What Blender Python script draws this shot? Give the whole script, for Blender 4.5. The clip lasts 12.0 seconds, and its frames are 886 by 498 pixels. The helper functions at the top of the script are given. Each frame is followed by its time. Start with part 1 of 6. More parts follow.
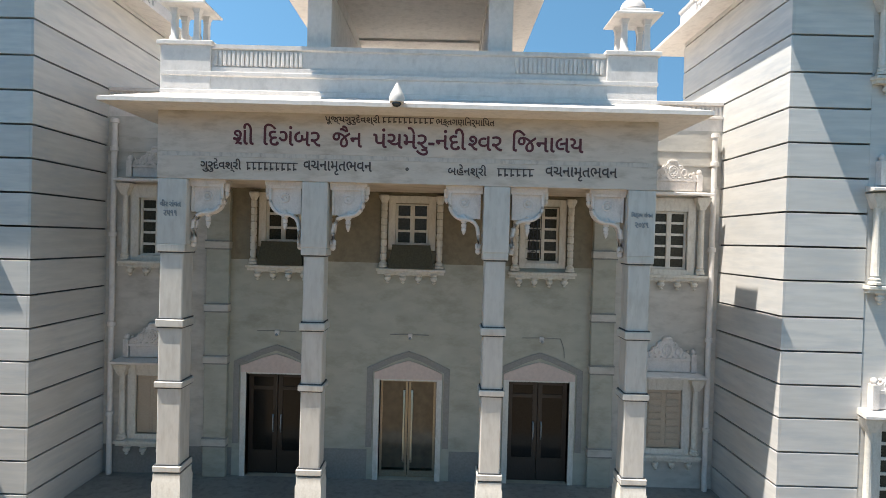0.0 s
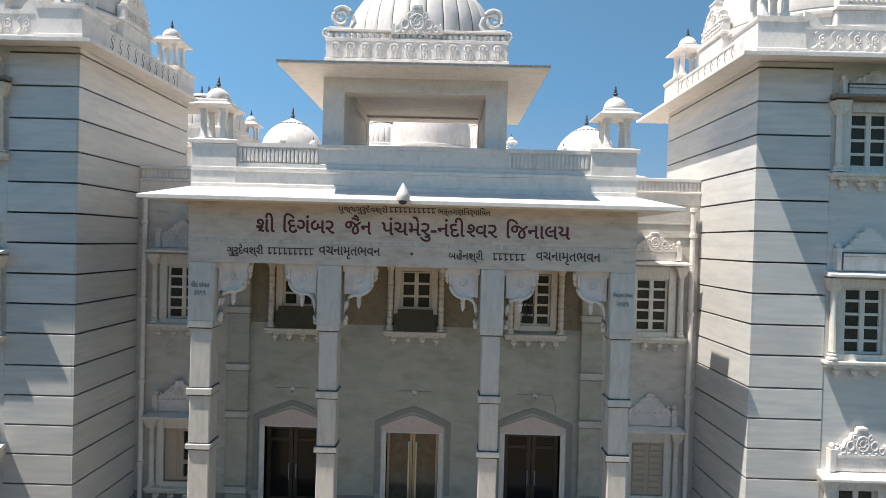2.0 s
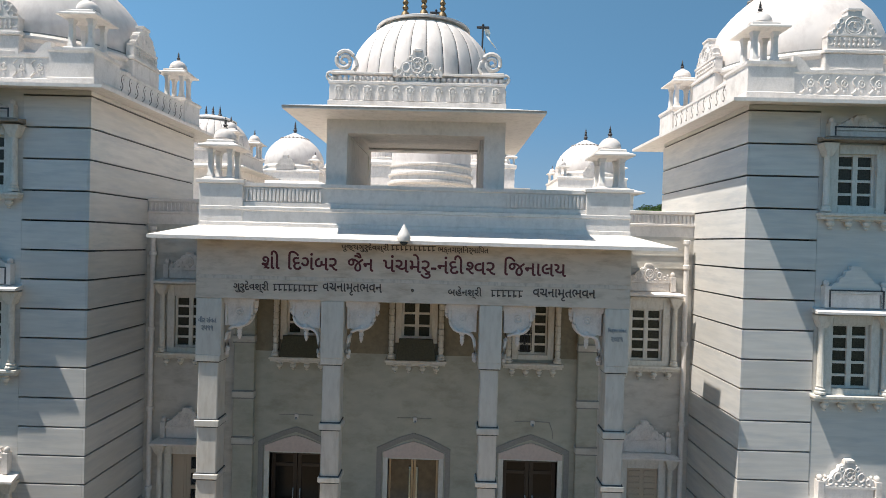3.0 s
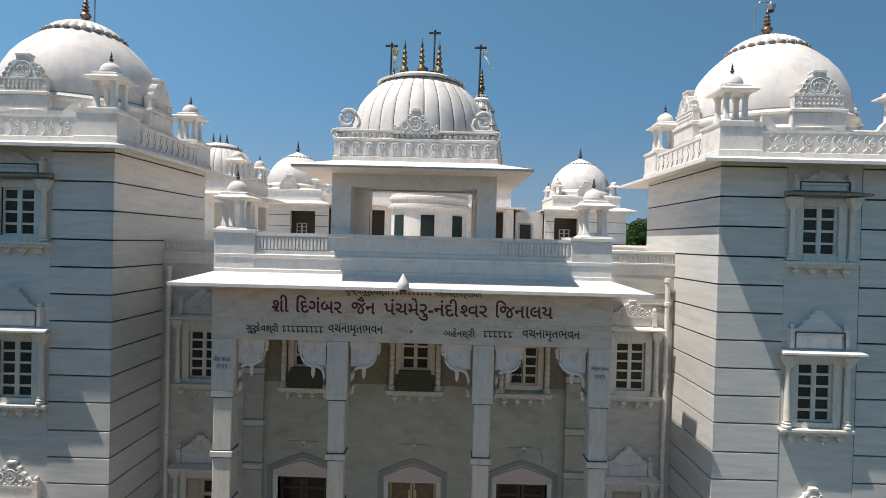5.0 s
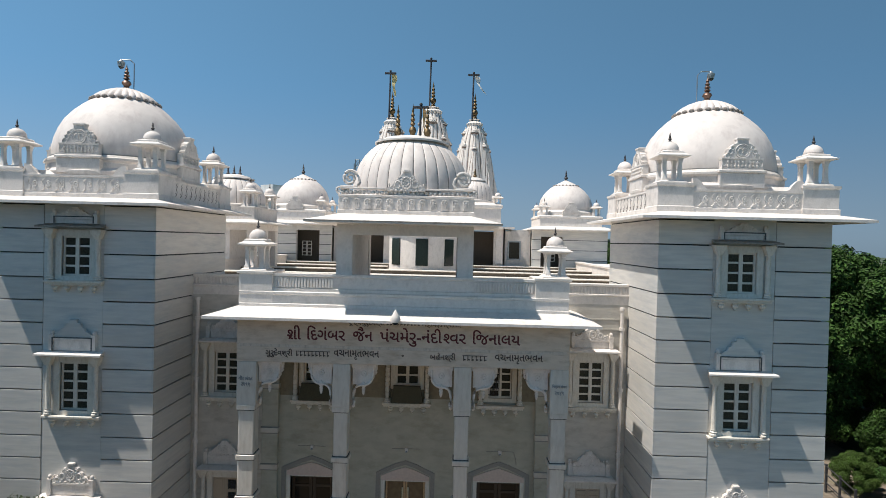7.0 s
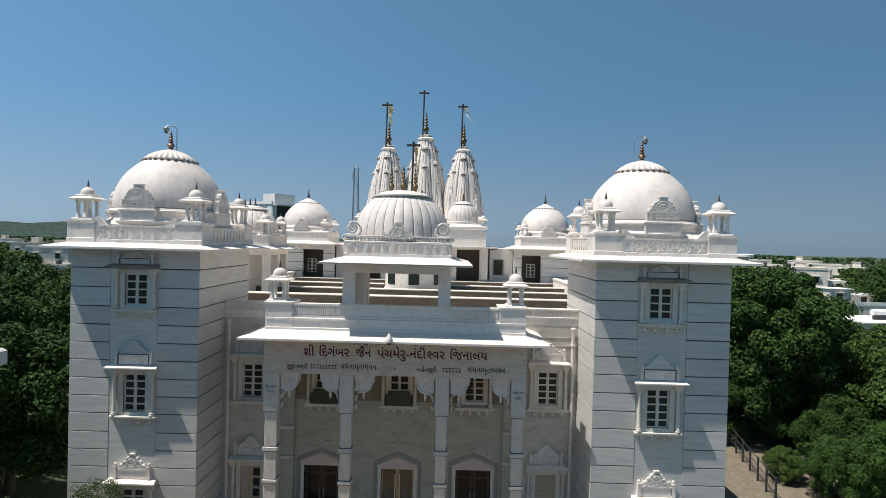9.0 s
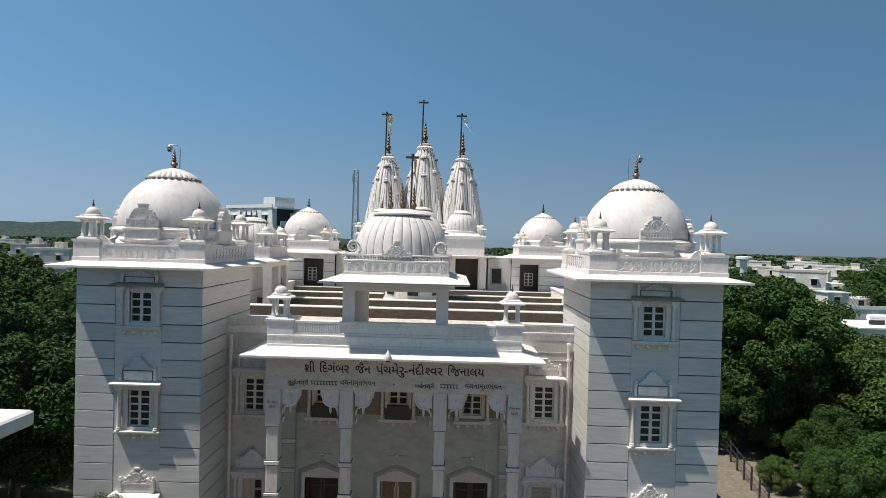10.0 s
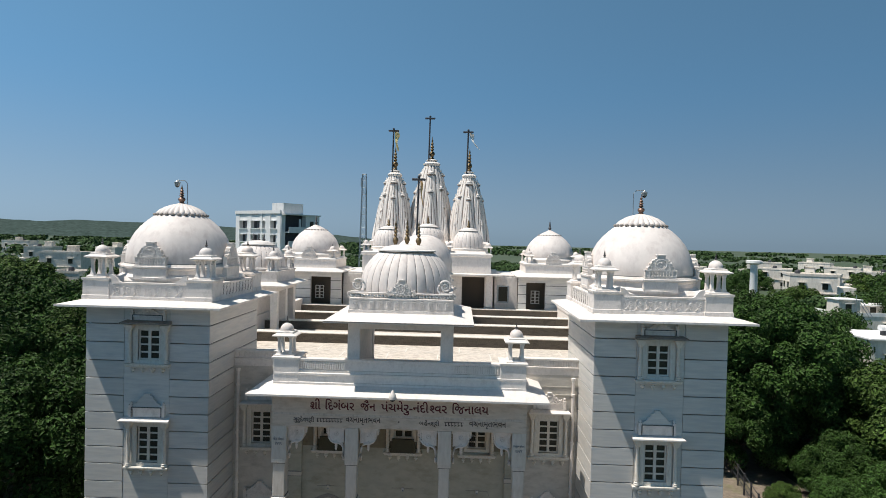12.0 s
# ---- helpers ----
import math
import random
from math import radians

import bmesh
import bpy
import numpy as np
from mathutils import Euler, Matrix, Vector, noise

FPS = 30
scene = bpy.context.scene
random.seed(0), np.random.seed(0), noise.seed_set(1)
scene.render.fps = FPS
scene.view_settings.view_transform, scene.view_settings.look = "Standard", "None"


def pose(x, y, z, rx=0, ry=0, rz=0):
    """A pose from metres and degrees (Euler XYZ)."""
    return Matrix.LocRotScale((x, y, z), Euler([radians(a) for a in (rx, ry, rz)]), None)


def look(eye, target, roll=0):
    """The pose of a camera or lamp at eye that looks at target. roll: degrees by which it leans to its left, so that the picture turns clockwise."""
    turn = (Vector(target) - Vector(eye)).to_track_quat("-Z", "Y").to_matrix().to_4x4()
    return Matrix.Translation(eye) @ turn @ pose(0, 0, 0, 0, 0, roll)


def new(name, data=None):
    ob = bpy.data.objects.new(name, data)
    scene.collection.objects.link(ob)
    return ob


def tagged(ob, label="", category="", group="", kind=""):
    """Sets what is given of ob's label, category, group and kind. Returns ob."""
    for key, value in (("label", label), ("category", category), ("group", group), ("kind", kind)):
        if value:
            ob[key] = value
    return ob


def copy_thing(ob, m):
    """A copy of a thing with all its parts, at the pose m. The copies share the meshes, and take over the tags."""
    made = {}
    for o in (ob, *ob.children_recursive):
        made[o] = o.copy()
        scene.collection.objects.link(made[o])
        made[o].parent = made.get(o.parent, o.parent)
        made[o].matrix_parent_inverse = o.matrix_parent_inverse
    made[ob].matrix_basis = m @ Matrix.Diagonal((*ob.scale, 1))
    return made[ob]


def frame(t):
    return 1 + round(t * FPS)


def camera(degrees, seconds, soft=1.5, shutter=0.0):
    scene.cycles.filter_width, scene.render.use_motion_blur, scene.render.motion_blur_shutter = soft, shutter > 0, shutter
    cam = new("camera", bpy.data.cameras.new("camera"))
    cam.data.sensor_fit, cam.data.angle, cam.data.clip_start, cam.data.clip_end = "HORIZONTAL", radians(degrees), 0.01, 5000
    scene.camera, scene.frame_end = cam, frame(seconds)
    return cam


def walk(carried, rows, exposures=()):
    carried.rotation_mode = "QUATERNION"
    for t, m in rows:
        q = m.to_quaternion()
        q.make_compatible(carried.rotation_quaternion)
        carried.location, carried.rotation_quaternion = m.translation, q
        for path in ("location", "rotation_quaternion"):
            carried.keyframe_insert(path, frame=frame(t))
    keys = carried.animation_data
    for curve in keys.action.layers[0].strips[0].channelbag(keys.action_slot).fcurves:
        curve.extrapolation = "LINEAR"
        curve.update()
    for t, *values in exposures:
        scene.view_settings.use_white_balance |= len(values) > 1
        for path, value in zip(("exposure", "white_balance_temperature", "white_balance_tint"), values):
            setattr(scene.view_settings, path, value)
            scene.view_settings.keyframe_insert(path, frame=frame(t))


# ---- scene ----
cam = camera(74.8, 12.0, soft=0.75)
METRES, EYE, TILT, LEAN, TURN = 14.0, 5.3, 0.0, 0.0, 0.3
ROWS = [
    (0.0, 0.0, 0.0, 0.0, 0.02, -0.81, -1.52),
    (0.5, -0.001, -0.0304, 0.0241, 0.08, -0.77, -1.52),
    (1.0, -0.0029, -0.0512, 0.0549, 0.2, -0.71, -1.5),
    (1.5, -0.0018, -0.0662, 0.0821, 0.24, -0.68, -1.49),
    (2.0, -0.0004, -0.0852, 0.1106, 0.3, -0.68, -1.51),
    (2.5, 0.0013, -0.0993, 0.1373, 0.34, -0.63, -1.53),
    (3.0, 0.0004, -0.1117, 0.1653, 0.41, -0.64, -1.51),
    (5.0, 0.0056, -0.1834, 0.2397, 0.44, -0.72, -1.45),
    (5.5, 0.0122, -0.2077, 0.2564, 0.47, -0.71, -1.41),
    (6.0, 0.018, -0.2484, 0.2778, 0.48, -0.71, -1.42),
    (6.5, 0.0248, -0.3007, 0.2972, 0.54, -0.75, -1.42),
    (7.0, 0.0356, -0.374, 0.3187, 0.6, -0.78, -1.43),
    (9.0, 0.0728, -0.6749, 0.4111, 0.44, -0.78, -1.45),
    (9.5, 0.0754, -0.6941, 0.4354, 0.32, -0.8, -1.45),
    (10.0, 0.0769, -0.7053, 0.4602, 0.43, -0.83, -1.46),
    (10.5, 0.08, -0.7124, 0.4861, 0.95, -0.87, -1.44),
    (11.0, 0.0841, -0.7175, 0.5101, 1.15, -0.94, -1.43),
    (11.5, 0.0848, -0.7163, 0.5356, 1.26, -0.99, -1.41),
    (12.0, 0.0855, -0.7107, 0.5644, 1.29, -1.07, -1.4),
]
walk(cam, [(t, pose(0.77, -10.6, EYE, TILT, LEAN, TURN) @ pose(METRES * x, METRES * y, METRES * z, 90 + pitch, roll, yaw)) for t, x, y, z, yaw, pitch, roll in ROWS],
     exposures=[(0.0, 0.96), (1.5, 0.78), (3.0, 0.52), (5.5, 0.23), (7.0, 0.16), (9.5, 0.13), (12.0, 0.09)])

# ---------------------------------------------------------------- light
SUN_DIR = Vector((-0.445, -0.136, 1.0)).normalized()
world = bpy.data.worlds.new("sky")
scene.world = world
world.use_nodes = True
wn = world.node_tree
sky = wn.nodes.new("ShaderNodeTexSky")
sky.sky_type = "NISHITA"
sky.sun_disc = False
sky.sun_elevation = math.asin(SUN_DIR.z)
sky.sun_rotation = math.atan2(SUN_DIR.x, SUN_DIR.y)
sky.air_density, sky.dust_density, sky.ozone_density = 1.0, 0.4, 1.0
bw = wn.nodes.new("ShaderNodeRGBToBW")
lift = wn.nodes.new("ShaderNodeMath")
lift.operation = "POWER"
lift.inputs[1].default_value = 0.4
tint = wn.nodes.new("ShaderNodeVectorMath")
tint.operation = "SCALE"
tc = wn.nodes.new("ShaderNodeTexCoord")
sep = wn.nodes.new("ShaderNodeSeparateXYZ")
wn.links.new(tc.outputs["Generated"], sep.inputs[0])
rise = wn.nodes.new("ShaderNodeMapRange")
rise.interpolation_type = "SMOOTHSTEP"
rise.inputs["From Min"].default_value, rise.inputs["From Max"].default_value = -0.02, 0.26
wn.links.new(sep.outputs["Z"], rise.inputs["Value"])
haze = wn.nodes.new("ShaderNodeMix")
haze.data_type = "VECTOR"
haze.inputs[4].default_value = (1.55, 2.2, 2.8)
haze.inputs[5].default_value = (0.96, 2.2, 3.75)
wn.links.new(rise.outputs[0], haze.inputs[0])
wn.links.new(haze.outputs[1], tint.inputs[0])
wn.links.new(sky.outputs[0], bw.inputs[0])
wn.links.new(bw.outputs[0], lift.inputs[0])
# the sky is brighter on the sun's side
side = wn.nodes.new("ShaderNodeVectorMath")
side.operation = "DOT_PRODUCT"
side.inputs[1].default_value = (SUN_DIR.x, SUN_DIR.y, 0.0)
wn.links.new(tc.outputs["Generated"], side.inputs[0])
glow = wn.nodes.new("ShaderNodeMath")
glow.operation = "MULTIPLY_ADD"
glow.inputs[1].default_value, glow.inputs[2].default_value = 0.85, 1.12
wn.links.new(side.outputs["Value"], glow.inputs[0])
gain = wn.nodes.new("ShaderNodeMath")
gain.operation = "MULTIPLY"
wn.links.new(lift.outputs[0], gain.inputs[0])
wn.links.new(glow.outputs[0], gain.inputs[1])
# a clear sky deepens towards the zenith
deep = wn.nodes.new("ShaderNodeMapRange")
deep.interpolation_type = "SMOOTHSTEP"
deep.inputs["From Min"].default_value, deep.inputs["From Max"].default_value = 0.38, 0.85
deep.inputs["To Min"].default_value, deep.inputs["To Max"].default_value = 1.0, 0.5
wn.links.new(sep.outputs["Z"], deep.inputs["Value"])
full = wn.nodes.new("ShaderNodeMath")
full.operation = "MULTIPLY"
wn.links.new(gain.outputs[0], full.inputs[0])
wn.links.new(deep.outputs[0], full.inputs[1])
wn.links.new(full.outputs[0], tint.inputs["Scale"])
wn.links.new(tint.outputs[0], wn.nodes["Background"].inputs[0])
wn.nodes["Background"].inputs[1].default_value = 0.0695
sun = new("sun", bpy.data.lights.new("sun", "SUN"))
sun.data.energy, sun.data.angle, sun.data.color = 5.0, radians(0.53), (1.0, 0.935, 0.85)
sun.matrix_world = look(SUN_DIR * 60, (0, 0, 0))

# ---------------------------------------------------------------- materials
def mat(name, rgb, rough=0.6, metal=0.0, var=0.12, scale=6.0, stretch=(1, 1, 1), stain=None, stain_amt=0.0,
        stain_scale=0.7, stain_stretch=(1, 1, 0.35), bump=0.15, bump_scale=40.0, rand=0.0, spec=0.5, detail=6, island=0.0, sdetail=8):
    m = bpy.data.materials.new(name)
    m.use_nodes = True
    nt = m.node_tree
    b = nt.nodes["Principled BSDF"]
    b.inputs["Roughness"].default_value = rough
    b.inputs["Metallic"].default_value = metal
    b.inputs["Specular IOR Level"].default_value = spec
    geo = nt.nodes.new("ShaderNodeNewGeometry")
    def mapped(sc, st):
        mp = nt.nodes.new("ShaderNodeMapping")
        mp.inputs["Scale"].default_value = [sc * s for s in st]
        nt.links.new(geo.outputs["Position"], mp.inputs["Vector"])
        return mp
    n1 = nt.nodes.new("ShaderNodeTexNoise")
    n1.inputs["Detail"].default_value = detail
    nt.links.new(mapped(scale, stretch).outputs[0], n1.inputs["Vector"])
    r1 = nt.nodes.new("ShaderNodeMapRange")
    r1.inputs["From Min"].default_value, r1.inputs["From Max"].default_value = 0.3, 0.7
    r1.inputs["To Min"].default_value, r1.inputs["To Max"].default_value = 1 - var, 1 + var
    nt.links.new(n1.outputs["Fac"], r1.inputs["Value"])
    mul = nt.nodes.new("ShaderNodeVectorMath")
    mul.operation = "SCALE"
    mul.inputs[0].default_value = rgb
    nt.links.new(r1.outputs[0], mul.inputs["Scale"])
    out = mul.outputs[0]
    if rand:
        oi = nt.nodes.new("ShaderNodeObjectInfo")
        rr = nt.nodes.new("ShaderNodeMapRange")
        rr.inputs["To Min"].default_value, rr.inputs["To Max"].default_value = 1 - rand, 1 + rand
        nt.links.new(oi.outputs["Random"], rr.inputs["Value"])
        m2 = nt.nodes.new("ShaderNodeVectorMath")
        m2.operation = "SCALE"
        nt.links.new(out, m2.inputs[0])
        nt.links.new(rr.outputs[0], m2.inputs["Scale"])
        out = m2.outputs[0]
    if island:
        ri = nt.nodes.new("ShaderNodeMapRange")
        ri.inputs["To Min"].default_value, ri.inputs["To Max"].default_value = 1 - island, 1 + island
        nt.links.new(geo.outputs["Random Per Island"], ri.inputs["Value"])
        m3 = nt.nodes.new("ShaderNodeVectorMath")
        m3.operation = "SCALE"
        nt.links.new(out, m3.inputs[0])
        nt.links.new(ri.outputs[0], m3.inputs["Scale"])
        out = m3.outputs[0]
    if stain:
        n2 = nt.nodes.new("ShaderNodeTexNoise")
        n2.inputs["Detail"].default_value = sdetail
        n2.inputs["Roughness"].default_value = 0.65
        nt.links.new(mapped(stain_scale, stain_stretch).outputs[0], n2.inputs["Vector"])
        r2 = nt.nodes.new("ShaderNodeMapRange")
        r2.inputs["From Min"].default_value, r2.inputs["From Max"].default_value = 0.48, 0.72
        r2.inputs["To Max"].default_value = stain_amt
        nt.links.new(n2.outputs["Fac"], r2.inputs["Value"])
        mx = nt.nodes.new("ShaderNodeMix")
        mx.data_type = "RGBA"
        nt.links.new(r2.outputs[0], mx.inputs[0])
        nt.links.new(out, mx.inputs[6])
        mx.inputs[7].default_value = (*stain, 1)
        out = mx.outputs[2]
    nt.links.new(out, b.inputs["Base Color"])
    if bump:
        n3 = nt.nodes.new("ShaderNodeTexNoise")
        n3.inputs["Detail"].default_value = 4
        nt.links.new(mapped(bump_scale, (1, 1, 1)).outputs[0], n3.inputs["Vector"])
        bp = nt.nodes.new("ShaderNodeBump")
        bp.inputs["Strength"].default_value = bump
        bp.inputs["Distance"].default_value = 0.02
        nt.links.new(n3.outputs["Fac"], bp.inputs["Height"])
        nt.links.new(bp.outputs[0], b.inputs["Normal"])
    return m


M_WHITE = mat("white_paint", (0.75, 0.70, 0.655), 0.7, var=0.04, scale=3, stain=(0.44, 0.40, 0.365), stain_amt=0.42, stain_scale=1.1, stain_stretch=(1, 1, 0.7), bump=0.12)
M_DOME = mat("dome_plaster", (0.725, 0.665, 0.625), 0.65, var=0.05, scale=0.8, stain=(0.52, 0.45, 0.42), stain_amt=0.6, stain_scale=0.6, sdetail=4, stain_stretch=(1, 1, 0.5), bump=0.08)
M_CARVE = mat("carved_white_stone", (0.73, 0.675, 0.63), 0.8, var=0.06, scale=6, stain=(0.36, 0.32, 0.28), stain_amt=0.5, stain_scale=0.8, stain_stretch=(1, 1, 0.6), bump=0.18, bump_scale=50)
M_MARBLE = mat("veined_marble", (0.615, 0.598, 0.565), 0.38, detail=2, var=0.07, scale=0.7, stretch=(0.35, 0.35, 3.2), stain=(0.46, 0.475, 0.485), stain_amt=0.7, stain_scale=0.42, stain_stretch=(0.45, 0.45, 2.6), sdetail=3.5, bump=0.03, rand=0.08)
M_MARBLE_V = mat("pillar_marble", (0.62, 0.59, 0.54), 0.35, detail=2, var=0.05, scale=0.9, stretch=(2.5, 2.5, 0.6), stain=(0.46, 0.42, 0.37), stain_amt=0.55, stain_scale=0.8, stain_stretch=(2.2, 2.2, 0.6), sdetail=3, bump=0.03)
M_SIGN = mat("sign_marble", (0.63, 0.55, 0.47), 0.4, detail=2, var=0.06, scale=0.8, stretch=(0.5, 1, 2.2), stain=(0.36, 0.29, 0.215), stain_amt=0.7, stain_scale=0.6, stain_stretch=(0.6, 1, 2.0), sdetail=4, bump=0.03)
M_STAINED = mat("damp_stained_course", (0.60, 0.54, 0.48), 0.5, detail=2, var=0.05, scale=0.8, stain=(0.30, 0.27, 0.24), stain_amt=0.8, stain_scale=1.4, stain_stretch=(1, 1, 0.4), sdetail=3, bump=0.03)
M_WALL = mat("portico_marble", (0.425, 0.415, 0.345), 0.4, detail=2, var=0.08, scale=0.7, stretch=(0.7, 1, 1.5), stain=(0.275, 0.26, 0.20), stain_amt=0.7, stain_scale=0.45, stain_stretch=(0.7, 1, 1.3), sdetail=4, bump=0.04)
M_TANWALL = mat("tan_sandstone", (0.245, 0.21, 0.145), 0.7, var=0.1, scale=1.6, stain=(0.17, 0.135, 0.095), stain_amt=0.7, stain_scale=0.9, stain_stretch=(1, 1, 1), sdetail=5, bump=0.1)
M_SOILED = mat("soiled_ledge_stone", (0.30, 0.27, 0.235), 0.85, var=0.3, scale=5, stain=(0.09, 0.08, 0.065), stain_amt=0.8, stain_scale=2.5, stain_stretch=(1, 1, 1), bump=0.3)
M_DARKCARVE = mat("dark_carving", (0.24, 0.22, 0.20), 0.85, var=0.3, scale=6, bump=0.15)
M_PETAL = mat("weathered_petal_stone", (0.27, 0.24, 0.215), 0.8, var=0.25, scale=9, bump=0.2)
M_PLANTER = mat("dark_olive_box", (0.050, 0.050, 0.030), 0.6, var=0.3, scale=6, bump=0.15)
M_GROOVE = mat("dark_joint_and_shade", (0.07, 0.073, 0.076), 0.8, var=0.2, bump=0)
M_CREAM = mat("cream_stone", (0.70, 0.66, 0.59), 0.6, var=0.06, scale=5, stain=(0.42, 0.36, 0.28), stain_amt=0.45, stain_scale=2.5, bump=0.12)
M_PINK = mat("pink_stone", (0.62, 0.50, 0.44), 0.5, var=0.07, scale=3, bump=0.06)
M_GREYBAND = mat("grey_marble_band", (0.25, 0.245, 0.23), 0.35, var=0.12, scale=4, bump=0.04)
M_GLASS = mat("dark_window_glass", (0.055, 0.052, 0.040), 0.12, var=0.3, bump=0, spec=0.14)
M_WOOD = mat("dark_wood", (0.030, 0.020, 0.014), 0.4, var=0.3, scale=3, stretch=(8, 8, 0.6), bump=0.1)
M_TAN = mat("tan_shutter_wood", (0.50, 0.40, 0.30), 0.6, var=0.1, scale=4, stretch=(1, 1, 8), bump=0.1)
M_BROWN = mat("brown_timber", (0.085, 0.065, 0.045), 0.6, var=0.25, scale=6, bump=0.15)
M_BRASS = mat("brass", (0.15, 0.11, 0.06), 0.55, metal=0.75, var=0.15, bump=0.03)
M_COPPER = mat("aged_copper", (0.17, 0.11, 0.085), 0.45, metal=0.7, var=0.3, scale=10, bump=0.1)
M_IRON = mat("dark_iron", (0.06, 0.06, 0.065), 0.55, metal=0.4, var=0.3, bump=0.1)
M_STEEL = mat("galvanised_steel", (0.38, 0.41, 0.43), 0.4, metal=0.7, var=0.15, bump=0.05)
M_RED = mat("maroon_letter_paint", (0.10, 0.016, 0.022), 0.45, var=0.1, bump=0)
M_INK = mat("dark_letter_paint", (0.07, 0.05, 0.045), 0.5, var=0.1, bump=0)
M_RIBLINE = mat("rib_joint_line", (0.075, 0.072, 0.07), 0.8, var=0.2, bump=0)
M_SEAM = mat("rusty_seam_line", (0.20, 0.15, 0.125), 0.8, var=0.3, bump=0)
M_GREYINK = mat("grey_letter_paint", (0.25, 0.27, 0.29), 0.5, var=0.1, bump=0)
M_DECK = mat("roof_tile_floor", (0.62, 0.56, 0.49), 0.7, var=0.14, scale=1.2, stain=(0.26, 0.215, 0.17), stain_amt=0.75, stain_scale=0.7, stain_stretch=(0.7, 1.4, 1), bump=0.1)
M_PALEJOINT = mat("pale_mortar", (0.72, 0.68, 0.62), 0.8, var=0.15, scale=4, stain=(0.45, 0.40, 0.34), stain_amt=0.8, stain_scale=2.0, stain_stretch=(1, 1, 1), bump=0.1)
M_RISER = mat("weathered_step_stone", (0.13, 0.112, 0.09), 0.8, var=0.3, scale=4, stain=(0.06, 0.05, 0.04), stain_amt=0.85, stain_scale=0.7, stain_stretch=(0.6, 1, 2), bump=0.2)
M_FLOOR = mat("portico_floor", (0.25, 0.252, 0.24), 0.3, var=0.1, scale=1.5, stain=(0.10, 0.11, 0.105), stain_amt=0.8, stain_scale=1.3, stain_stretch=(1, 1, 1), bump=0.03)
M_CLOTH_Y = mat("pale_saffron_cloth", (0.68, 0.56, 0.27), 0.9, var=0.1, bump=0.1)
M_CLOTH_O = mat("faded_orange_cloth", (0.55, 0.36, 0.17), 0.9, var=0.15, bump=0.1)
M_CLOTH_W = mat("white_cloth", (0.75, 0.75, 0.72), 0.9, var=0.06, bump=0.1)
M_LEAF = mat("tree_leaf", (0.036, 0.076, 0.016), 0.6, spec=0.15, island=0.62, var=0.35, scale=0.8, rand=0.15, bump=0)
M_LEAF2 = mat("pale_tree_leaf", (0.054, 0.094, 0.020), 0.6, spec=0.15, island=0.62, var=0.35, scale=0.8, rand=0.15, bump=0)
M_FARLEAF = mat("far_leaf", (0.040, 0.072, 0.026), 0.8, spec=0.1, island=0.3, var=0.4, scale=0.05, bump=0)
M_BARK = mat("tree_bark", (0.13, 0.10, 0.075), 0.9, var=0.3, scale=5, stretch=(4, 4, 0.6), bump=0.5, bump_scale=20)
M_EARTH = mat("dry_earth", (0.19, 0.155, 0.12), 0.95, var=0.25, scale=0.9, stain=(0.12, 0.14, 0.05), stain_amt=0.6, stain_scale=0.25, stain_stretch=(1, 1, 1), bump=0.3, bump_scale=8)
M_COURT = mat("dusty_asphalt", (0.06, 0.055, 0.05), 0.9, var=0.25, scale=0.9, stain=(0.10, 0.085, 0.065), stain_amt=0.6, stain_scale=0.3, stain_stretch=(1, 1, 1), bump=0.3, bump_scale=20)
M_PAVE = mat("tan_sandstone_paving", (0.27, 0.195, 0.12), 0.85, var=0.15, scale=1.2, stain=(0.14, 0.10, 0.065), stain_amt=0.6, stain_scale=0.5, stain_stretch=(1, 1, 1), bump=0.2, bump_scale=20)
M_HOUSE = mat("house_render", (0.72, 0.665, 0.59), 0.85, var=0.06, scale=1, stain=(0.40, 0.35, 0.29), stain_amt=0.6, stain_scale=0.35, rand=0.12, bump=0.1)
M_HILL = mat("hill_scrub", (0.050, 0.072, 0.066), 1.0, var=0.3, scale=0.012, detail=9, spec=0.0, stain=(0.030, 0.048, 0.042), stain_amt=0.7, stain_scale=0.005, stain_stretch=(1, 1, 2), bump=0)
M_OCHRE = mat("ochre_render", (0.34, 0.27, 0.19), 0.9, var=0.12, scale=0.8, stain=(0.20, 0.16, 0.12), stain_amt=0.5, stain_scale=0.4, bump=0.1)
M_BLOCK = mat("block_render", (0.80, 0.79, 0.77), 0.85, var=0.05, scale=0.8, stain=(0.55, 0.53, 0.50), stain_amt=0.4, stain_scale=0.3, bump=0.1)
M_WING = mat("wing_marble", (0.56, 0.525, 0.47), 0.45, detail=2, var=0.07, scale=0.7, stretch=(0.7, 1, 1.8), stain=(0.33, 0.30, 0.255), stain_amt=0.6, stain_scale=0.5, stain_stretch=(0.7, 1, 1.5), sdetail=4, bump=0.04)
M_GREENGLASS = mat("dark_green_glass", (0.022, 0.032, 0.028), 0.15, var=0.3, bump=0, spec=0.3)
M_LENS = mat("camera_dark_dome", (0.03, 0.035, 0.04), 0.15, var=0.1, bump=0)


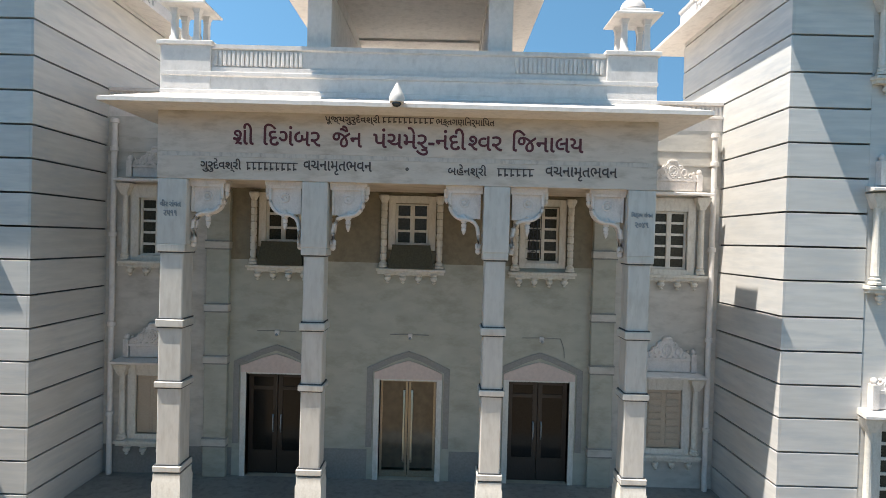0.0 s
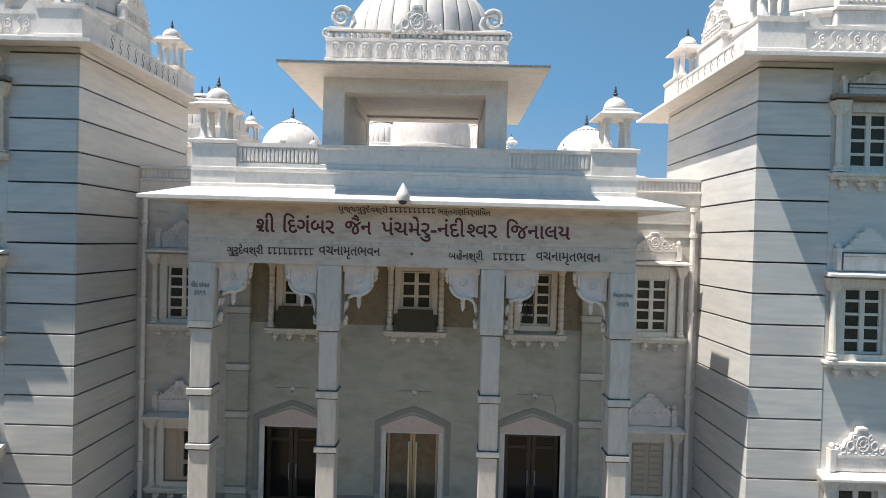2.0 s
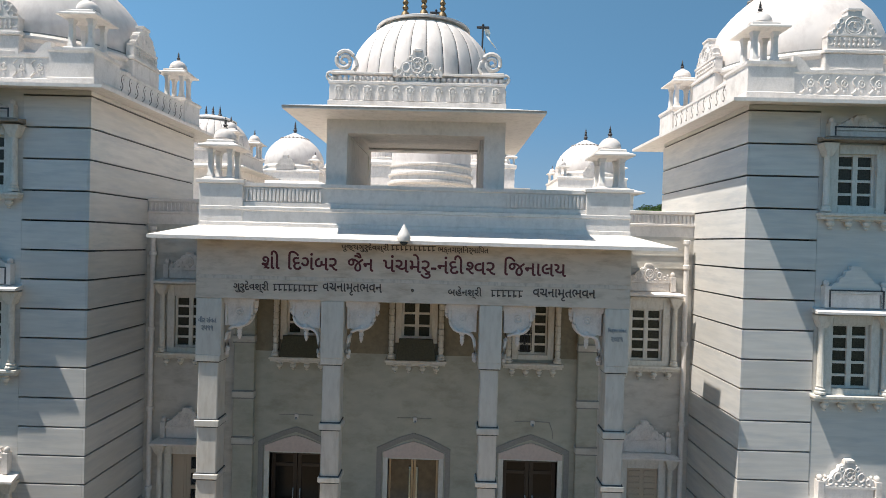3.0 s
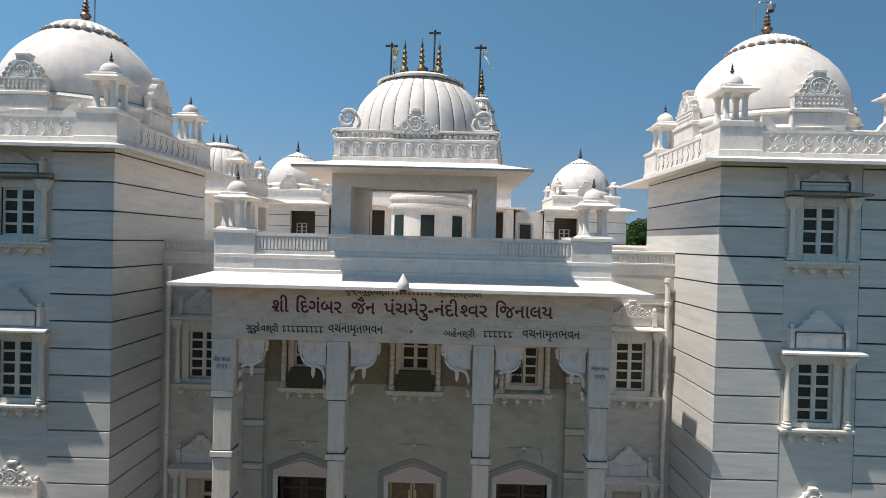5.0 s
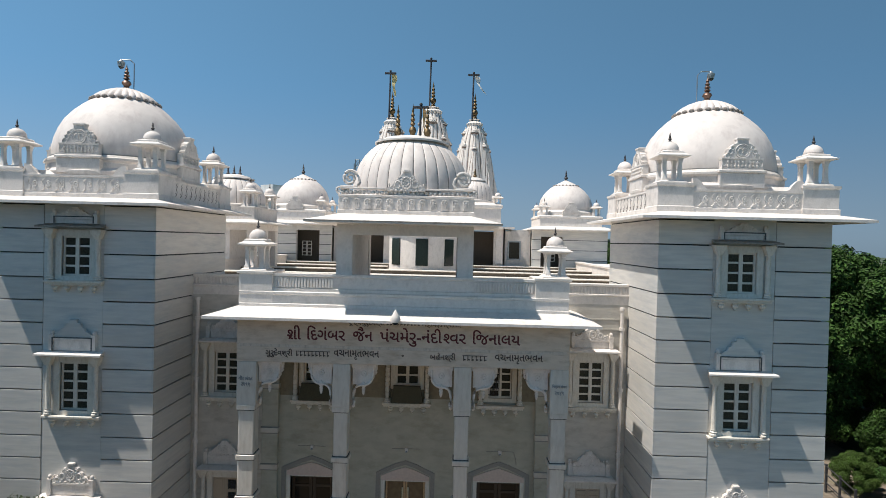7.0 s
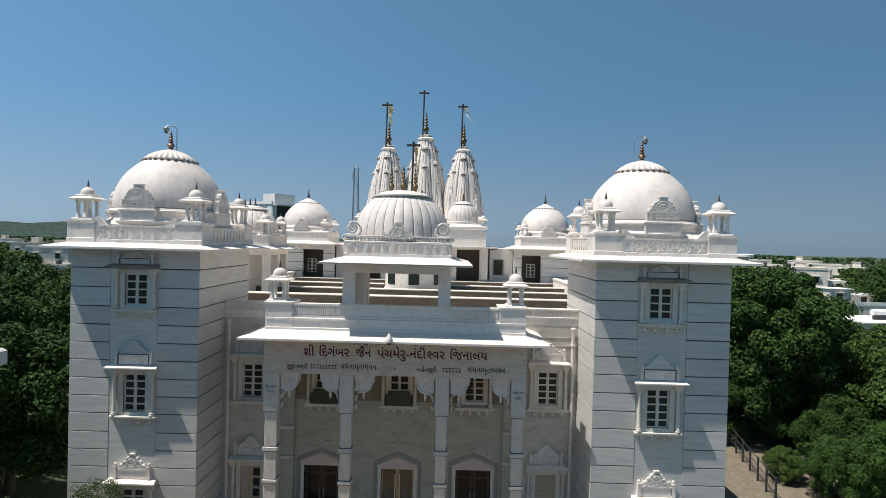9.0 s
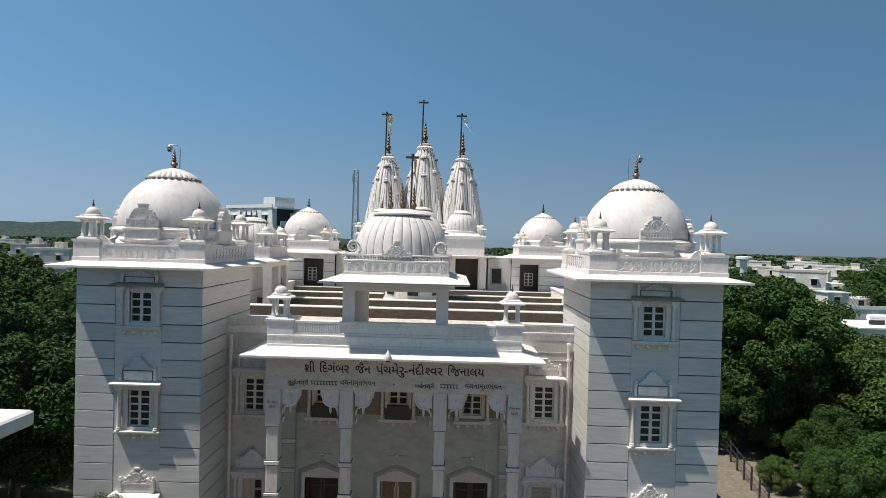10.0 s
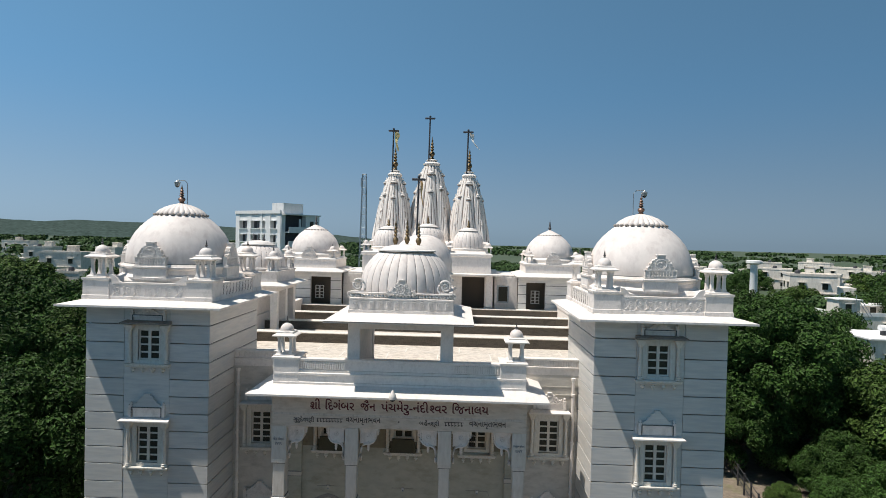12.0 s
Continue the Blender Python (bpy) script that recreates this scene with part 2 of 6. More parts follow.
def ground_material():
    m = bpy.data.materials.new("plain_of_fields")
    m.use_nodes = True
    nt = m.node_tree
    b = nt.nodes["Principled BSDF"]
    b.inputs["Roughness"].default_value = 0.95
    geo = nt.nodes.new("ShaderNodeNewGeometry")
    def nz(sc, detail=5):
        mp = nt.nodes.new("ShaderNodeMapping")
        mp.inputs["Scale"].default_value = (sc, sc, sc)
        nt.links.new(geo.outputs["Position"], mp.inputs["Vector"])
        n = nt.nodes.new("ShaderNodeTexNoise")
        n.inputs["Detail"].default_value = detail
        nt.links.new(mp.outputs[0], n.inputs["Vector"])
        return n
    vm = nt.nodes.new("ShaderNodeMapping")
    vm.inputs["Scale"].default_value = (0.003, 0.008, 0.01)
    nt.links.new(geo.outputs["Position"], vm.inputs["Vector"])
    vor = nt.nodes.new("ShaderNodeTexVoronoi")
    nt.links.new(vm.outputs[0], vor.inputs["Vector"])
    cr = nt.nodes.new("ShaderNodeValToRGB")
    for p, c in ((0.0, (0.035, 0.060, 0.032)), (0.35, (0.048, 0.078, 0.038)), (0.65, (0.065, 0.095, 0.05)), (1.0, (0.105, 0.12, 0.075))):
        e = cr.color_ramp.elements.new(p) if p not in (0.0, 1.0) else cr.color_ramp.elements[0 if p == 0.0 else -1]
        e.color = (*c, 1)
    nt.links.new(vor.outputs["Color"], cr.inputs[0])
    mx = nt.nodes.new("ShaderNodeMix")
    mx.data_type = "RGBA"
    n = nz(0.05)
    nt.links.new(n.outputs["Fac"], mx.inputs[0])
    nt.links.new(cr.outputs[0], mx.inputs[6])
    mx.inputs[7].default_value = (0.05, 0.07, 0.04, 1)
    nt.links.new(mx.outputs[2], b.inputs["Base Color"])
    return m


M_FIELD = ground_material()

# ---------------------------------------------------------------- geometry helpers
class Geo:
    """Collects faces of one part."""
    def __init__(self):
        self.v, self.f = [], []

    def add(self, vs, fs):
        n = len(self.v)
        self.v += [tuple(p) for p in vs]
        self.f += [tuple(n + i for i in f) for f in fs]
        return self

    def box(self, x0, x1, y0, y1, z0, z1, c=0.0):
        x0, x1, y0, y1, z0, z1 = min(x0, x1), max(x0, x1), min(y0, y1), max(y0, y1), min(z0, z1), max(z0, z1)
        if not c:
            vs = [(x, y, z) for x in (x0, x1) for y in (y0, y1) for z in (z0, z1)]
            return self.add(vs, [(0, 1, 3, 2), (4, 6, 7, 5), (0, 4, 5, 1), (2, 3, 7, 6), (0, 2, 6, 4), (1, 5, 7, 3)])
        c = min(c, (x1 - x0) / 3, (y1 - y0) / 3, (z1 - z0) / 3)
        rings = []
        for z, d in ((z0, c), (z0 + c, 0), (z1 - c, 0), (z1, c)):
            rings.append([(x0 + d + c, y0 + d, z), (x1 - d - c, y0 + d, z), (x1 - d, y0 + d + c, z), (x1 - d, y1 - d - c, z),
                          (x1 - d - c, y1 - d, z), (x0 + d + c, y1 - d, z), (x0 + d, y1 - d - c, z), (x0 + d, y0 + d + c, z)])
        return self.rings(rings)

    def rings(self, rings, caps=True, closed=True):
        n = len(rings[0])
        vs = [p for r in rings for p in r]
        fs = []
        for k in range(len(rings) - 1):
            for i in range(n if closed else n - 1):
                j = (i + 1) % n
                fs.append((k * n + i, k * n + j, (k + 1) * n + j, (k + 1) * n + i))
        if caps:
            fs.append(tuple(reversed(range(n))))
            fs.append(tuple((len(rings) - 1) * n + i for i in range(n)))
        return self.add(vs, fs)

    def lathe(self, prof, cx=0, cy=0, n=32, flutes=0, depth=0.0, a0=0.0):
        """prof: (radius, height) rows from the bottom up; flutes: number of lobes round the axis."""
        rings = []
        for r, z in prof:
            row = []
            for i in range(n):
                a = a0 + 2 * math.pi * i / n
                k = 1.0
                if flutes:
                    k = 1 - depth * (1 - abs(math.sin(flutes * a / 2)) ** 0.45)
                row.append((cx + r * k * math.cos(a), cy + r * k * math.sin(a), z))
            rings.append(row)
        return self.rings(rings)

    def square(self, prof, cx=0, cy=0):
        """prof: (half x, half y, height) rows."""
        return self.rings([[(cx - a, cy - b, z), (cx + a, cy - b, z), (cx + a, cy + b, z), (cx - a, cy + b, z)] for a, b, z in prof])

    def prism(self, poly, d0, d1, axis="y"):
        def at(p, d):
            return (p[0], d, p[1]) if axis == "y" else (d, p[0], p[1]) if axis == "x" else (p[0], p[1], d)
        return self.rings([[at(p, d0) for p in poly], [at(p, d1) for p in poly]])

    def tube(self, pts, r, n=8, taper=None):
        pts = [Vector(p) for p in pts]
        rings = []
        for k, p in enumerate(pts):
            d = (pts[min(k + 1, len(pts) - 1)] - pts[max(k - 1, 0)]).normalized()
            u = d.orthogonal().normalized() if abs(d.z) < 0.999 else Vector((1, 0, 0))
            if abs(d.z) < 0.9:
                u = d.cross(Vector((0, 0, 1))).normalized()
            w = d.cross(u)
            rad = r if taper is None else r + (taper - r) * k / (len(pts) - 1)
            rings.append([p + rad * (math.cos(2 * math.pi * i / n) * u + math.sin(2 * math.pi * i / n) * w) for i in range(n)])
        return self.rings(rings)

    def ring(self, x, y, z, R, r, n=14, m=6, squash=1.0, turn=None):
        """A torus standing in the xz plane (or turned)."""
        rows = []
        for i in range(n):
            a = 2 * math.pi * i / n
            row = []
            for j in range(m):
                b = 2 * math.pi * j / m
                p = Vector(((R + r * math.cos(b)) * math.cos(a), r * math.sin(b), (R + r * math.cos(b)) * math.sin(a) * squash))
                if turn:
                    p = turn @ p
                row.append((x + p.x, y + p.y, z + p.z))
            rows.append(row)
        rows.append(rows[0])
        return self.rings(rows, caps=False)

    def blob(self, x, y, z, rx, ry, rz, n=8, m=5):
        rows = []
        for k in range(m):
            a = math.pi * (k + 0.5) / m - math.pi / 2
            rows.append([(x + rx * math.cos(a) * math.cos(2 * math.pi * i / n), y + ry * math.cos(a) * math.sin(2 * math.pi * i / n), z + rz * math.sin(a)) for i in range(n)])
        return self.rings(rows)

    def moved(self, other, m):
        return self.add([m @ Vector(p) for p in other.v], other.f)

    def mesh(self, name, material, smooth=0.0, origin=Vector((0, 0, 0))):
        me = bpy.data.meshes.new(name)
        o = origin
        me.from_pydata([(p[0] - o[0], p[1] - o[1], p[2] - o[2]) for p in self.v], [], self.f)
        bm = bmesh.new()
        bm.from_mesh(me)
        bmesh.ops.recalc_face_normals(bm, faces=bm.faces)
        if smooth:
            lim = radians(smooth)
            for f in bm.faces:
                f.smooth = True
            for e in bm.edges:
                if len(e.link_faces) == 2 and e.calc_face_angle(0.0) > lim:
                    e.smooth = False
        bm.to_mesh(me)
        bm.free()
        me.materials.append(material)
        return me


def root_of(ob):
    while ob.parent:
        ob = ob.parent
    return ob


def thing(name, at, label, category, group="", kind=""):
    e = new(name)
    e.empty_display_size = 0.3
    e.location = at
    return tagged(e, label, category, group, kind)


def part(name, geo, material, parent, label="", smooth=35.0, at=None):
    """One mesh object under a thing or part; geo is in world places, or in its own when at is given."""
    o = root_of(parent).location
    if isinstance(geo, Geo):
        me = geo.mesh(name, material, smooth, o if at is None else Vector((0, 0, 0)))
    else:
        me = geo
    ob = new(name, me)
    ob.parent = parent
    if at is not None:
        back = Vector((0, 0, 0))
        p = parent
        while p.parent:
            back += p.location
            p = p.parent
        ob.location = Vector(at) - o - back
    if label:
        ob["label"] = label
    return ob


def solo(name, geo, material, label, category, kind="", smooth=35.0, group=""):
    zs = min(p[2] for p in geo.v)
    c = Vector((sum(p[0] for p in geo.v) / len(geo.v), sum(p[1] for p in geo.v) / len(geo.v), zs))
    ob = new(name, geo.mesh(name, material, smooth, c))
    ob.location = c
    return tagged(ob, label, category, group, kind)

# ---------------------------------------------------------------- the setting
GROUND = -0.6
g = Geo()
def ground_z(y):
    """The plain falls away gently behind the village."""
    return GROUND - max(0.0, y - 300.0) * 0.0078


for k, y in enumerate((-600, 300, 4500)):
    g.v += [(-4500, y, ground_z(y)), (4500, y, ground_z(y))]
g.f = [(0, 1, 3, 2), (2, 3, 5, 4)]
ob = new("ground", g.mesh("ground", M_FIELD))
tagged(ob, "flat plain of green fields and scrub", "ground", kind="structure")
FLOOR = -0.11
g = Geo().box(-6.85, 6.85, -0.6, 2.37, -0.58, FLOOR)
solo("floor", g, M_FLOOR, "polished grey marble porch floor", "floor", "structure")
g = Geo().box(-12.5, 12.5, -30, -0.6, -0.62, -0.56)
solo("forecourt_paving", g, M_COURT, "dark dusty asphalt forecourt before the temple", "pavement", "structure")
g = Geo().box(-6.4, 6.4, -13, -0.62, -0.58, -0.54)
solo("entrance_paving", g, M_PAVE, "warm tan sandstone paving before the porch", "pavement", "structure")
g = Geo().box(12.3, 22, -6, 40, -0.62, -0.57)
solo("pavement", g, M_EARTH, "bare dry earth beside the temple wall", "ground", "structure")

# ---------------------------------------------------------------- carved details shared by many things
def arch_sash(w, h, cols=2, rows=4):
    """Casement bars within w x h, centred on x, standing on z = 0, in the xz plane."""
    g = Geo()
    t = 0.05
    g.box(-w / 2, -w / 2 + t, -0.03, 0.03, 0, h).box(w / 2 - t, w / 2, -0.03, 0.03, 0, h)
    g.box(-w / 2 + t, w / 2 - t, -0.03, 0.03, 0, t).box(-w / 2 + t, w / 2 - t, -0.03, 0.03, h - t, h)
    g.box(-0.05, 0.05, -0.035, 0.03, t, h - t)
    for k in range(1, rows):
        z = h * k / rows
        g.box(-w / 2 + t, -0.05, -0.025, 0.02, z - 0.027, z + 0.027).box(0.05, w / 2 - t, -0.025, 0.02, z - 0.027, z + 0.027)
    return g


def crest(w, h, d=0.10, broad=False, plain=False):
    """A carved stepped crest with scrolls, centred on x, on z = 0."""
    g = Geo()
    hw = w / 2
    pts = [(-hw, 0), (-hw, 0.16 * h), (-0.86 * hw, 0.30 * h), (-0.70 * hw, 0.34 * h), (-0.62 * hw, 0.52 * h), (-0.46 * hw, 0.60 * h),
           (-0.40 * hw, 0.78 * h), (-0.22 * hw, 0.84 * h), (-0.20 * hw, h)]
    if broad:
        pts = [(-hw, 0), (-hw, 0.36 * h), (-0.80 * hw, 0.38 * h), (-0.86 * hw, 0.47 * h), (-0.72 * hw, 0.52 * h), (-0.74 * hw, 0.64 * h), (-0.58 * hw, 0.68 * h),
               (-0.56 * hw, 0.78 * h), (-0.38 * hw, 0.84 * h), (-0.27 * hw, 0.86 * h), (-0.27 * hw, 1.02 * h)]
    poly = pts + [(-x, z) for x, z in reversed(pts)]
    g.prism(poly, -d / 2, d / 2)
    y = -d / 2
    if plain:
        return g
    if broad:
        g.box(-hw * 1.03, hw * 1.03, y - 0.03, d / 2, 0, 0.05 * h).box(-hw * 1.02, hw * 1.02, y - 0.02, d / 2, 0.34 * h, 0.39 * h)
        for k in range(9):
            for j in range(2):
                x, z = hw * (-0.72 + 0.18 * k), h * (0.13 + 0.12 * j)
                g.prism([(x - 0.05 * hw, z), (x, z + 0.055 * h), (x + 0.05 * hw, z), (x, z - 0.055 * h)], y - 0.03, y)
        for R, r in ((0.20, 0.016), (0.15, 0.010)):
            g.ring(0, y, 0.61 * h, R * h * 1.15, r, 18, 5, 0.95)
        for sg in (-1, 1):
            pts = [(sg * (0.03 + 0.11 * h * (1 - u) * math.cos(5 * u) * 1.1), y - 0.004, 0.61 * h + 0.12 * h * (1 - 0.6 * u) * math.sin(5 * u)) for u in [i / 9 for i in range(10)]]
            g.tube(pts, 0.012, 5)
            for x, z, q in ((0.72, 0.45, 0.07), (0.60, 0.59, 0.06), (0.50, 0.71, 0.055), (0.90, 0.20, 0.06)):
                g.ring(sg * x * hw, y, z * h, q * h, 0.013, 10, 5, 1.2)
            g.blob(sg * 0.82 * hw, 0, 0.46 * h, 0.07 * hw, d * 0.45, 0.06 * h).blob(sg * 0.66 * hw, 0, 0.66 * h, 0.08 * hw, d * 0.45, 0.06 * h)
        return g.box(-0.30 * hw, 0.30 * hw, y - 0.02, d / 2 + 0.02, 0.97 * h, 1.04 * h, 0.01)
    g.ring(0, y, 0.42 * h, 0.23 * h, 0.02 * w, 14, 5, 1.2)
    g.ring(0, y, 0.42 * h, 0.11 * h, 0.018 * w, 10, 5, 1.2)
    for k in range(8):
        a = math.pi * k / 4
        g.blob(0.17 * h * math.cos(a), y, 0.42 * h + 0.2 * h * math.sin(a), 0.02 * w, 0.02, 0.02 * w, 6, 4)
    for s in (-1, 1):
        g.ring(s * 0.46 * hw, y, 0.34 * h, 0.13 * h, 0.016 * w, 10, 5, 1.3)
        g.ring(s * 0.74 * hw, y, 0.17 * h, 0.09 * h, 0.015 * w, 9, 5, 1.2)
        g.ring(s * 0.30 * hw, y, 0.66 * h, 0.07 * h, 0.014 * w, 9, 5, 1.2)
        g.blob(s * 0.92 * hw, 0, 0.34 * h, 0.05 * hw, d * 0.4, 0.07 * h)
    g.box(-0.16 * hw, 0.16 * hw, -d * 0.7, d * 0.6, 0.93 * h, 1.06 * h, 0.01)
    for k in range(7):
        g.blob(hw * (-0.78 + 0.26 * k), y, 0.06 * h, 0.07 * hw, 0.03, 0.045 * h, 6, 4)
    return g


def column(h, r=0.075, beads=False):
    """A slim turned column on z = 0."""
    prof = [(r * 1.5, 0), (r * 1.5, 0.04), (r * 1.2, 0.06), (r * 1.35, 0.10), (r * 0.9, 0.13)]
    if beads:
        n = 8
        for k in range(n):
            z = 0.16 + (h - 0.34) * k / n
            dz = (h - 0.34) / n
            prof += [(r * 0.72, z), (r * 1.0, z + dz * 0.10), (r * 1.0, z + dz * 0.88), (r * 0.72, z + dz * 0.98)]
    else:
        prof += [(r * 1.1, 0.16), (r, 0.19), (r * 0.85, h - 0.26)]
    prof += [(r * 1.1, h - 0.2), (r * 0.9, h - 0.17), (r * 1.3, h - 0.10), (r * 1.7, h - 0.05), (r * 1.8, h)]
    return Geo().lathe(prof, n=10)


def sill(w, d=0.22):
    """A moulded sill with a row of hanging corbels; its top is z = 0."""
    g = Geo().box(-w / 2, w / 2, -d, 0.0, -0.07, 0, 0.012).box(-w / 2 + 0.03, w / 2 - 0.03, -d * 0.75, 0, -0.13, -0.07)
    n = 4
    for k in range(n):
        x = (-0.5 + (k + 0.5) / n) * (w - 0.16)
        g.lathe([(0.015, -0.34), (0.045, -0.31), (0.025, -0.285), (0.07, -0.25), (0.08, -0.2), (0.05, -0.17), (0.095, -0.12)], x, -d * 0.45, 10)
    for k in range(n - 1):
        x = (-0.5 + (k + 1) / n) * (w - 0.16)
        g.prism([(x - 0.5 * (w - 0.16) / n, -0.13), (x - 0.5 * (w - 0.16) / n, -0.23), (x - 0.25 * (w - 0.16) / n, -0.165), (x, -0.15), (x + 0.25 * (w - 0.16) / n, -0.165), (x + 0.5 * (w - 0.16) / n, -0.23), (x + 0.5 * (w - 0.16) / n, -0.13)], -d * 0.35, 0)
    return g


_cache = {}


def cached(key, build, material, smooth=35.0):
    if key not in _cache:
        _cache[key] = build().mesh(key.split("|")[0], material, smooth)
    return _cache[key]


def window_unit(parent, x, y, z, w, h, half, top, crest_h, rows=4, shade_half=None, beads=False, filling="glass", crest_mat=None, hole=0.14, foot=-0.12):
    """A framed window in a wall whose face is y; z is the foot of the opening. Columns stand at +-half, and the shade lies at z + top."""
    shade_half = shade_half or half + 0.17
    g = Geo()
    # surround: two jambs and a head, with the reveal
    g.box(-half + 0.09, -w / 2, -0.05, hole, -0.12, top - 0.05, 0.01).box(w / 2, half - 0.09, -0.05, hole, -0.12, top - 0.05, 0.01)
    g.box(-w / 2, w / 2, -0.05, hole, h, top - 0.05).box(-w / 2, w / 2, -0.05, hole, -0.12, 0)
    key = f"window|{w}{h}{half}{top}{hole}"
    win = part("window", cached(key, lambda: g, M_CREAM), M_CREAM, parent, at=(x, y, z))
    def sub(name, key, build, material, at, label=""):
        ob = new(name, cached(name + "|" + key, build, material))
        ob.parent = win
        ob.location = at
        if label:
            ob["label"] = label
    k = f"{w}{h}{half}{top}"
    if filling == "glass":
        sub("sash", k + str(rows), lambda: arch_sash(w, h, 2, rows), M_CREAM, (0, 0.07, 0))
        for s in (-1, 1):
            sub("pane", k, lambda: Geo().box(-w / 4 + 0.03, w / 4 - 0.03, -0.004, 0.004, 0.03, h - 0.03), M_GLASS, (s * w / 4, 0.08, 0))
    elif filling == "shutter":
        def louvres():
            q = Geo().box(-w / 2, w / 2, -0.02, 0.03, 0, h)
            for c in (-1, 1):
                for i in range(8):
                    zz = 0.08 + i * (h - 0.12) / 8
                    q.box(c * w / 4 - w / 4 + 0.05, c * w / 4 + w / 4 - 0.05, -0.045, -0.01, zz, zz + (h - 0.12) / 8 * 0.72, 0.008)
            return q
        sub("shutter", k, louvres, M_TAN, (0, 0.05, 0), "closed tan louvred shutter")
    elif filling == "grille":
        def leaves():
            # a plain leaf standing ajar and a framed leaf with three openings
            q = Geo().box(-w / 2, -0.03, -0.03, 0.02, 0, h, 0.006).box(-w / 2 + 0.06, -0.09, -0.045, -0.03, 0.08, h - 0.08, 0.006)
            q.box(-0.03, 0.07, -0.02, 0.02, 0, h).box(0.33, w / 2, -0.02, 0.02, 0, h)
            for j in range(4):
                q.box(0.07, 0.33, -0.02, 0.02, max(0, (h - 0.1) * j / 3), (h - 0.1) * j / 3 + 0.1)
            return q
        sub("shutter", k + "g", leaves, M_TAN, (0, 0.07, 0), "tan timber shutter with three small openings")
        sub("pane", k + "g", lambda: Geo().box(-w / 2, w / 2, -0.004, 0.004, 0, h), M_GLASS, (0, 0.12, 0))
        def grille():
            q = Geo()
            for j in range(3):
                z0, z1 = (h - 0.1) * j / 3 + 0.1, (h - 0.1) * (j + 1) / 3
                m = (z0 + z1) / 2
                q.ring(0.2, 0, m, 0.08, 0.014, 12, 4, 1.3).ring(0.2, 0, m, 0.035, 0.012, 8, 4, 1.3)
                q.box(0.192, 0.208, -0.01, 0.01, z0, z1).box(0.07, 0.33, -0.01, 0.01, m - 0.008, m + 0.008)
                for x in (0.10, 0.30):
                    q.box(x - 0.008, x + 0.008, -0.01, 0.01, z0, z1)
            return q
        sub("grille", k, grille, M_IRON, (0, 0.04, 0), "dark wrought iron scroll grille")
    for s in (-1, 1):
        sub("column", f"{top}{beads}{foot}", lambda: column(top - foot - 0.08, 0.07, beads), M_CREAM, (s * half, -0.10, foot + 0.02))
        if beads:
            sub("capital", "s", lambda: Geo().square([(0.05, 0.06, -0.10), (0.07, 0.08, -0.06), (0.09, 0.10, 0)]), M_CREAM, (s * half, -0.06, top - 0.04))
            continue
        sub("capital", "b", lambda: Geo().square([(0.06, 0.10, -0.26), (0.08, 0.14, -0.2), (0.14, 0.16, -0.08), (0.16, 0.18, 0)]), M_CREAM, (s * half, -0.06, top - 0.04))
    sub("sill", f"{half}", lambda: sill(2 * half + 0.3, 0.19), M_CREAM, (0, 0, foot))
    if crest_h:
        sub("shade", f"{shade_half}{crest_h < 0.5}", lambda: Geo().rings([[(-shade_half, -0.37, 0.0), (shade_half, -0.37, 0.0), (shade_half - 0.1, 0, 0.0), (-shade_half + 0.1, 0, 0.0)],
                                                          [(-shade_half, -0.37, 0.045), (shade_half, -0.37, 0.045), (shade_half - 0.1, 0, 0.11), (-shade_half + 0.1, 0, 0.11)]]), M_SOILED if crest_h < 0.5 else M_WHITE, (0, 0, top))
        cm = crest_mat or M_CARVE
        b = crest_h * 0.4
        def pedestal():
            q = Geo().box(-half * 0.78, half * 0.78, -0.10, 0, 0.02, b - 0.03, 0.01).box(-half * 0.86, half * 0.86, -0.13, 0, b - 0.03, b + 0.02)
            for s in (-1, 1):
                q.box(s * half * 0.98, s * half * 0.80, -0.14, 0, 0.02, b + 0.12, 0.004).blob(s * half * 0.89, -0.07, b + 0.17, 0.06, 0.06, 0.07)
            return q
        sub("crest_base", f"{half}{crest_h}", pedestal, M_CARVE, (0, 0, top + 0.09))
        if crest_mat is not None or crest_h < 0.5:
            def joint():
                hw = half * 0.80
                return Geo().box(-hw, hw, -0.136, -0.10, b + 0.025, b + 0.05).box(-hw - 0.03, -hw, -0.15, -0.10, 0.03, b + 0.05).box(hw, hw + 0.03, -0.15, -0.10, 0.03, b + 0.05)
            sub("joint_line", f"{half}{crest_h}", joint, M_GROOVE, (0, 0, top + 0.09), "dark open joint round the crest base")
        sub("crest", f"{half}{crest_h}{crest_mat is not None}", lambda: crest(half * 1.55, crest_h - b, 0.1, plain=crest_mat is not None), cm, (0, -0.06, top + 0.11 + b))
    return win


def kalash(h, r):
    """A stacked finial of bulbs, on z = 0."""
    prof = [(r * 0.7, 0), (r, h * 0.05), (r * 0.55, h * 0.10), (r * 0.8, h * 0.16), (r * 1.15, h * 0.24), (r * 0.9, h * 0.32), (r * 0.35, h * 0.37),
            (r * 0.8, h * 0.43), (r * 0.4, h * 0.49), (r * 0.75, h * 0.55), (r * 0.35, h * 0.62), (r * 0.6, h * 0.68), (r * 0.25, h * 0.75), (r * 0.4, h * 0.81), (r * 0.16, h * 0.88), (r * 0.03, h)]
    return Geo().lathe(prof, n=12)


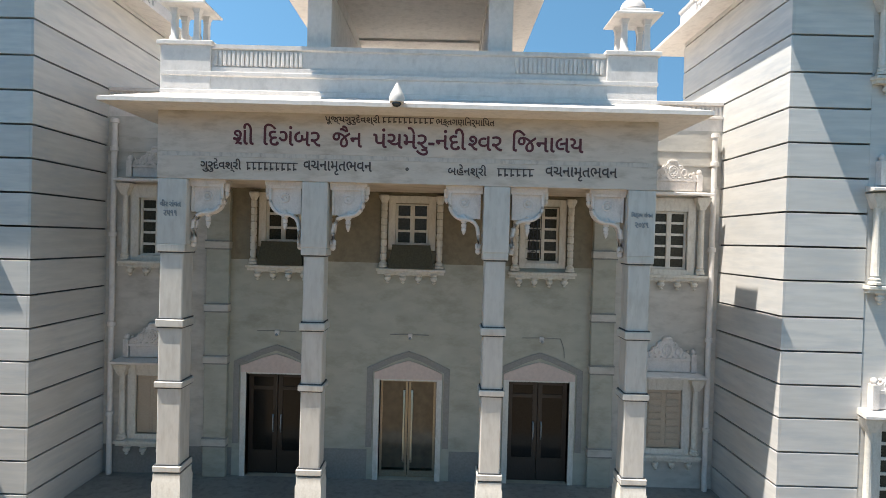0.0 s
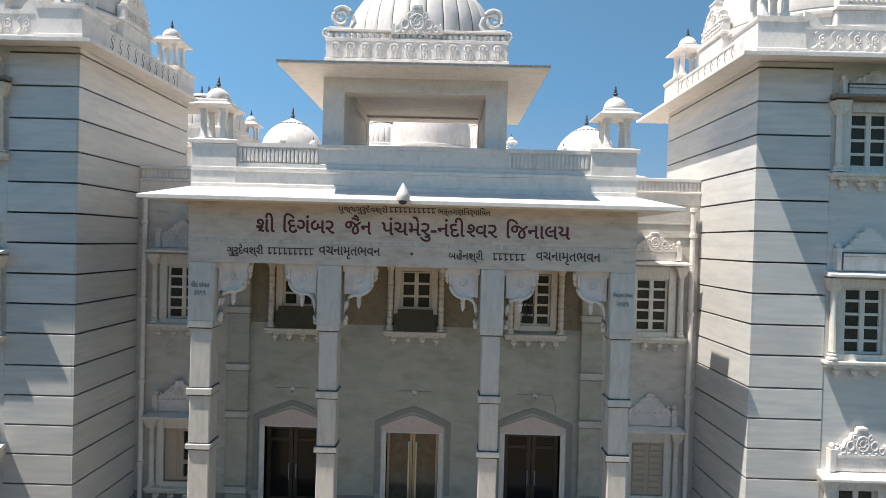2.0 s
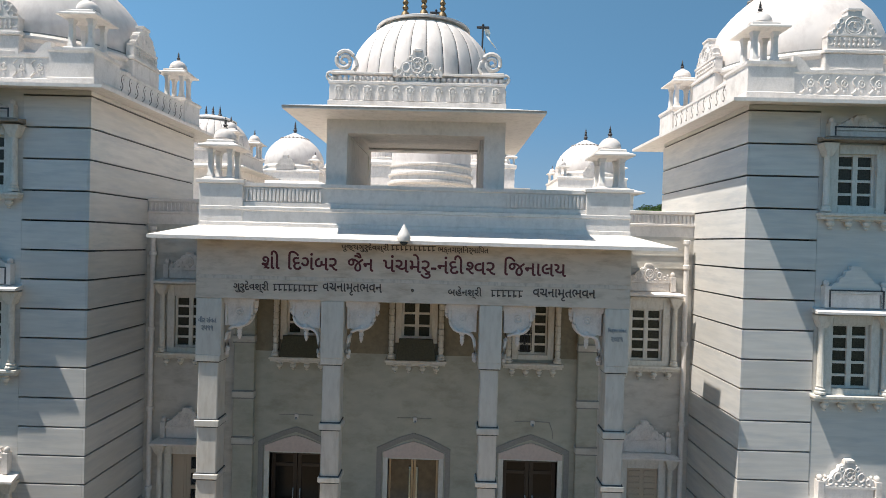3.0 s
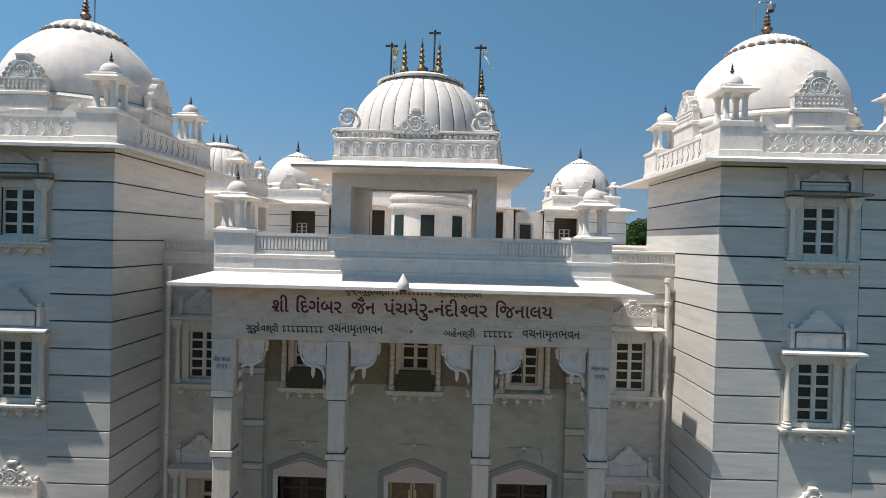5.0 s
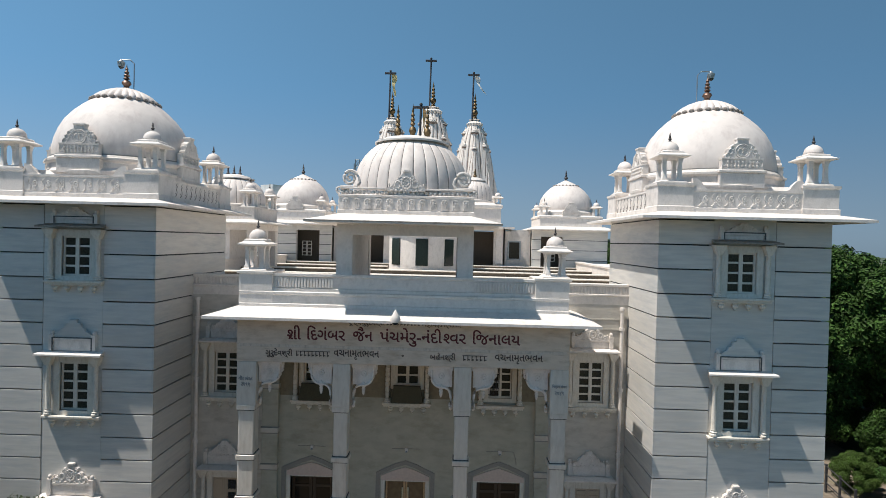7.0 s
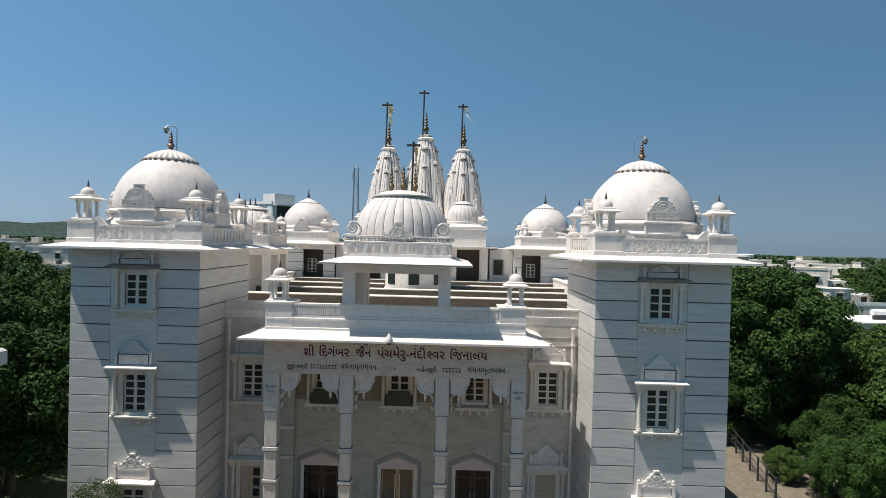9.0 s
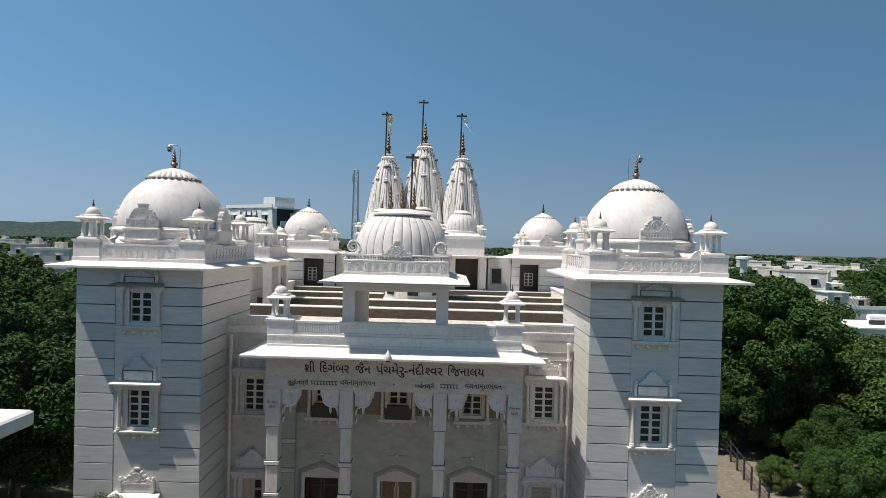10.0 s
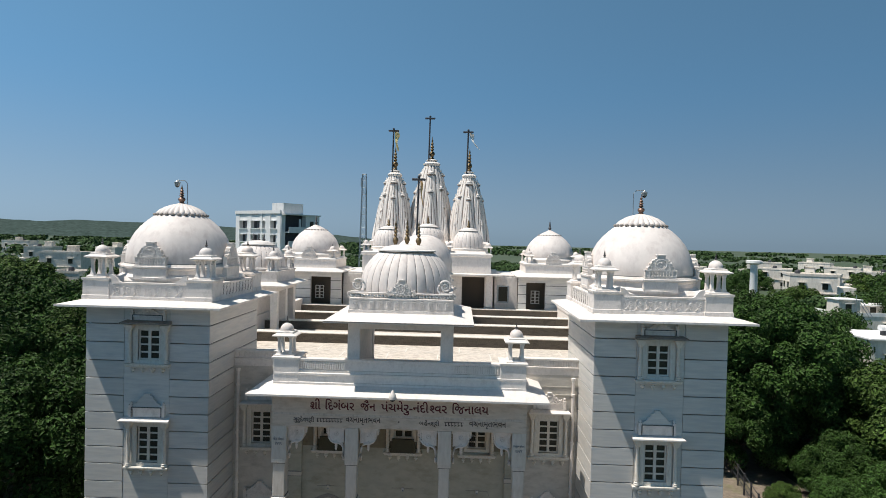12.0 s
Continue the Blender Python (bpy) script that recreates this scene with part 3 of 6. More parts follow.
def build_kiosk(label, wide=0.43, post_h=0.62, finial=M_IRON):
    """A small domed roof kiosk standing on z = 0: base, four posts, eave, cap."""
    k = thing("rooftop_kiosk", (0, 0, 0), label, "kiosk", "rooftop kiosks")
    part("base", Geo().square([(0.36, 0.36, 0), (0.36, 0.36, 0.05), (0.32, 0.32, 0.07), (0.30, 0.30, 0.09)]), M_WHITE, k)
    def post():
        g = Geo().square([(0.068, 0.068, 0), (0.068, 0.068, 0.06), (0.052, 0.052, 0.09), (0.046, 0.046, post_h - 0.16), (0.058, 0.058, post_h - 0.13), (0.05, 0.05, post_h - 0.11), (0.08, 0.08, post_h - 0.02), (0.08, 0.08, post_h)])
        return g
    me = post().mesh("post", M_WHITE, 35)
    for sx in (-1, 1):
        for sy in (-1, 1):
            part("post", me, M_WHITE, k, at=(sx * 0.21, sy * 0.21, 0.09))
    z = 0.09 + post_h
    part("eave", Geo().square([(wide - 0.14, wide - 0.14, z - 0.02), (wide, wide, z + 0.02), (wide, wide, z + 0.05), (0.29, 0.29, z + 0.12), (0.29, 0.29, z + 0.16), (0.26, 0.26, z + 0.18)]), M_WHITE, k)
    z += 0.18
    prof = [(0.25, z), (0.255, z + 0.03), (0.225, z + 0.04)] + [(0.24 * math.cos(a), z + 0.05 + 0.23 * math.sin(a)) for a in [math.pi / 2 * i / 8 for i in range(8)]] + [(0.045, z + 0.285), (0.055, z + 0.30)]
    part("cap", Geo().lathe(prof, n=24), M_DOME, k, smooth=50)
    part("finial", Geo().moved(kalash(0.26, 0.045), Matrix.Translation((0, 0, z + 0.29))), finial, k, "dark metal finial")
    return k


def scroll_motif(h):
    """One low-relief S-scroll with a bud, centred on x, on z = 0, its back on y = 0."""
    g = Geo()
    pts = [(-0.12 + 0.06 * math.sin(u * 6.2) + 0.10 * u, -0.004, h * (0.06 + 0.88 * u)) for u in [i / 10 for i in range(11)]]
    g.tube(pts, 0.018, 6, 0.012)
    g.ring(0.075, -0.003, h * 0.56, h * 0.15, 0.014, 12, 5, 1.15).blob(0.075, 0, h * 0.56, h * 0.09, 0.022, h * 0.10, 8, 4)
    g.blob(0.075, 0, h * 0.16, 0.035, 0.018, h * 0.10, 6, 4).blob(0.13, 0, h * 0.28, 0.02, 0.014, h * 0.08, 6, 4).blob(0.02, 0, h * 0.28, 0.02, 0.014, h * 0.08, 6, 4)
    g.blob(0.10, 0, h * 0.86, 0.03, 0.014, h * 0.07, 6, 4)
    return g


def s_motif(h):
    g = Geo()
    pts = [(0.055 * math.sin(u * 6.6 - 0.4) + 0.10 * (u - 0.5), -0.004, h * (0.04 + 0.92 * u)) for u in [i / 12 for i in range(13)]]
    g.tube(pts, 0.012, 6, 0.007)
    return g.blob(0.07, 0, h * 0.75, 0.012, 0.010, h * 0.05, 6, 4).blob(-0.06, 0, h * 0.28, 0.012, 0.010, h * 0.05, 6, 4)


def relief_band(parent, x0, x1, y, z0, z1, step=0.3, axis="x", face=-1):
    """A row of carved scrolls along a parapet face."""
    n = max(1, round(abs(x1 - x0) / step))
    st = (x1 - x0) / n
    # side reliefs are much darker than the front ones
    stone = M_CARVE if axis == "x" else M_DARKCARVE
    me = cached(f"scroll_relief|{axis}{z1 - z0}", lambda: (scroll_motif if axis == "x" else s_motif)(z1 - z0), stone)
    for i in range(n):
        u = x0 + st * (i + 0.5)
        ob = part("scroll_relief", me, stone, parent, at=(u, y, z0) if axis == "x" else (y, u, z0))
        if axis == "y":
            ob.rotation_euler = (0, 0, radians(90 * face))


def eave_slab(x0, x1, y0, y1, inner, z_edge, z_in, thick=0.07, under=0.02):
    """A sloping roof eave with its outer edge on the rectangle and its inner top line inset by inner."""
    a = inner
    return Geo().rings([[(x0 + a, y0 + a, z_edge - thick - under), (x1 - a, y0 + a, z_edge - thick - under), (x1 - a, y1 - a, z_edge - thick - under), (x0 + a, y1 - a, z_edge - thick - under)],
                        [(x0, y0, z_edge - thick), (x1, y0, z_edge - thick), (x1, y1, z_edge - thick), (x0, y1, z_edge - thick)],
                        [(x0, y0, z_edge), (x1, y0, z_edge), (x1, y1, z_edge), (x0, y1, z_edge)],
                        [(x0 + a, y0 + a, z_in), (x1 - a, y0 + a, z_in), (x1 - a, y1 - a, z_in), (x0 + a, y1 - a, z_in)]])


def lotus_ring(parent, cx, cy, z, r, n, size):
    """Separate stone petals round a dome cap."""
    me = cached(f"petal|{size}", lambda: Geo().blob(0, 0, 0, size * 0.9, size * 1.15, size * 0.75, 8, 5), M_PETAL)
    for i in range(n):
        a = 2 * math.pi * i / n
        ob = part("petal", me, M_PETAL, parent, at=(cx + r * math.cos(a), cy + r * math.sin(a), z))
        ob.rotation_euler = (0, 0, a)


# ---------------------------------------------------------------- corner towers
COURSES = [-0.58, -0.21, 0.405, 1.02, 1.64, 2.26, 2.865, 3.475, 4.095, 4.75, 5.365, 5.985, 6.615, 7.235, 7.86, 8.497, 9.165, 9.83, 10.505, 10.64]


def build_tower(s):
    X0, X1, Y0, YB, cx = (6.86, 11.48, -0.13, 4.65, 9.10) if s > 0 else (6.86, 11.38, 0.0, 4.92, 9.07)
    t = thing("corner_tower", (s * 9.17, 2.3, GROUND), "three-storey corner tower clad in veined grey-white marble courses", "tower", "corner towers")
    core = Geo().box(s * (X0 + 0.045), s * (X1 - 0.03), Y0 + 0.28, YB, GROUND, 10.66)
    wall = part("wall", core, M_GROOVE, t, "dark joint backing behind the marble courses")
    for k in range(len(COURSES) - 1):
        za, zb = COURSES[k] + 0.018, COURSES[k + 1] - 0.018
        h = zb - za
        for name, w0, w1 in (("a", X0 + 0.0505, cx - 0.77), ("b", cx + 0.91, X1)):
            w = w1 - w0
            me = cached(f"stone_slab|f{round(w, 3)}{round(h, 3)}", lambda: Geo().box(-w / 2, w / 2, 0, 0.29, 0, h, 0.003), M_MARBLE, 0)
            part("stone_slab", me, M_MARBLE, wall, at=(s * (w0 + w1) / 2, Y0, za))
        me = cached(f"stone_slab|s{s}{round(h, 3)}", lambda: Geo().box(-0.025, 0.025, 0.0, YB - Y0, 0, h, 0.003), M_MARBLE, 0)
        part("stone_slab", me, M_MARBLE, wall, at=(s * (X0 + 0.025), Y0, za))
    # plain marble bay that holds the three windows
    holes = [(0.72, 2.1), (4.82, 6.15), (8.55, 9.65)]
    bx0, bx1 = cx - 0.76, cx + 0.90
    zs = GROUND + 0.02
    for a, b in holes + [(10.65, None)]:
        part("bay_panel", Geo().box(s * bx0, s * bx1, Y0 + 0.012, Y0 + 0.28, zs, a), M_MARBLE, t)
        if b:
            part("bay_panel", Geo().box(s * bx0, s * (cx - 0.39), Y0 + 0.012, Y0 + 0.28, a, b), M_MARBLE, t)
            part("bay_panel", Geo().box(s * (cx + 0.39), s * bx1, Y0 + 0.012, Y0 + 0.28, a, b), M_MARBLE, t)
            zs = b
    for (a, b), top, ch, rows, crown in zip(holes, (1.66, 1.56, 1.33), (0.86, 0.86, 0.44), (5, 5, 4), (None, M_MARBLE, None)):
        window_unit(t, s * cx, Y0 + 0.012, a, 0.78, b - a, 0.66, top, ch, rows, 0.92, filling="glass", crest_mat=crown, hole=0.10)
    ex = sorted((s * (X0 - 0.68), s * (X1 + 0.68)))
    part("eave", eave_slab(*ex, Y0 - 0.76, YB + 0.70, 0.72, 10.57, 10.73, 0.07, -0.13), M_WHITE, t)
    # parapet on the eave
    px0, px1, py0, py1 = X0 - 0.05, X1 + 0.05, Y0 - 0.06, YB + 0.05
    T = 0.2
    parapet = None
    for a in ((px0, px1, py0, py0 + T), (px0, px1, py1 - T, py1), (px0, px0 + T, py0 + T, py1 - T), (px1 - T, px1, py0 + T, py1 - T)):
        hx, hy = (a[1] - a[0]) / 2, (a[3] - a[2]) / 2
        q = Geo().square([(hx + 0.02, hy + 0.02, 10.7), (hx + 0.02, hy + 0.02, 10.82), (hx, hy, 10.84), (hx, hy, 11.26), (hx + 0.02, hy + 0.02, 11.28), (hx + 0.02, hy + 0.02, 11.33)], s * (a[0] + a[1]) / 2, (a[2] + a[3]) / 2)
        w = part("parapet", q, M_CARVE, t, "white parapet carved with scrollwork")
        parapet = parapet or w
    relief_band(parapet, s * (X0 + 0.95), s * (X1 - 0.90), py0 - 0.002, 10.85, 11.25, 0.36)
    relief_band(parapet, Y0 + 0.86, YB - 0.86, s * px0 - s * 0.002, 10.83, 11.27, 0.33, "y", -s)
    for cx2, cy2 in ((X0 + 0.38, Y0 + 0.38), (X1 - 0.38, Y0 + 0.38), (X0 + 0.38, YB - 0.38), (X1 - 0.38, YB - 0.38)):
        g = Geo().square([(0.50, 0.50, 10.7), (0.50, 0.50, 10.85), (0.475, 0.475, 10.87), (0.475, 0.475, 11.38), (0.51, 0.51, 11.42), (0.51, 0.51, 11.48)], s * cx2, cy2)
        part("pedestal", g, M_CARVE, parapet)
        # curling wing beside the pedestal
        d = 1 if cx2 < 9 else -1
        if cy2 < 1:
            w = [(cx2 + d * 0.47, 11.30), (cx2 + d * 0.47, 11.62), (cx2 + d * 0.60, 11.60), (cx2 + d * 0.72, 11.50), (cx2 + d * 0.82, 11.36), (cx2 + d * 0.98, 11.31)]
            part("scroll_wing", Geo().prism([(s * a, b) for a, b in w], py0 + 0.02, py0 + 0.14), M_CARVE, parapet)
    # domed roof
    dc = (s * 9.12, 2.40)
    d = thing("tower_dome", (dc[0], dc[1], 10.6), "large smooth white plaster dome on a stepped drum", "dome", "tower domes")
    part("drum", Geo().square([(2.15, 2.15, 10.72), (2.15, 2.15, 11.15), (2.02, 2.02, 11.2), (2.02, 2.02, 11.36), (1.9, 1.9, 11.5)], *dc), M_WHITE, d)
    part("drum_ring", Geo().lathe([(2.14, 11.36), (2.18, 11.42), (2.18, 11.5), (2.08, 11.56), (2.04, 11.60), (2.04, 11.76), (2.08, 11.78), (2.12, 11.82), (2.12, 11.88), (2.06, 11.90), (2.02, 11.96), (1.96, 11.98)], *dc, n=64), M_CARVE, d)
    prof = [(1.93, 11.9), (1.955, 12.1), (1.945, 12.35), (1.89, 12.6), (1.79, 12.88), (1.64, 13.16), (1.43, 13.42), (1.20, 13.64), (1.0, 13.8), (0.8, 13.92)]
    part("shell", Geo().lathe(prof, *dc, n=96), M_DOME, d, smooth=60)
    part("base_joint", Geo().lathe([(1.93, 11.965), (2.0, 11.97), (2.0, 12.0), (1.93, 12.005)], *dc, n=64), M_GREYBAND, d, "thin grey joint at the dome foot")
    cap = Geo().lathe([(0.94, 13.83), (0.96, 13.89), (0.90, 13.98), (0.78, 14.08), (0.60, 14.18), (0.40, 14.26), (0.20, 14.31), (0.1, 14.34)], *dc, n=104, flutes=26, depth=0.09)
    cap_ob = part("lotus_cap", cap, M_DOME, d, "white petalled cap", smooth=60)
    lotus_ring(cap_ob, *dc, 13.865, 0.965, 26, 0.075)
    part("finial", Geo().moved(kalash(0.80, 0.125), Matrix.Translation((*dc, 14.3))), M_COPPER, d, "aged copper finial")
    for dx, dy, rz in ((0, -2.02, 0), (-2.02, 0, -90), (2.02, 0, 90)):
        m = Matrix.Translation((dc[0] + dx + (s * 0.12 if dx == 0 else 0), dc[1] + dy, 11.42)) @ Matrix.Rotation(radians(rz), 4, "Z")
        q = Geo().box(-0.62, 0.62, -0.12, 0.18, 0, 0.42, 0.015).box(-0.66, 0.66, -0.16, 0.18, 0.42, 0.5, 0.015)
        p = part("dome_crest", Geo().moved(q, m).moved(crest(1.12, 0.86, 0.18, True), m @ Matrix.Translation((0, 0, 0.5))), M_CARVE, d, "carved stone crest against the dome")
    # camera on a bent pole over the dome
    pole = thing("security_camera", (dc[0] - s * 0 + (-0.28 if s > 0 else 0.18), dc[1] + 0.1, 14.2), "small dome camera hung from a bent white steel pole", "security camera", "dome cameras")
    px, py = pole.location.x, pole.location.y
    hx = px + (0.42 if s > 0 else -0.42)
    part("pole", Geo().tube([(px, py, 14.12), (px, py, 15.15), (px + (hx - px) * 0.3, py, 15.27), (hx, py, 15.27)], 0.018, 6), M_STEEL, pole)
    part("housing", Geo().lathe([(0.02, 15.02), (0.09, 15.05), (0.11, 15.13), (0.12, 15.19), (0.05, 15.24), (0.03, 15.28)], hx, py, 14), M_STEEL, pole)
    part("lens_dome", Geo().blob(hx, py, 15.06, 0.085, 0.085, 0.08, 12, 6), M_LENS, pole)
    return t


build_tower(1)
build_tower(-1)
kiosk = build_kiosk("white painted domed kiosk on a tower parapet pedestal")
kiosk.location = (7.22, 0.25, 11.48)
for x, y in ((11.14, 0.25), (7.18, 4.27), (11.10, 4.27), (-7.20, 0.38), (-11.06, 0.38), (-7.20, 4.54), (-11.00, 4.54)):
    copy_thing(kiosk, pose(x, y, 11.48))

# ---------------------------------------------------------------- portico and its back wall
BW = 2.38
main = thing("entrance_wall", (0, BW, 0), "grey veined marble entrance wall with three doorways and upper windows", "wall", kind="structure")
doors = [(-2.97, 0.67, FLOOR, 2.24), (0.0, 0.64, FLOOR, 2.17), (2.94, 0.68, FLOOR, 2.22)]
ups = [(-2.9, 0.38, 4.83, 6.1), (0.0, 0.38, 4.83, 6.1), (2.9, 0.38, 4.83, 6.1)]
wings = [(-5.73, 0.39, 4.80, 6.09), (5.75, 0.39, 4.80, 6.09), (-5.73, 0.39, 0.78, 2.10), (5.75, 0.39, 0.78, 2.10)]
cells = sorted({-7.0, 7.0, -4.3, 4.3} | {x - w for x, w, a, b in doors + ups + wings} | {x + w for x, w, a, b in doors + ups + wings})
blocks = []
for a, b in zip(cells[:-1], cells[1:]):
    mid = (a + b) / 2
    spans = sorted((z0, z1) for x, w, z0, z1 in doors + ups + wings if abs(mid - x) < w)
    z = GROUND
    for z0, z1 in spans:
        if z0 > z:
            blocks.append((a, b, z, z0))
        z = z1
    blocks.append((a, b, z, 7.9))
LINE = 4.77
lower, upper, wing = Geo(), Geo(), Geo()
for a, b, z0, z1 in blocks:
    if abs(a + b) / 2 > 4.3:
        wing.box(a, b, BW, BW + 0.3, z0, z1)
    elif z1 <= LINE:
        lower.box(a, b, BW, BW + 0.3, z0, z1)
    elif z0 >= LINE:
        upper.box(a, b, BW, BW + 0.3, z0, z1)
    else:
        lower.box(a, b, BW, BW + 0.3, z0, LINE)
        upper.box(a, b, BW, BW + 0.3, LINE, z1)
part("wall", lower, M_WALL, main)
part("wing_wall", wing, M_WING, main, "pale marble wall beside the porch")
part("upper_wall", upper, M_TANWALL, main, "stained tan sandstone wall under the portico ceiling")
# near-black sheet in place of an unlit room; its shade is all colour
part("backing", Geo().box(-7.0, 7.0, BW + 1.2, BW + 1.3, 0, 7.6), M_GROOVE, main, "dark sheet standing for the shade indoors behind the openings")
for s in (-1, 1):
    part("ledge_course", Geo().box(s * 4.6, s * 6.85, BW - 0.03, BW, 7.1, 7.14).box(s * 4.6, s * 6.85, BW - 0.02, BW, 7.42, 7.45), M_WING, main)
for x, hw, z0, z1 in doors:
    # pink arch head and jambs, then the grey outer band
    g = Geo()
    o = hw + 0.14
    head = [(x - hw, z1), (x - o + 0.02, z1), (x - o + 0.02, z1 + 0.14), (x - 0.28, z1 + 0.34), (x, z1 + 0.42), (x + 0.28, z1 + 0.34), (x + o - 0.02, z1 + 0.14), (x + o - 0.02, z1), (x + hw, z1)]
    g.prism(head, BW - 0.03, BW)
    fr = part("door_surround", g, M_PINK, main, "pale pink stone door head")
    j = Geo().box(x - o + 0.02, x - hw, BW - 0.035, BW + 0.25, FLOOR, z1).box(x + hw, x + o - 0.02, BW - 0.035, BW + 0.25, FLOOR, z1).box(x - hw, x + hw, BW - 0.0, BW + 0.25, z1 - 0.04, z1)
    part("jamb", j, M_CREAM, fr)
    band = Geo()
    w2 = 0.13
    P = [(x - o - 0.02, 0.62), (x - o - 0.02, z1 + 0.15), (x - 0.3, z1 + 0.4), (x, z1 + 0.5), (x + 0.3, z1 + 0.4), (x + o + 0.02, z1 + 0.15), (x + o + 0.02, 0.62)]
    Q = [(x - o - 0.02 - w2, 0.62), (x - o - 0.02 - w2, z1 + 0.24), (x - 0.34, z1 + 0.52), (x, z1 + 0.63), (x + 0.34, z1 + 0.52), (x + o + 0.02 + w2, z1 + 0.24), (x + o + 0.02 + w2, 0.62)]
    for i in range(len(P) - 1):
        band.prism([P[i], P[i + 1], Q[i + 1], Q[i]], BW - 0.025, BW)
    part("arch_band", band, M_GREYBAND, fr, "dark grey marble arch band")


def door_leaves(x, hw, h, glassy):
    d = thing("door", (x, BW + 0.16, 0), "brass-framed double glass door" if glassy else "dark brown timber double door with glazed panels", "door", "entrance doors")
    y = BW + 0.16
    for s in (-1, 1):
        a, b = x + s * 0.008, x + s * (hw - 0.01)
        x0, x1 = min(a, b), max(a, b)
        st = 0.055 if glassy else 0.10
        fm = M_DOORFRAME if glassy else M_WOOD
        g = Geo().box(x0, x0 + st, y, y + 0.05, FLOOR + 0.01, h).box(x1 - st, x1, y, y + 0.05, FLOOR + 0.01, h).box(x0 + st, x1 - st, y, y + 0.05, FLOOR + 0.01, 0.04 if glassy else 0.42).box(x0 + st, x1 - st, y, y + 0.05, h - st, h)
        if not glassy:
            g.box(x0 + st, x1 - st, y, y + 0.05, h * 0.82, h * 0.82 + 0.08)
        leaf = part("leaf", g, fm, d)
        part("pane", Geo().box(x0 + st, x1 - st, y + 0.02, y + 0.03, 0.1, h - st), M_DARKGLASS if not glassy else M_DOORGLASS, leaf)
        part("handle", Geo().tube([(x + s * 0.09, y - 0.02, 0.85 if not glassy else 0.25), (x + s * 0.09, y - 0.05, 0.9 if not glassy else 0.3), (x + s * 0.09, y - 0.05, 1.2 if not glassy else h - 0.3), (x + s * 0.09, y - 0.02, 1.25 if not glassy else h - 0.25)], 0.016 if not glassy else 0.024, 8), M_STEEL if not glassy else M_POLISHED, leaf, "steel pull handle" if not glassy else "tall brass pull bar")


M_DARKGLASS = mat("unlit_door_glass", (0.014, 0.012, 0.010), 0.12, var=0.3, bump=0, spec=0.2)
M_POLISHED = mat("polished_pale_brass", (0.80, 0.70, 0.52), 0.3, metal=0.9, var=0.08, bump=0)
M_DOORFRAME = mat("bronze_door_frame", (0.34, 0.29, 0.21), 0.35, metal=0.7, var=0.15, bump=0.03)
M_DOORGLASS = mat("tinted_bronze_glass", (0.08, 0.062, 0.038), 0.12, var=0.3, scale=1.2, bump=0, spec=0.6)
for k, (x, hw, z0, z1) in enumerate(doors):
    door_leaves(x, hw, z1 - 0.04, k == 1)
for x, hw, a, b in ups:
    if x > 2:
        window_unit(main, x + 0.02, BW, a + 0.03, 0.74, b - a, 0.61, 1.47, 0, 5, beads=True, hole=0.2, foot=-0.20)
        continue
    w = window_unit(main, x, BW, a + 0.36, 0.74, b - a - 0.34, 0.62, 1.14, 0, 3, beads=True, hole=0.2, foot=-0.53)
    q = Geo().rings([[(x - a, BW - d, z), (x + a, BW - d, z), (x + a, BW - 0.052, z), (x - a, BW - 0.052, z)] for a, d, z in ((0.50, 0.22, 4.665), (0.50, 0.23, 4.72), (0.42, 0.17, 5.16), (0.43, 0.18, 5.19))])
    part("planter_box", q, M_PLANTER, main, "dark olive box under the window")
def half_grille():
    q = Geo()
    for i in range(5):
        q.box(-0.17 + 0.085 * i - 0.008, -0.17 + 0.085 * i + 0.008, -0.01, 0.01, 0, 0.95)
    for j in range(6):
        q.box(-0.17, 0.17, -0.01, 0.01, 0.19 * j - 0.008, 0.19 * j + 0.008).ring(0, -0.004, 0.095 + 0.19 * min(j, 4), 0.06, 0.01, 10, 4)
    return q


part("window_grille", Geo().moved(half_grille(), Matrix.Translation((2.72, BW + 0.03, 4.95)) @ Matrix.Diagonal((1, 1, 1.15, 1))), M_IRON, main, "dark iron grille in the half-open window")
for x, hw, a, b in wings:
    up = a > 3
    fill = "glass" if up else ("shutter" if x > 0 else "grille")
    window_unit(main, x, BW, a, 0.78, b - a, 0.66, 1.63, 0.66 if up else 0.75, 5, 0.82, filling=fill, hole=0.2)
# pilasters behind the outer pillars
for s in (-1, 1):
    pl = Geo().box(s * 4.04, s * 4.55, BW - 0.14, BW, FLOOR, 6.3, 0.01)
    p = part("pilaster", pl, M_WALL, main)
    bands = Geo()
    # grey strips above and below each band stand for its shade
    lines = Geo()
    for z in (5.08, 3.68, 2.52, 0.67):
        bands.box(s * 4.02, s * 4.58, BW - 0.18, BW, z - 0.075, z + 0.075, 0.01)
        lines.box(s * 4.03, s * 4.57, BW - 0.165, BW, z + 0.075, z + 0.105).box(s * 4.03, s * 4.57, BW - 0.165, BW, z - 0.105, z - 0.075)
    b = part("band", bands, M_WING, p)
    part("band_joint", lines, M_GREYBAND, b, "thin dark grey line painted for the shade beside a band")
part("skirting", Geo().box(-6.85, -3.95, BW - 0.02, BW, FLOOR, 0.52).box(-2.1, -0.9, BW - 0.02, BW, FLOOR, 0.56).box(0.95, 2.05, BW - 0.02, BW, FLOOR, 0.56), M_GREYBAND, main)

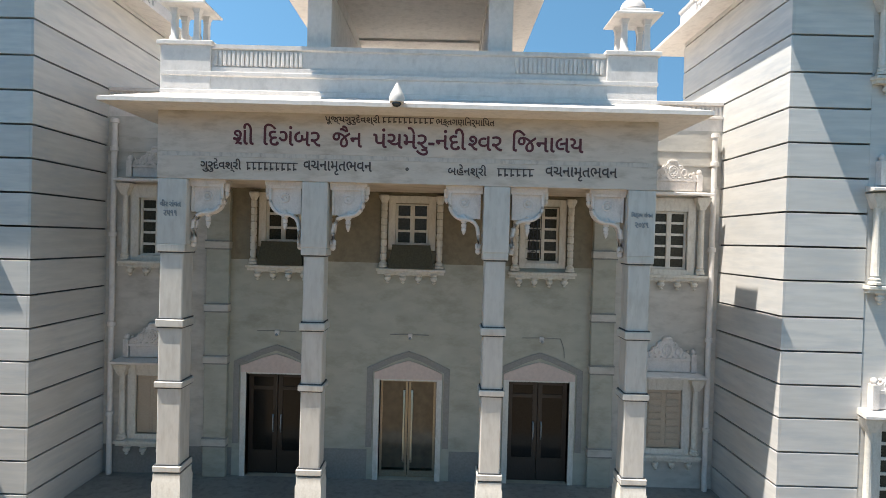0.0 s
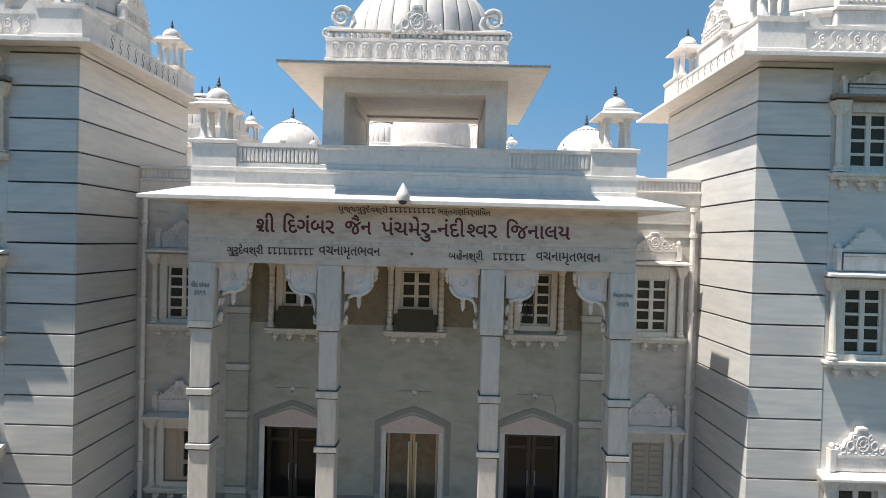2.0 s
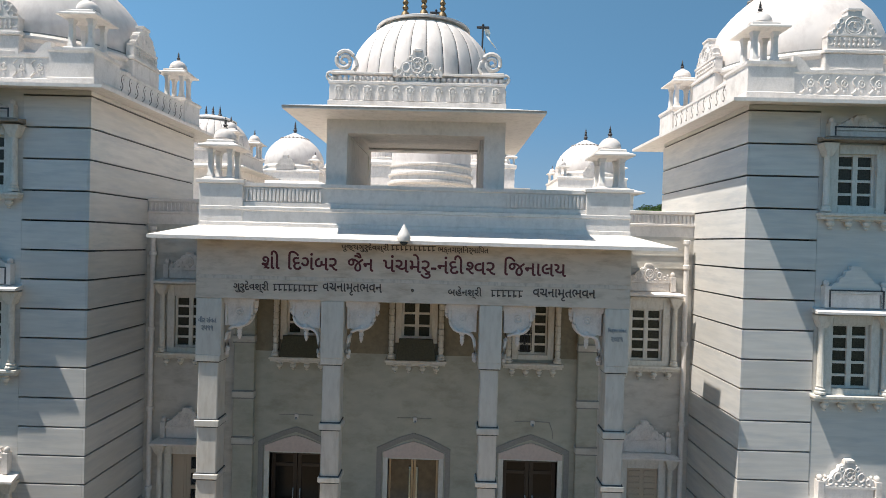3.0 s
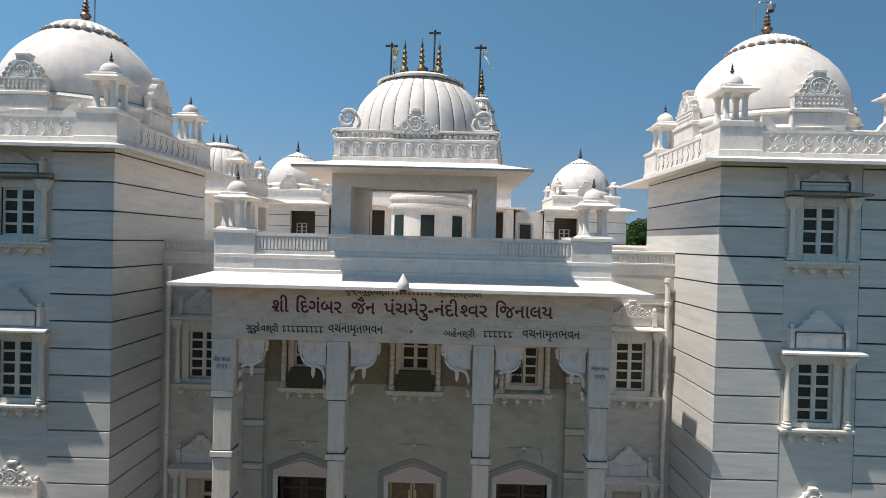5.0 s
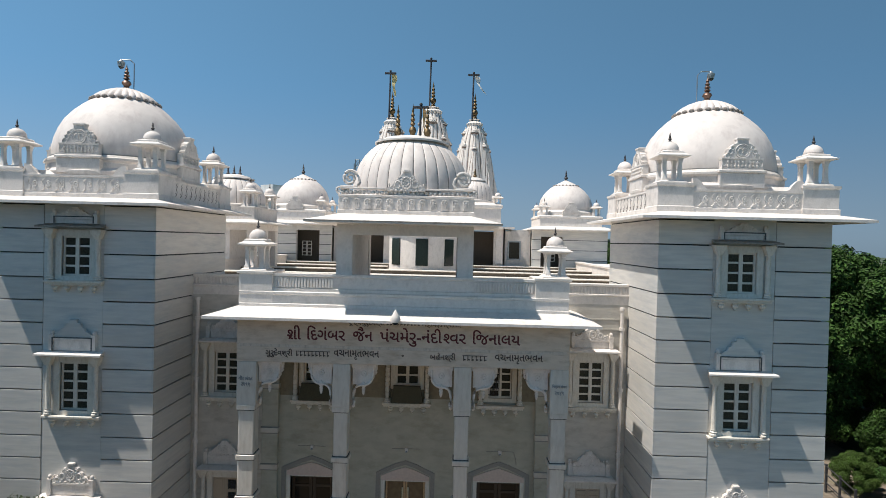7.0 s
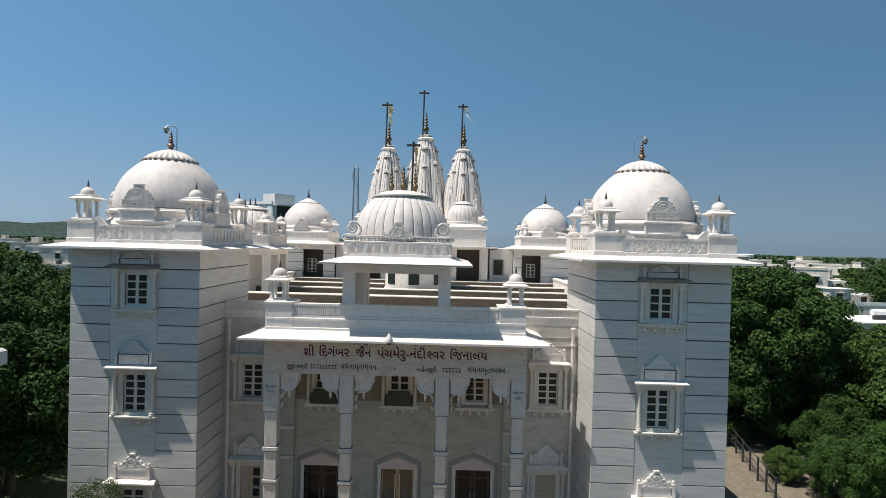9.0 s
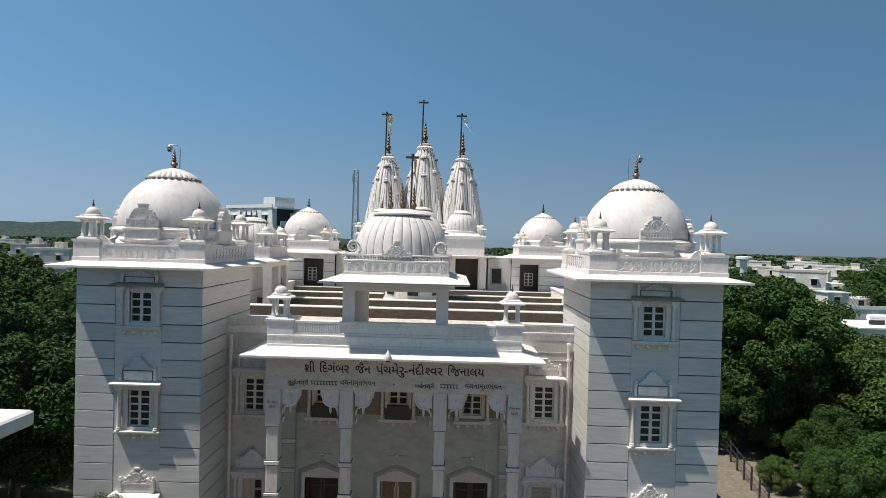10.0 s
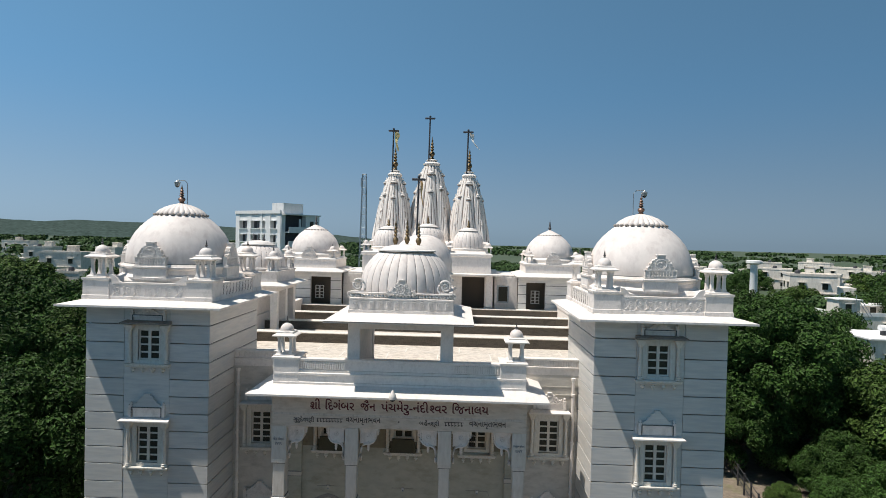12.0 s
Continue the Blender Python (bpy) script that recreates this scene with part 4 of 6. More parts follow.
for x in (-2.97, 0.02, 2.97):
    wl = thing("wall_light", (x, BW, 3.1), "small white wall light fitting with a cable over a doorway", "wall light", "door lights")
    part("fitting", Geo().box(x - 0.05, x + 0.05, BW - 0.05, BW, 3.08, 3.2, 0.01), M_WHITE, wl)
    part("bulb", Geo().blob(x, BW - 0.08, 3.1, 0.035, 0.04, 0.035), M_STEEL, wl)
    c = [(x - 0.45, BW - 0.008, 3.17), (x, BW - 0.008, 3.18), (x + 0.42, BW - 0.008, 3.17)]
    part("cable", Geo().tube(c + ([(x + 0.5, BW - 0.008, 2.95), (x + 0.52, BW - 0.008, 2.75)] if x > 2 else []), 0.009, 5), M_GREYBAND, wl)
portico = thing("entrance_portico", (0, 0.25, 0), "four-pillared white marble entrance portico with a painted sign beam", "portico")
for x, wu in ((-4.28, 0.54), (-1.66, 0.48), (1.68, 0.48), (4.33, 0.50)):
    ws = wu * 0.80
    y0, y1 = 0.0, 0.5
    cy = (y0 + y1) / 2
    p = part("pillar", Geo().box(x - ws / 2, x + ws / 2, cy - ws / 2, cy + ws / 2, 0.86, 4.96, 0.02).box(x - wu / 2, x + wu / 2, y0, y1, 5.1, 6.32, 0.015), M_MARBLE_V, portico)
    part("pedestal", Geo().square([(ws / 2 + 0.05, ws / 2 + 0.05, FLOOR), (ws / 2 + 0.05, ws / 2 + 0.05, 0.70), (ws / 2 + 0.035, ws / 2 + 0.035, 0.74), (ws / 2 + 0.035, ws / 2 + 0.035, 0.86)], x, cy), M_CREAM, p, "tan stone pedestal")
    for z in (5.04, 3.65, 2.515, 0.95):
        h = 0.14 if z > 5 or z > 3 else 0.11
        part("band", Geo().box(x - ws / 2 - 0.045, x + ws / 2 + 0.045, cy - ws / 2 - 0.045, cy + ws / 2 + 0.045, z - h / 2, z + h / 2, 0.012), M_MARBLE_V, p)
        # shade at the collar edges, drawn as thin dark strips
        q = Geo()
        for zz in (z - h / 2 - 0.022, z + h / 2 + 0.0):
            q.box(x - ws / 2 - 0.02, x + ws / 2 + 0.02, cy - ws / 2 - 0.02, cy + ws / 2 + 0.02, zz, zz + 0.022)
        part("joint_line", q, M_GROOVE, p, "dark line painted for the shade beside a collar")


def bracket(x, s):
    """A carved bracket reaching from a pillar side at x in direction s."""
    X = lambda u: x + s * u
    g = Geo()
    curve = [(0.60, 6.26), (0.60, 5.99)] + [(0.33 + 0.27 * math.cos(a), 5.99 - 0.28 * math.sin(a)) for a in [math.pi / 2 * i / 8 for i in range(1, 9)]] + [(0.22, 5.70), (0.13, 5.65), (0.075, 5.56), (0.055, 5.42), (0.05, 5.18)]
    plate = curve[:11] + [(0.13, 5.72), (0.03, 5.74), (0.03, 6.26)]
    g.prism([(X(a), b) for a, b in plate], 0.19, 0.31)
    for y in (0.17, 0.33):
        g.tube([(X(a), y, b) for a, b in curve], 0.034, 7)
    g.box(X(0.03), X(0.075), 0.165, 0.335, 5.72, 6.22)
    g.box(X(0.0), X(0.68), 0.1, 0.4, 6.25, 6.32).box(X(0.0), X(0.64), 0.13, 0.37, 6.19, 6.25)
    g.ring(X(0.33), 0.185, 6.02, 0.075, 0.018, 16, 6).blob(X(0.33), 0.185, 6.02, 0.035, 0.02, 0.035)
    # pendants under the plate and at the outer end, and the foot of the arm
    g.lathe([(0.01, 5.42), (0.035, 5.47), (0.035, 5.49), (0.045, 5.50), (0.045, 5.54), (0.035, 5.55), (0.05, 5.57), (0.05, 5.62), (0.035, 5.63), (0.06, 5.66), (0.065, 5.76), (0.04, 5.80)], X(0.33), 0.22, 12)
    g.lathe([(0.01, 5.99), (0.03, 6.03), (0.045, 6.04), (0.045, 6.09), (0.03, 6.10), (0.055, 6.13), (0.06, 6.26)], X(0.66), 0.25, 12)
    g.lathe([(0.02, 5.06), (0.05, 5.09), (0.05, 5.14), (0.04, 5.15), (0.06, 5.17), (0.06, 5.24), (0.035, 5.27)], X(0.05), 0.25, 10)
    part("bracket", g, M_CARVE, portico, "carved white bracket with hanging drop")


for x, dirs in ((-4.28, (1,)), (-1.66, (-1, 1)), (1.68, (-1, 1)), (4.33, (-1,))):
    for s in dirs:
        bracket(x + s * 0.26, s)
beam = part("beam", Geo().box(-4.56, 4.58, 0.0, 0.5, 6.32, 6.735, 0.004).box(-4.56, 4.58, 0.002, 0.5, 6.735, 6.815).box(-4.56, 4.58, 0.0, 0.5, 6.815, 7.58, 0.004), M_SIGN, portico, "pale stone sign beam")
part("stain_course", Geo().box(-4.5, 4.5, -0.0015, 0.01, 6.738, 6.812), M_STAINED, beam, "narrow course with grey damp stains")
for s in (-1, 1):
    part("side_beam", Geo().box(s * 4.05, s * 4.56, 0.5, BW, 6.32, 7.58, 0.01), M_SIGN, portico)
part("ceiling_slab", Geo().box(-4.05, 4.05, 0.5, BW, 6.36, 6.5), M_SIGN, portico)
roof = Geo().rings([[(-4.6, 0.0, 7.56), (4.6, 0.0, 7.56), (4.6, BW, 7.56), (-4.6, BW, 7.56)],
                    [(-5.28, -0.68, 7.56), (5.28, -0.68, 7.56), (5.28, BW, 7.56), (-5.28, BW, 7.56)],
                    [(-5.28, -0.68, 7.63), (5.28, -0.68, 7.63), (5.28, BW, 7.63), (-5.28, BW, 7.63)],
                    [(-4.5, -0.05, 7.86), (4.5, -0.05, 7.86), (4.5, BW, 7.86), (-4.5, BW, 7.86)]])
part("eave", roof, M_WHITE, portico)
q = Geo().square([(4.52, 0.20, 7.84), (4.52, 0.20, 7.93), (4.47, 0.165, 7.95), (4.47, 0.165, 8.18), (4.52, 0.20, 8.20), (4.52, 0.20, 8.26), (4.45, 0.145, 8.28), (4.45, 0.145, 8.36), (4.43, 0.115, 8.37),
                  (4.43, 0.115, 8.68), (4.47, 0.16, 8.70), (4.47, 0.16, 8.77)], 0.01, 0.14)
parapet = part("parapet", q, M_WHITE, portico)
for s in (-1, 1):
    n = 20
    me = cached("baluster|p", lambda: Geo().box(-0.028, 0.028, -0.02, 0.02, 0, 0.27, 0.008).blob(0, -0.002, 0.035, 0.032, 0.024, 0.04, 8, 4).blob(0, -0.002, 0.25, 0.03, 0.022, 0.03, 8, 4), M_WHITE)
    for i in range(n):
        part("baluster", me, M_WHITE, parapet, at=(s * (1.93 + 1.63 * (i + 0.5) / n), 0.012, 8.39))
    part("pedestal", Geo().box(s * 3.6, s * 4.52, -0.04, 0.95, 7.9, 8.74, 0.01).box(s * 3.56, s * 4.58, -0.08, 1.0, 8.74, 8.82, 0.01), M_WHITE, parapet)
    part("side_parapet", Geo().box(s * 4.2, s * 4.46, 0.95, BW + 0.2, 7.9, 8.5), M_WHITE, parapet)
for s in (-1, 1):
    copy_thing(kiosk, pose(s * 4.18, 0.44, 8.80))["label"] = "white painted domed kiosk on the portico roof"
fl = thing("security_camera", (-0.13, -0.72, 7.6), "white dome camera with a conical cap on the eave edge", "security camera", "dome cameras")
part("housing", Geo().lathe([(0.05, 7.60), (0.125, 7.62), (0.135, 7.69), (0.115, 7.76), (0.075, 7.83), (0.04, 7.90), (0.015, 7.95)], -0.13, -0.76, 18), M_WHITE, fl)
part("lens_dome", Geo().blob(-0.13, -0.78, 7.60, 0.085, 0.085, 0.06, 12, 6), M_LENS, fl)
part("bracket_arm", Geo().box(-0.16, -0.10, -0.74, -0.60, 7.64, 7.68, 0.008), M_STEEL, fl)

# lantern pavilion over the portico
lan = thing("roof_pavilion", (0, 1.95, 8.6), "square white pavilion with wide eave and fluted dome over the entrance", "pavilion")
for x in (-1.67, 1.67):
    for y in (0.33, 3.57):
        part("pier", Geo().box(x - 0.22, x + 0.22, y - 0.22, y + 0.22, 7.88, 10.3), M_WHITE, lan)
for a in ((-1.45, 1.45, 0.11, 0.55), (-1.89, -1.45, 0.55, 3.35), (1.45, 1.89, 0.55, 3.35)):
    part("lintel", Geo().box(*a, 9.88, 10.3), M_WHITE, lan)
part("lintel", Geo().box(-1.45, 1.45, 3.35, 3.79, 10.05, 10.3), M_WHITE, lan)
for x in (-1.67, 1.67):
    part("side_wall", Geo().box(x - 0.2, x + 0.2, 0.55, 3.35, 7.88, 9.88), M_WHITE, lan)
part("ceiling_panel", Geo().box(-1.45, 1.45, 0.55, 3.35, 10.1, 10.2), M_WHITE, lan)
part("inner_sill", Geo().box(-1.45, 1.45, 0.2, 0.5, 8.0, 8.74), M_WHITE, lan)
part("eave", eave_slab(-2.61, 2.61, -0.74, 4.52, 0.80, 10.25, 10.46, 0.06), M_WHITE, lan)
# weathered edge course along the eave
part("eave_edge", Geo().box(-2.613, 2.613, -0.743, -0.71, 10.213, 10.251).box(-2.613, -2.58, -0.71, 4.49, 10.213, 10.251).box(2.58, 2.613, -0.71, 4.49, 10.213, 10.251), M_SOILED, lan, "grey weathered eave edge")
lp = None
for a in ((-1.86, 1.86, 0.12, 0.3), (-1.86, 1.86, 3.6, 3.78), (-1.86, -1.68, 0.3, 3.6), (1.68, 1.86, 0.3, 3.6)):
    hx, hy = (a[1] - a[0]) / 2, (a[3] - a[2]) / 2
    q = Geo().square([(hx + 0.03, hy + 0.03, 10.44), (hx + 0.03, hy + 0.03, 10.56), (hx, hy, 10.58), (hx, hy, 10.92), (hx + 0.02, hy + 0.02, 10.93), (hx + 0.02, hy + 0.02, 10.98), (hx - 0.03, hy - 0.03, 11.0)], (a[0] + a[1]) / 2, (a[2] + a[3]) / 2)
    w = part("parapet", q, M_CARVE, lan, "white parapet carved with petals")
    part("rail", Geo().box(a[0] + 0.02, a[1] - 0.02, a[2] + 0.02, a[3] - 0.02, 11.14, 11.19, 0.01), M_CARVE, w)
    lp = lp or w
def petal_panel():
    """A ribbed leaf with an arched head, in low relief, on z = 0."""
    g = Geo()
    out = [(0.125, 0.0), (0.10, 0.08), (0.07, 0.14), (0.085, 0.19), (0.10, 0.23), (0.095, 0.27), (0.07, 0.305), (0.03, 0.325)]
    g.prism([(-a, b) for a, b in out] + [(a, b) for a, b in reversed(out)], -0.016, 0.0)
    g.tube([(-0.055, -0.018, 0.17), (-0.07, -0.02, 0.22), (-0.055, -0.02, 0.27), (0, -0.02, 0.295), (0.055, -0.02, 0.27), (0.07, -0.02, 0.22), (0.055, -0.018, 0.17)], 0.014, 6)
    g.blob(0, -0.016, 0.215, 0.035, 0.02, 0.045, 8, 4)
    for x in (-0.07, -0.035, 0.0, 0.035, 0.07):
        g.tube([(x, -0.016, 0.01), (x * 0.8, -0.02, 0.09), (x * 0.55, -0.018, 0.15)], 0.010, 5)
    return g


panel = petal_panel().mesh("petal_panel", M_CARVE, 35)
for i in range(12):
    part("petal_panel", panel, M_CARVE, lp, at=(-1.66 + 3.32 * i / 11, 0.118, 10.585))
    for sx in (-1, 1):
        ob = part("petal_panel", panel, M_CARVE, lp, at=(sx * 1.862, 0.3 + 3.3 * i / 11, 10.585))
        ob.rotation_euler = (0, 0, radians(90 * sx))
bead = Geo().blob(0, 0, 0, 0.058, 0.055, 0.062, 10, 6).mesh("bead", M_CARVE, 60)
for i in range(30):
    u = i / 29
    for x, y in ((-1.78 + 3.56 * u, 0.2), (1.77, 0.2 + 3.5 * u), (-1.77, 0.2 + 3.5 * u)):
        part("bead", bead, M_CARVE, lp, at=(x, y, 11.06))
part("crest", Geo().moved(crest(1.05, 0.56, 0.10), Matrix.Translation((0, 0.16, 11.10))), M_CARVE, lp, "carved crest above the parapet")
for x in (-1, 1):
    for y in (0.25, 3.65):
        q = Geo().tube([(x * (1.58 + 0.21 * (1 - 0.82 * u) * math.cos(2.6 - 11 * u)), y, 11.45 + 0.22 * (1 - 0.82 * u) * math.sin(2.6 - 11 * u)) for u in [i / 30 for i in range(31)]], 0.05, 7, 0.035)
        q.box(x * 1.84, x * 1.36, y - 0.06, y + 0.06, 11.17, 11.24, 0.01).tube([(x * 1.36, y, 11.24), (x * 1.30, y, 11.34), (x * 1.34, y, 11.48), (x * 1.40, y, 11.56)], 0.045, 7, 0.03)
        q.tube([(x * (1.86 + 0.10 * (1 - 0.8 * u) * math.cos(-1.6 + 8 * u)), y - 0.02, 11.12 + 0.11 * (1 - 0.8 * u) * math.sin(-1.6 + 8 * u)) for u in [i / 16 for i in range(17)]], 0.032, 6)
        part("corner_scroll", q, M_CARVE, lp)


def fluted_dome(parent, cx, cy, z, r, h, lobes=28, label=""):
    """A ribbed dome shell with dark grooves, its rim plate and cap; returns the height of the cap."""
    prof = [(r * a, z + h * b) for a, b in ((0.985, -0.03), (1.0, 0.08), (1.0, 0.2), (0.985, 0.34), (0.95, 0.49), (0.895, 0.63), (0.815, 0.76), (0.72, 0.87), (0.62, 0.96), (0.56, 1.0))]
    n = lobes * 12
    rings, rr = [], []
    for rad, zz in prof:
        row = []
        for i in range(n):
            ph = (i % 12) / 12.0
            k = 0.980 if i % 12 == 0 else 0.990 + 0.012 * math.sin(math.pi * ph)
            a = 2 * math.pi * i / n
            row.append((cx + rad * k * math.cos(a), cy + rad * k * math.sin(a), zz))
        rings.append(row)
    shell = part("shell", Geo().rings(rings), M_DOME, parent, label, smooth=50)
    w = 0.5 * r / lobes * 0.36
    q = Geo().rings([[(rad * 0.95, -w, zz), (rad * 0.984, -w, zz), (rad * 0.984, w, zz), (rad * 0.95, w, zz)] for rad, zz in prof])
    line = q.mesh("groove_line", M_RIBLINE, 0)
    for i in range(lobes):
        ob = part("groove_line", line, M_RIBLINE, shell, at=(cx, cy, 0))
        ob.rotation_euler = (0, 0, 2 * math.pi * i / lobes)
    rt, zt = r * 0.55, z + h
    part("rim_line", Geo().lathe([(rt * 1.04, zt - 0.14), (rt * 1.10, zt - 0.13), (rt * 1.12, zt - 0.03), (rt, zt)], cx, cy, n=48), M_COPPERSTONE, parent, "brown stained rim moulding")
    part("rim", Geo().lathe([(rt * 1.02, zt - 0.01), (rt * 1.17, zt), (rt * 1.17, zt + 0.05), (rt * 0.98, zt + 0.08), (rt * 0.9, zt + 0.16), (rt * 0.5, zt + 0.24), (rt * 0.1, zt + 0.27)], cx, cy, n=48), M_WHITE, parent)
    return zt + 0.25


M_COPPERSTONE = mat("stained_rim_stone", (0.36, 0.31, 0.245), 0.7, var=0.2, bump=0.1)
cz = fluted_dome(lan, 0, 1.95, 11.0, 1.76, 1.66, 30)
part("base_ring", Geo().lathe([(1.78, 10.95), (1.8, 11.02), (1.74, 11.06)], 0, 1.95, n=64), M_WHITE, lan)
for x in (-0.45, 0.0, 0.45):
    part("finial", Geo().moved(kalash(1.1, 0.10), Matrix.Translation((x, 1.95, cz - 0.06 - abs(x) * 0.1))), M_BRASS, lan, "gilded finial with tiered bulbs")

# ---------------------------------------------------------------- side bays beside the portico
for s in (-1, 1):
    b = thing("link_parapet", (s * 5.8, BW, 7.9), "white parapet with fluted balustrade between portico and tower", "parapet", "link parapets")
    part("wall", Geo().box(s * 4.6, s * 6.86, BW, BW + 0.3, 7.9, 8.2).box(s * 4.5, s * 6.86, BW - 0.05, BW + 0.3, 8.16, 8.22, 0.01).box(s * 4.5, s * 6.86, BW + 0.03, BW + 0.27, 8.22, 8.46).box(s * 4.5, s * 6.86, BW - 0.03, BW + 0.3, 8.46, 8.54, 0.01), M_WHITE, b)
    me = cached("baluster|l", lambda: Geo().box(-0.028, 0.028, -0.02, 0.02, 0, 0.20, 0.008).blob(0, -0.002, 0.03, 0.032, 0.024, 0.035, 8, 4).blob(0, -0.002, 0.18, 0.03, 0.022, 0.025, 8, 4), M_WHITE)
    for i in range(22):
        part("baluster", me, M_WHITE, b, at=(s * (4.7 + 2.10 * i / 21), BW + 0.022, 8.24))
    p = thing("drain_pipe", (s * 6.65, BW - 0.12, 0.1), "white painted drain pipe with collars on the wall", "pipe", "drain pipes")
    part("pipe", Geo().tube([(s * 6.65, BW - 0.12, FLOOR), (s * 6.65, BW - 0.12, 7.8)], 0.06, 12), M_WHITE, p)
    for z in (1.2, 3.2, 5.2, 7.1, 7.72):
        part("collar", Geo().lathe([(0.062, z), (0.085, z + 0.01), (0.085, z + 0.1), (0.062, z + 0.11)], s * 6.65, BW - 0.12, 12), M_WHITE, p)

# ---------------------------------------------------------------- roof terrace and steps behind the portico
deck = solo("roof_deck", Geo().box(-9.0, 9.0, BW + 0.3, 22.0, 7.4, 7.8), M_DECK, "tan tiled roof terrace with stained paving", "roof", "structure")
rj = random.Random(3)
for y in (3.75, 5.15, 6.6, 7.7):
    x = -6.8
    while x < 6.3:
        w = rj.uniform(1.6, 2.6)
        part("mortar_joint", Geo().box(x, min(x + w, 6.9), y - 0.035 + rj.uniform(-0.03, 0.03), y + 0.03, 7.8, 7.806), M_PALEJOINT, deck)
        if y < 7:
            part("mortar_joint", Geo().box(x + w, x + w + 0.06, y + 0.03, y + rj.uniform(0.9, 1.35), 7.8, 7.806), M_PALEJOINT, deck)
        x += w
for y in (8.3, 12.3, 16.1, 20.0):
    rb = thing("roof_beam", (0, y, 7.8), "long raised roof beam of brown stained concrete with pale top", "beam", "roof beams")
    for a, b in (((-9.0, -2.25), (1.85, 9.0)) if y == 16.1 else ((-9.0, 9.0),)):
        # stained body, far darker than its top slab
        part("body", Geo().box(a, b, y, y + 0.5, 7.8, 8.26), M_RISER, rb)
        part("top", Geo().box(a, b, y - 0.07, y + 0.55, 8.26, 8.31, 0.012), M_PALEJOINT, rb, "pale top slab")

# ---------------------------------------------------------------- side ranges with ribbed domes
for s in (-1, 1):
    r = thing("side_range", (s * 9.3, 12, GROUND), "white-walled side range with flat roof and eave", "building", "side ranges")
    part("wall", Geo().box(s * 9.0, s * 11.5, 4.78, 20.3, GROUND, 8.6), M_WHITE, r)
    part("coping", Geo().box(s * 8.94, s * 9.3, 5.46, 20.3, 8.6, 8.7, 0.01), M_WHITE, r)
    part("lower_wall", Geo().box(s * 7.0, s * 9.0, 4.78, 20.3, GROUND, 7.38), M_WHITE, r)
    if s > 0:
        continue
    part("eave", eave_slab(s * 9.6 - 2.3, s * 9.6 + 2.3, 10.4, 15.2, 0.6, 10.40, 10.55, 0.05), M_WHITE, r)
    part("upper_wall", Geo().box(s * 9.06, s * 11.3, 11.0, 14.6, 8.6, 10.36), M_WHITE, r)
    part("lintel", Geo().box(s * 7.88, s * 9.06, 11.0, 14.6, 10.05, 10.36), M_WHITE, r)
    for y in (11.0, 12.6, 14.2):
        part("pillar", Geo().box(s * 7.9, s * 8.28, y, y + 0.4, 7.8, 10.05, 0.015), M_WHITE, r)
    part("parapet", Geo().box(s * 7.95, s * 11.25, 11.05, 11.2, 10.5, 11.1).box(s * 7.95, s * 8.1, 11.2, 14.5, 10.5, 11.1).box(s * 7.9, s * 11.3, 11.0, 11.24, 11.08, 11.14).box(s * 7.9, s * 8.14, 11.24, 14.5, 11.08, 11.14), M_CARVE, r)
    d = thing("ribbed_dome", (s * 9.6, 12.8, 10.5), "ribbed white plaster dome with three dark finials", "dome", "ribbed domes")
    part("drum", Geo().lathe([(1.6, 10.5), (1.6, 11.15), (1.66, 11.2), (1.66, 11.28), (1.5, 11.32)], s * 9.6, 12.8, 48), M_WHITE, d)
    z = fluted_dome(d, s * 9.6, 12.8, 11.3, 1.52, 1.25, 28)
    for x in (-0.3, 0, 0.3):
        part("finial", Geo().moved(kalash(0.55, 0.08), Matrix.Translation((s * 9.6 + x, 12.8, z - 0.08))), M_IRON, d, "dark tiered finial")
    for y in (11.35, 14.2):
        copy_thing(kiosk, pose(s * 8.25, y, 11.1))["label"] = "white painted domed kiosk on the side range roof"

# ---------------------------------------------------------------- rear pavilions
RY = 20.5
back = thing("rear_hall", (0, RY, 7.0), "white plastered rear hall with dark openings and flat eave", "building")
holes = [(-8.5, -7.05, 10.25), (6.85, 8.2, 10.2), (2.3, 3.9, 10.5), (-4.1, -3.0, 10.4)]
cells = sorted({-11.0, 11.0, -6.3, 6.3, -4.6, 4.6} | {h[0] for h in holes} | {h[1] for h in holes})
g = Geo()
for a, b in zip(cells[:-1], cells[1:]):
    top = [h[2] for h in holes if h[0] - 0.01 < (a + b) / 2 < h[1] + 0.01]
    link = 4.6 < abs(a + b) / 2 < 6.3
    part("wall", Geo().box(a, b, RY + (0.8 if link else 0), RY + (1.1 if link else 0.3), top[0] if top else 7.8, 10.5 if link else 10.62), M_MARBLE if abs(a + b) / 2 > 6.3 else M_WHITE, back)
for x0, x1 in ((-11.0, -8.5), (-7.05, -6.3), (6.3, 6.85), (8.2, 11.0)):
    for z in (8.72, 9.35, 9.98):
        part("joint", Geo().box(x0, x1, RY - 0.004, RY + 0.02, z, z + 0.035), M_GROOVE, back)
part("recess", Geo().box(-10.9, 10.9, RY + 1.2, RY + 1.4, 8.0, 10.45), M_BROWN, back, "brown doors deep in the openings")
part("pilaster", Geo().box(4.0, 4.45, RY - 0.15, RY + 0.2, 8.4, 10.62, 0.02), M_WHITE, back)
part("pilaster", Geo().box(-4.6, -4.15, RY - 0.15, RY + 0.2, 8.4, 10.62, 0.02), M_WHITE, back)
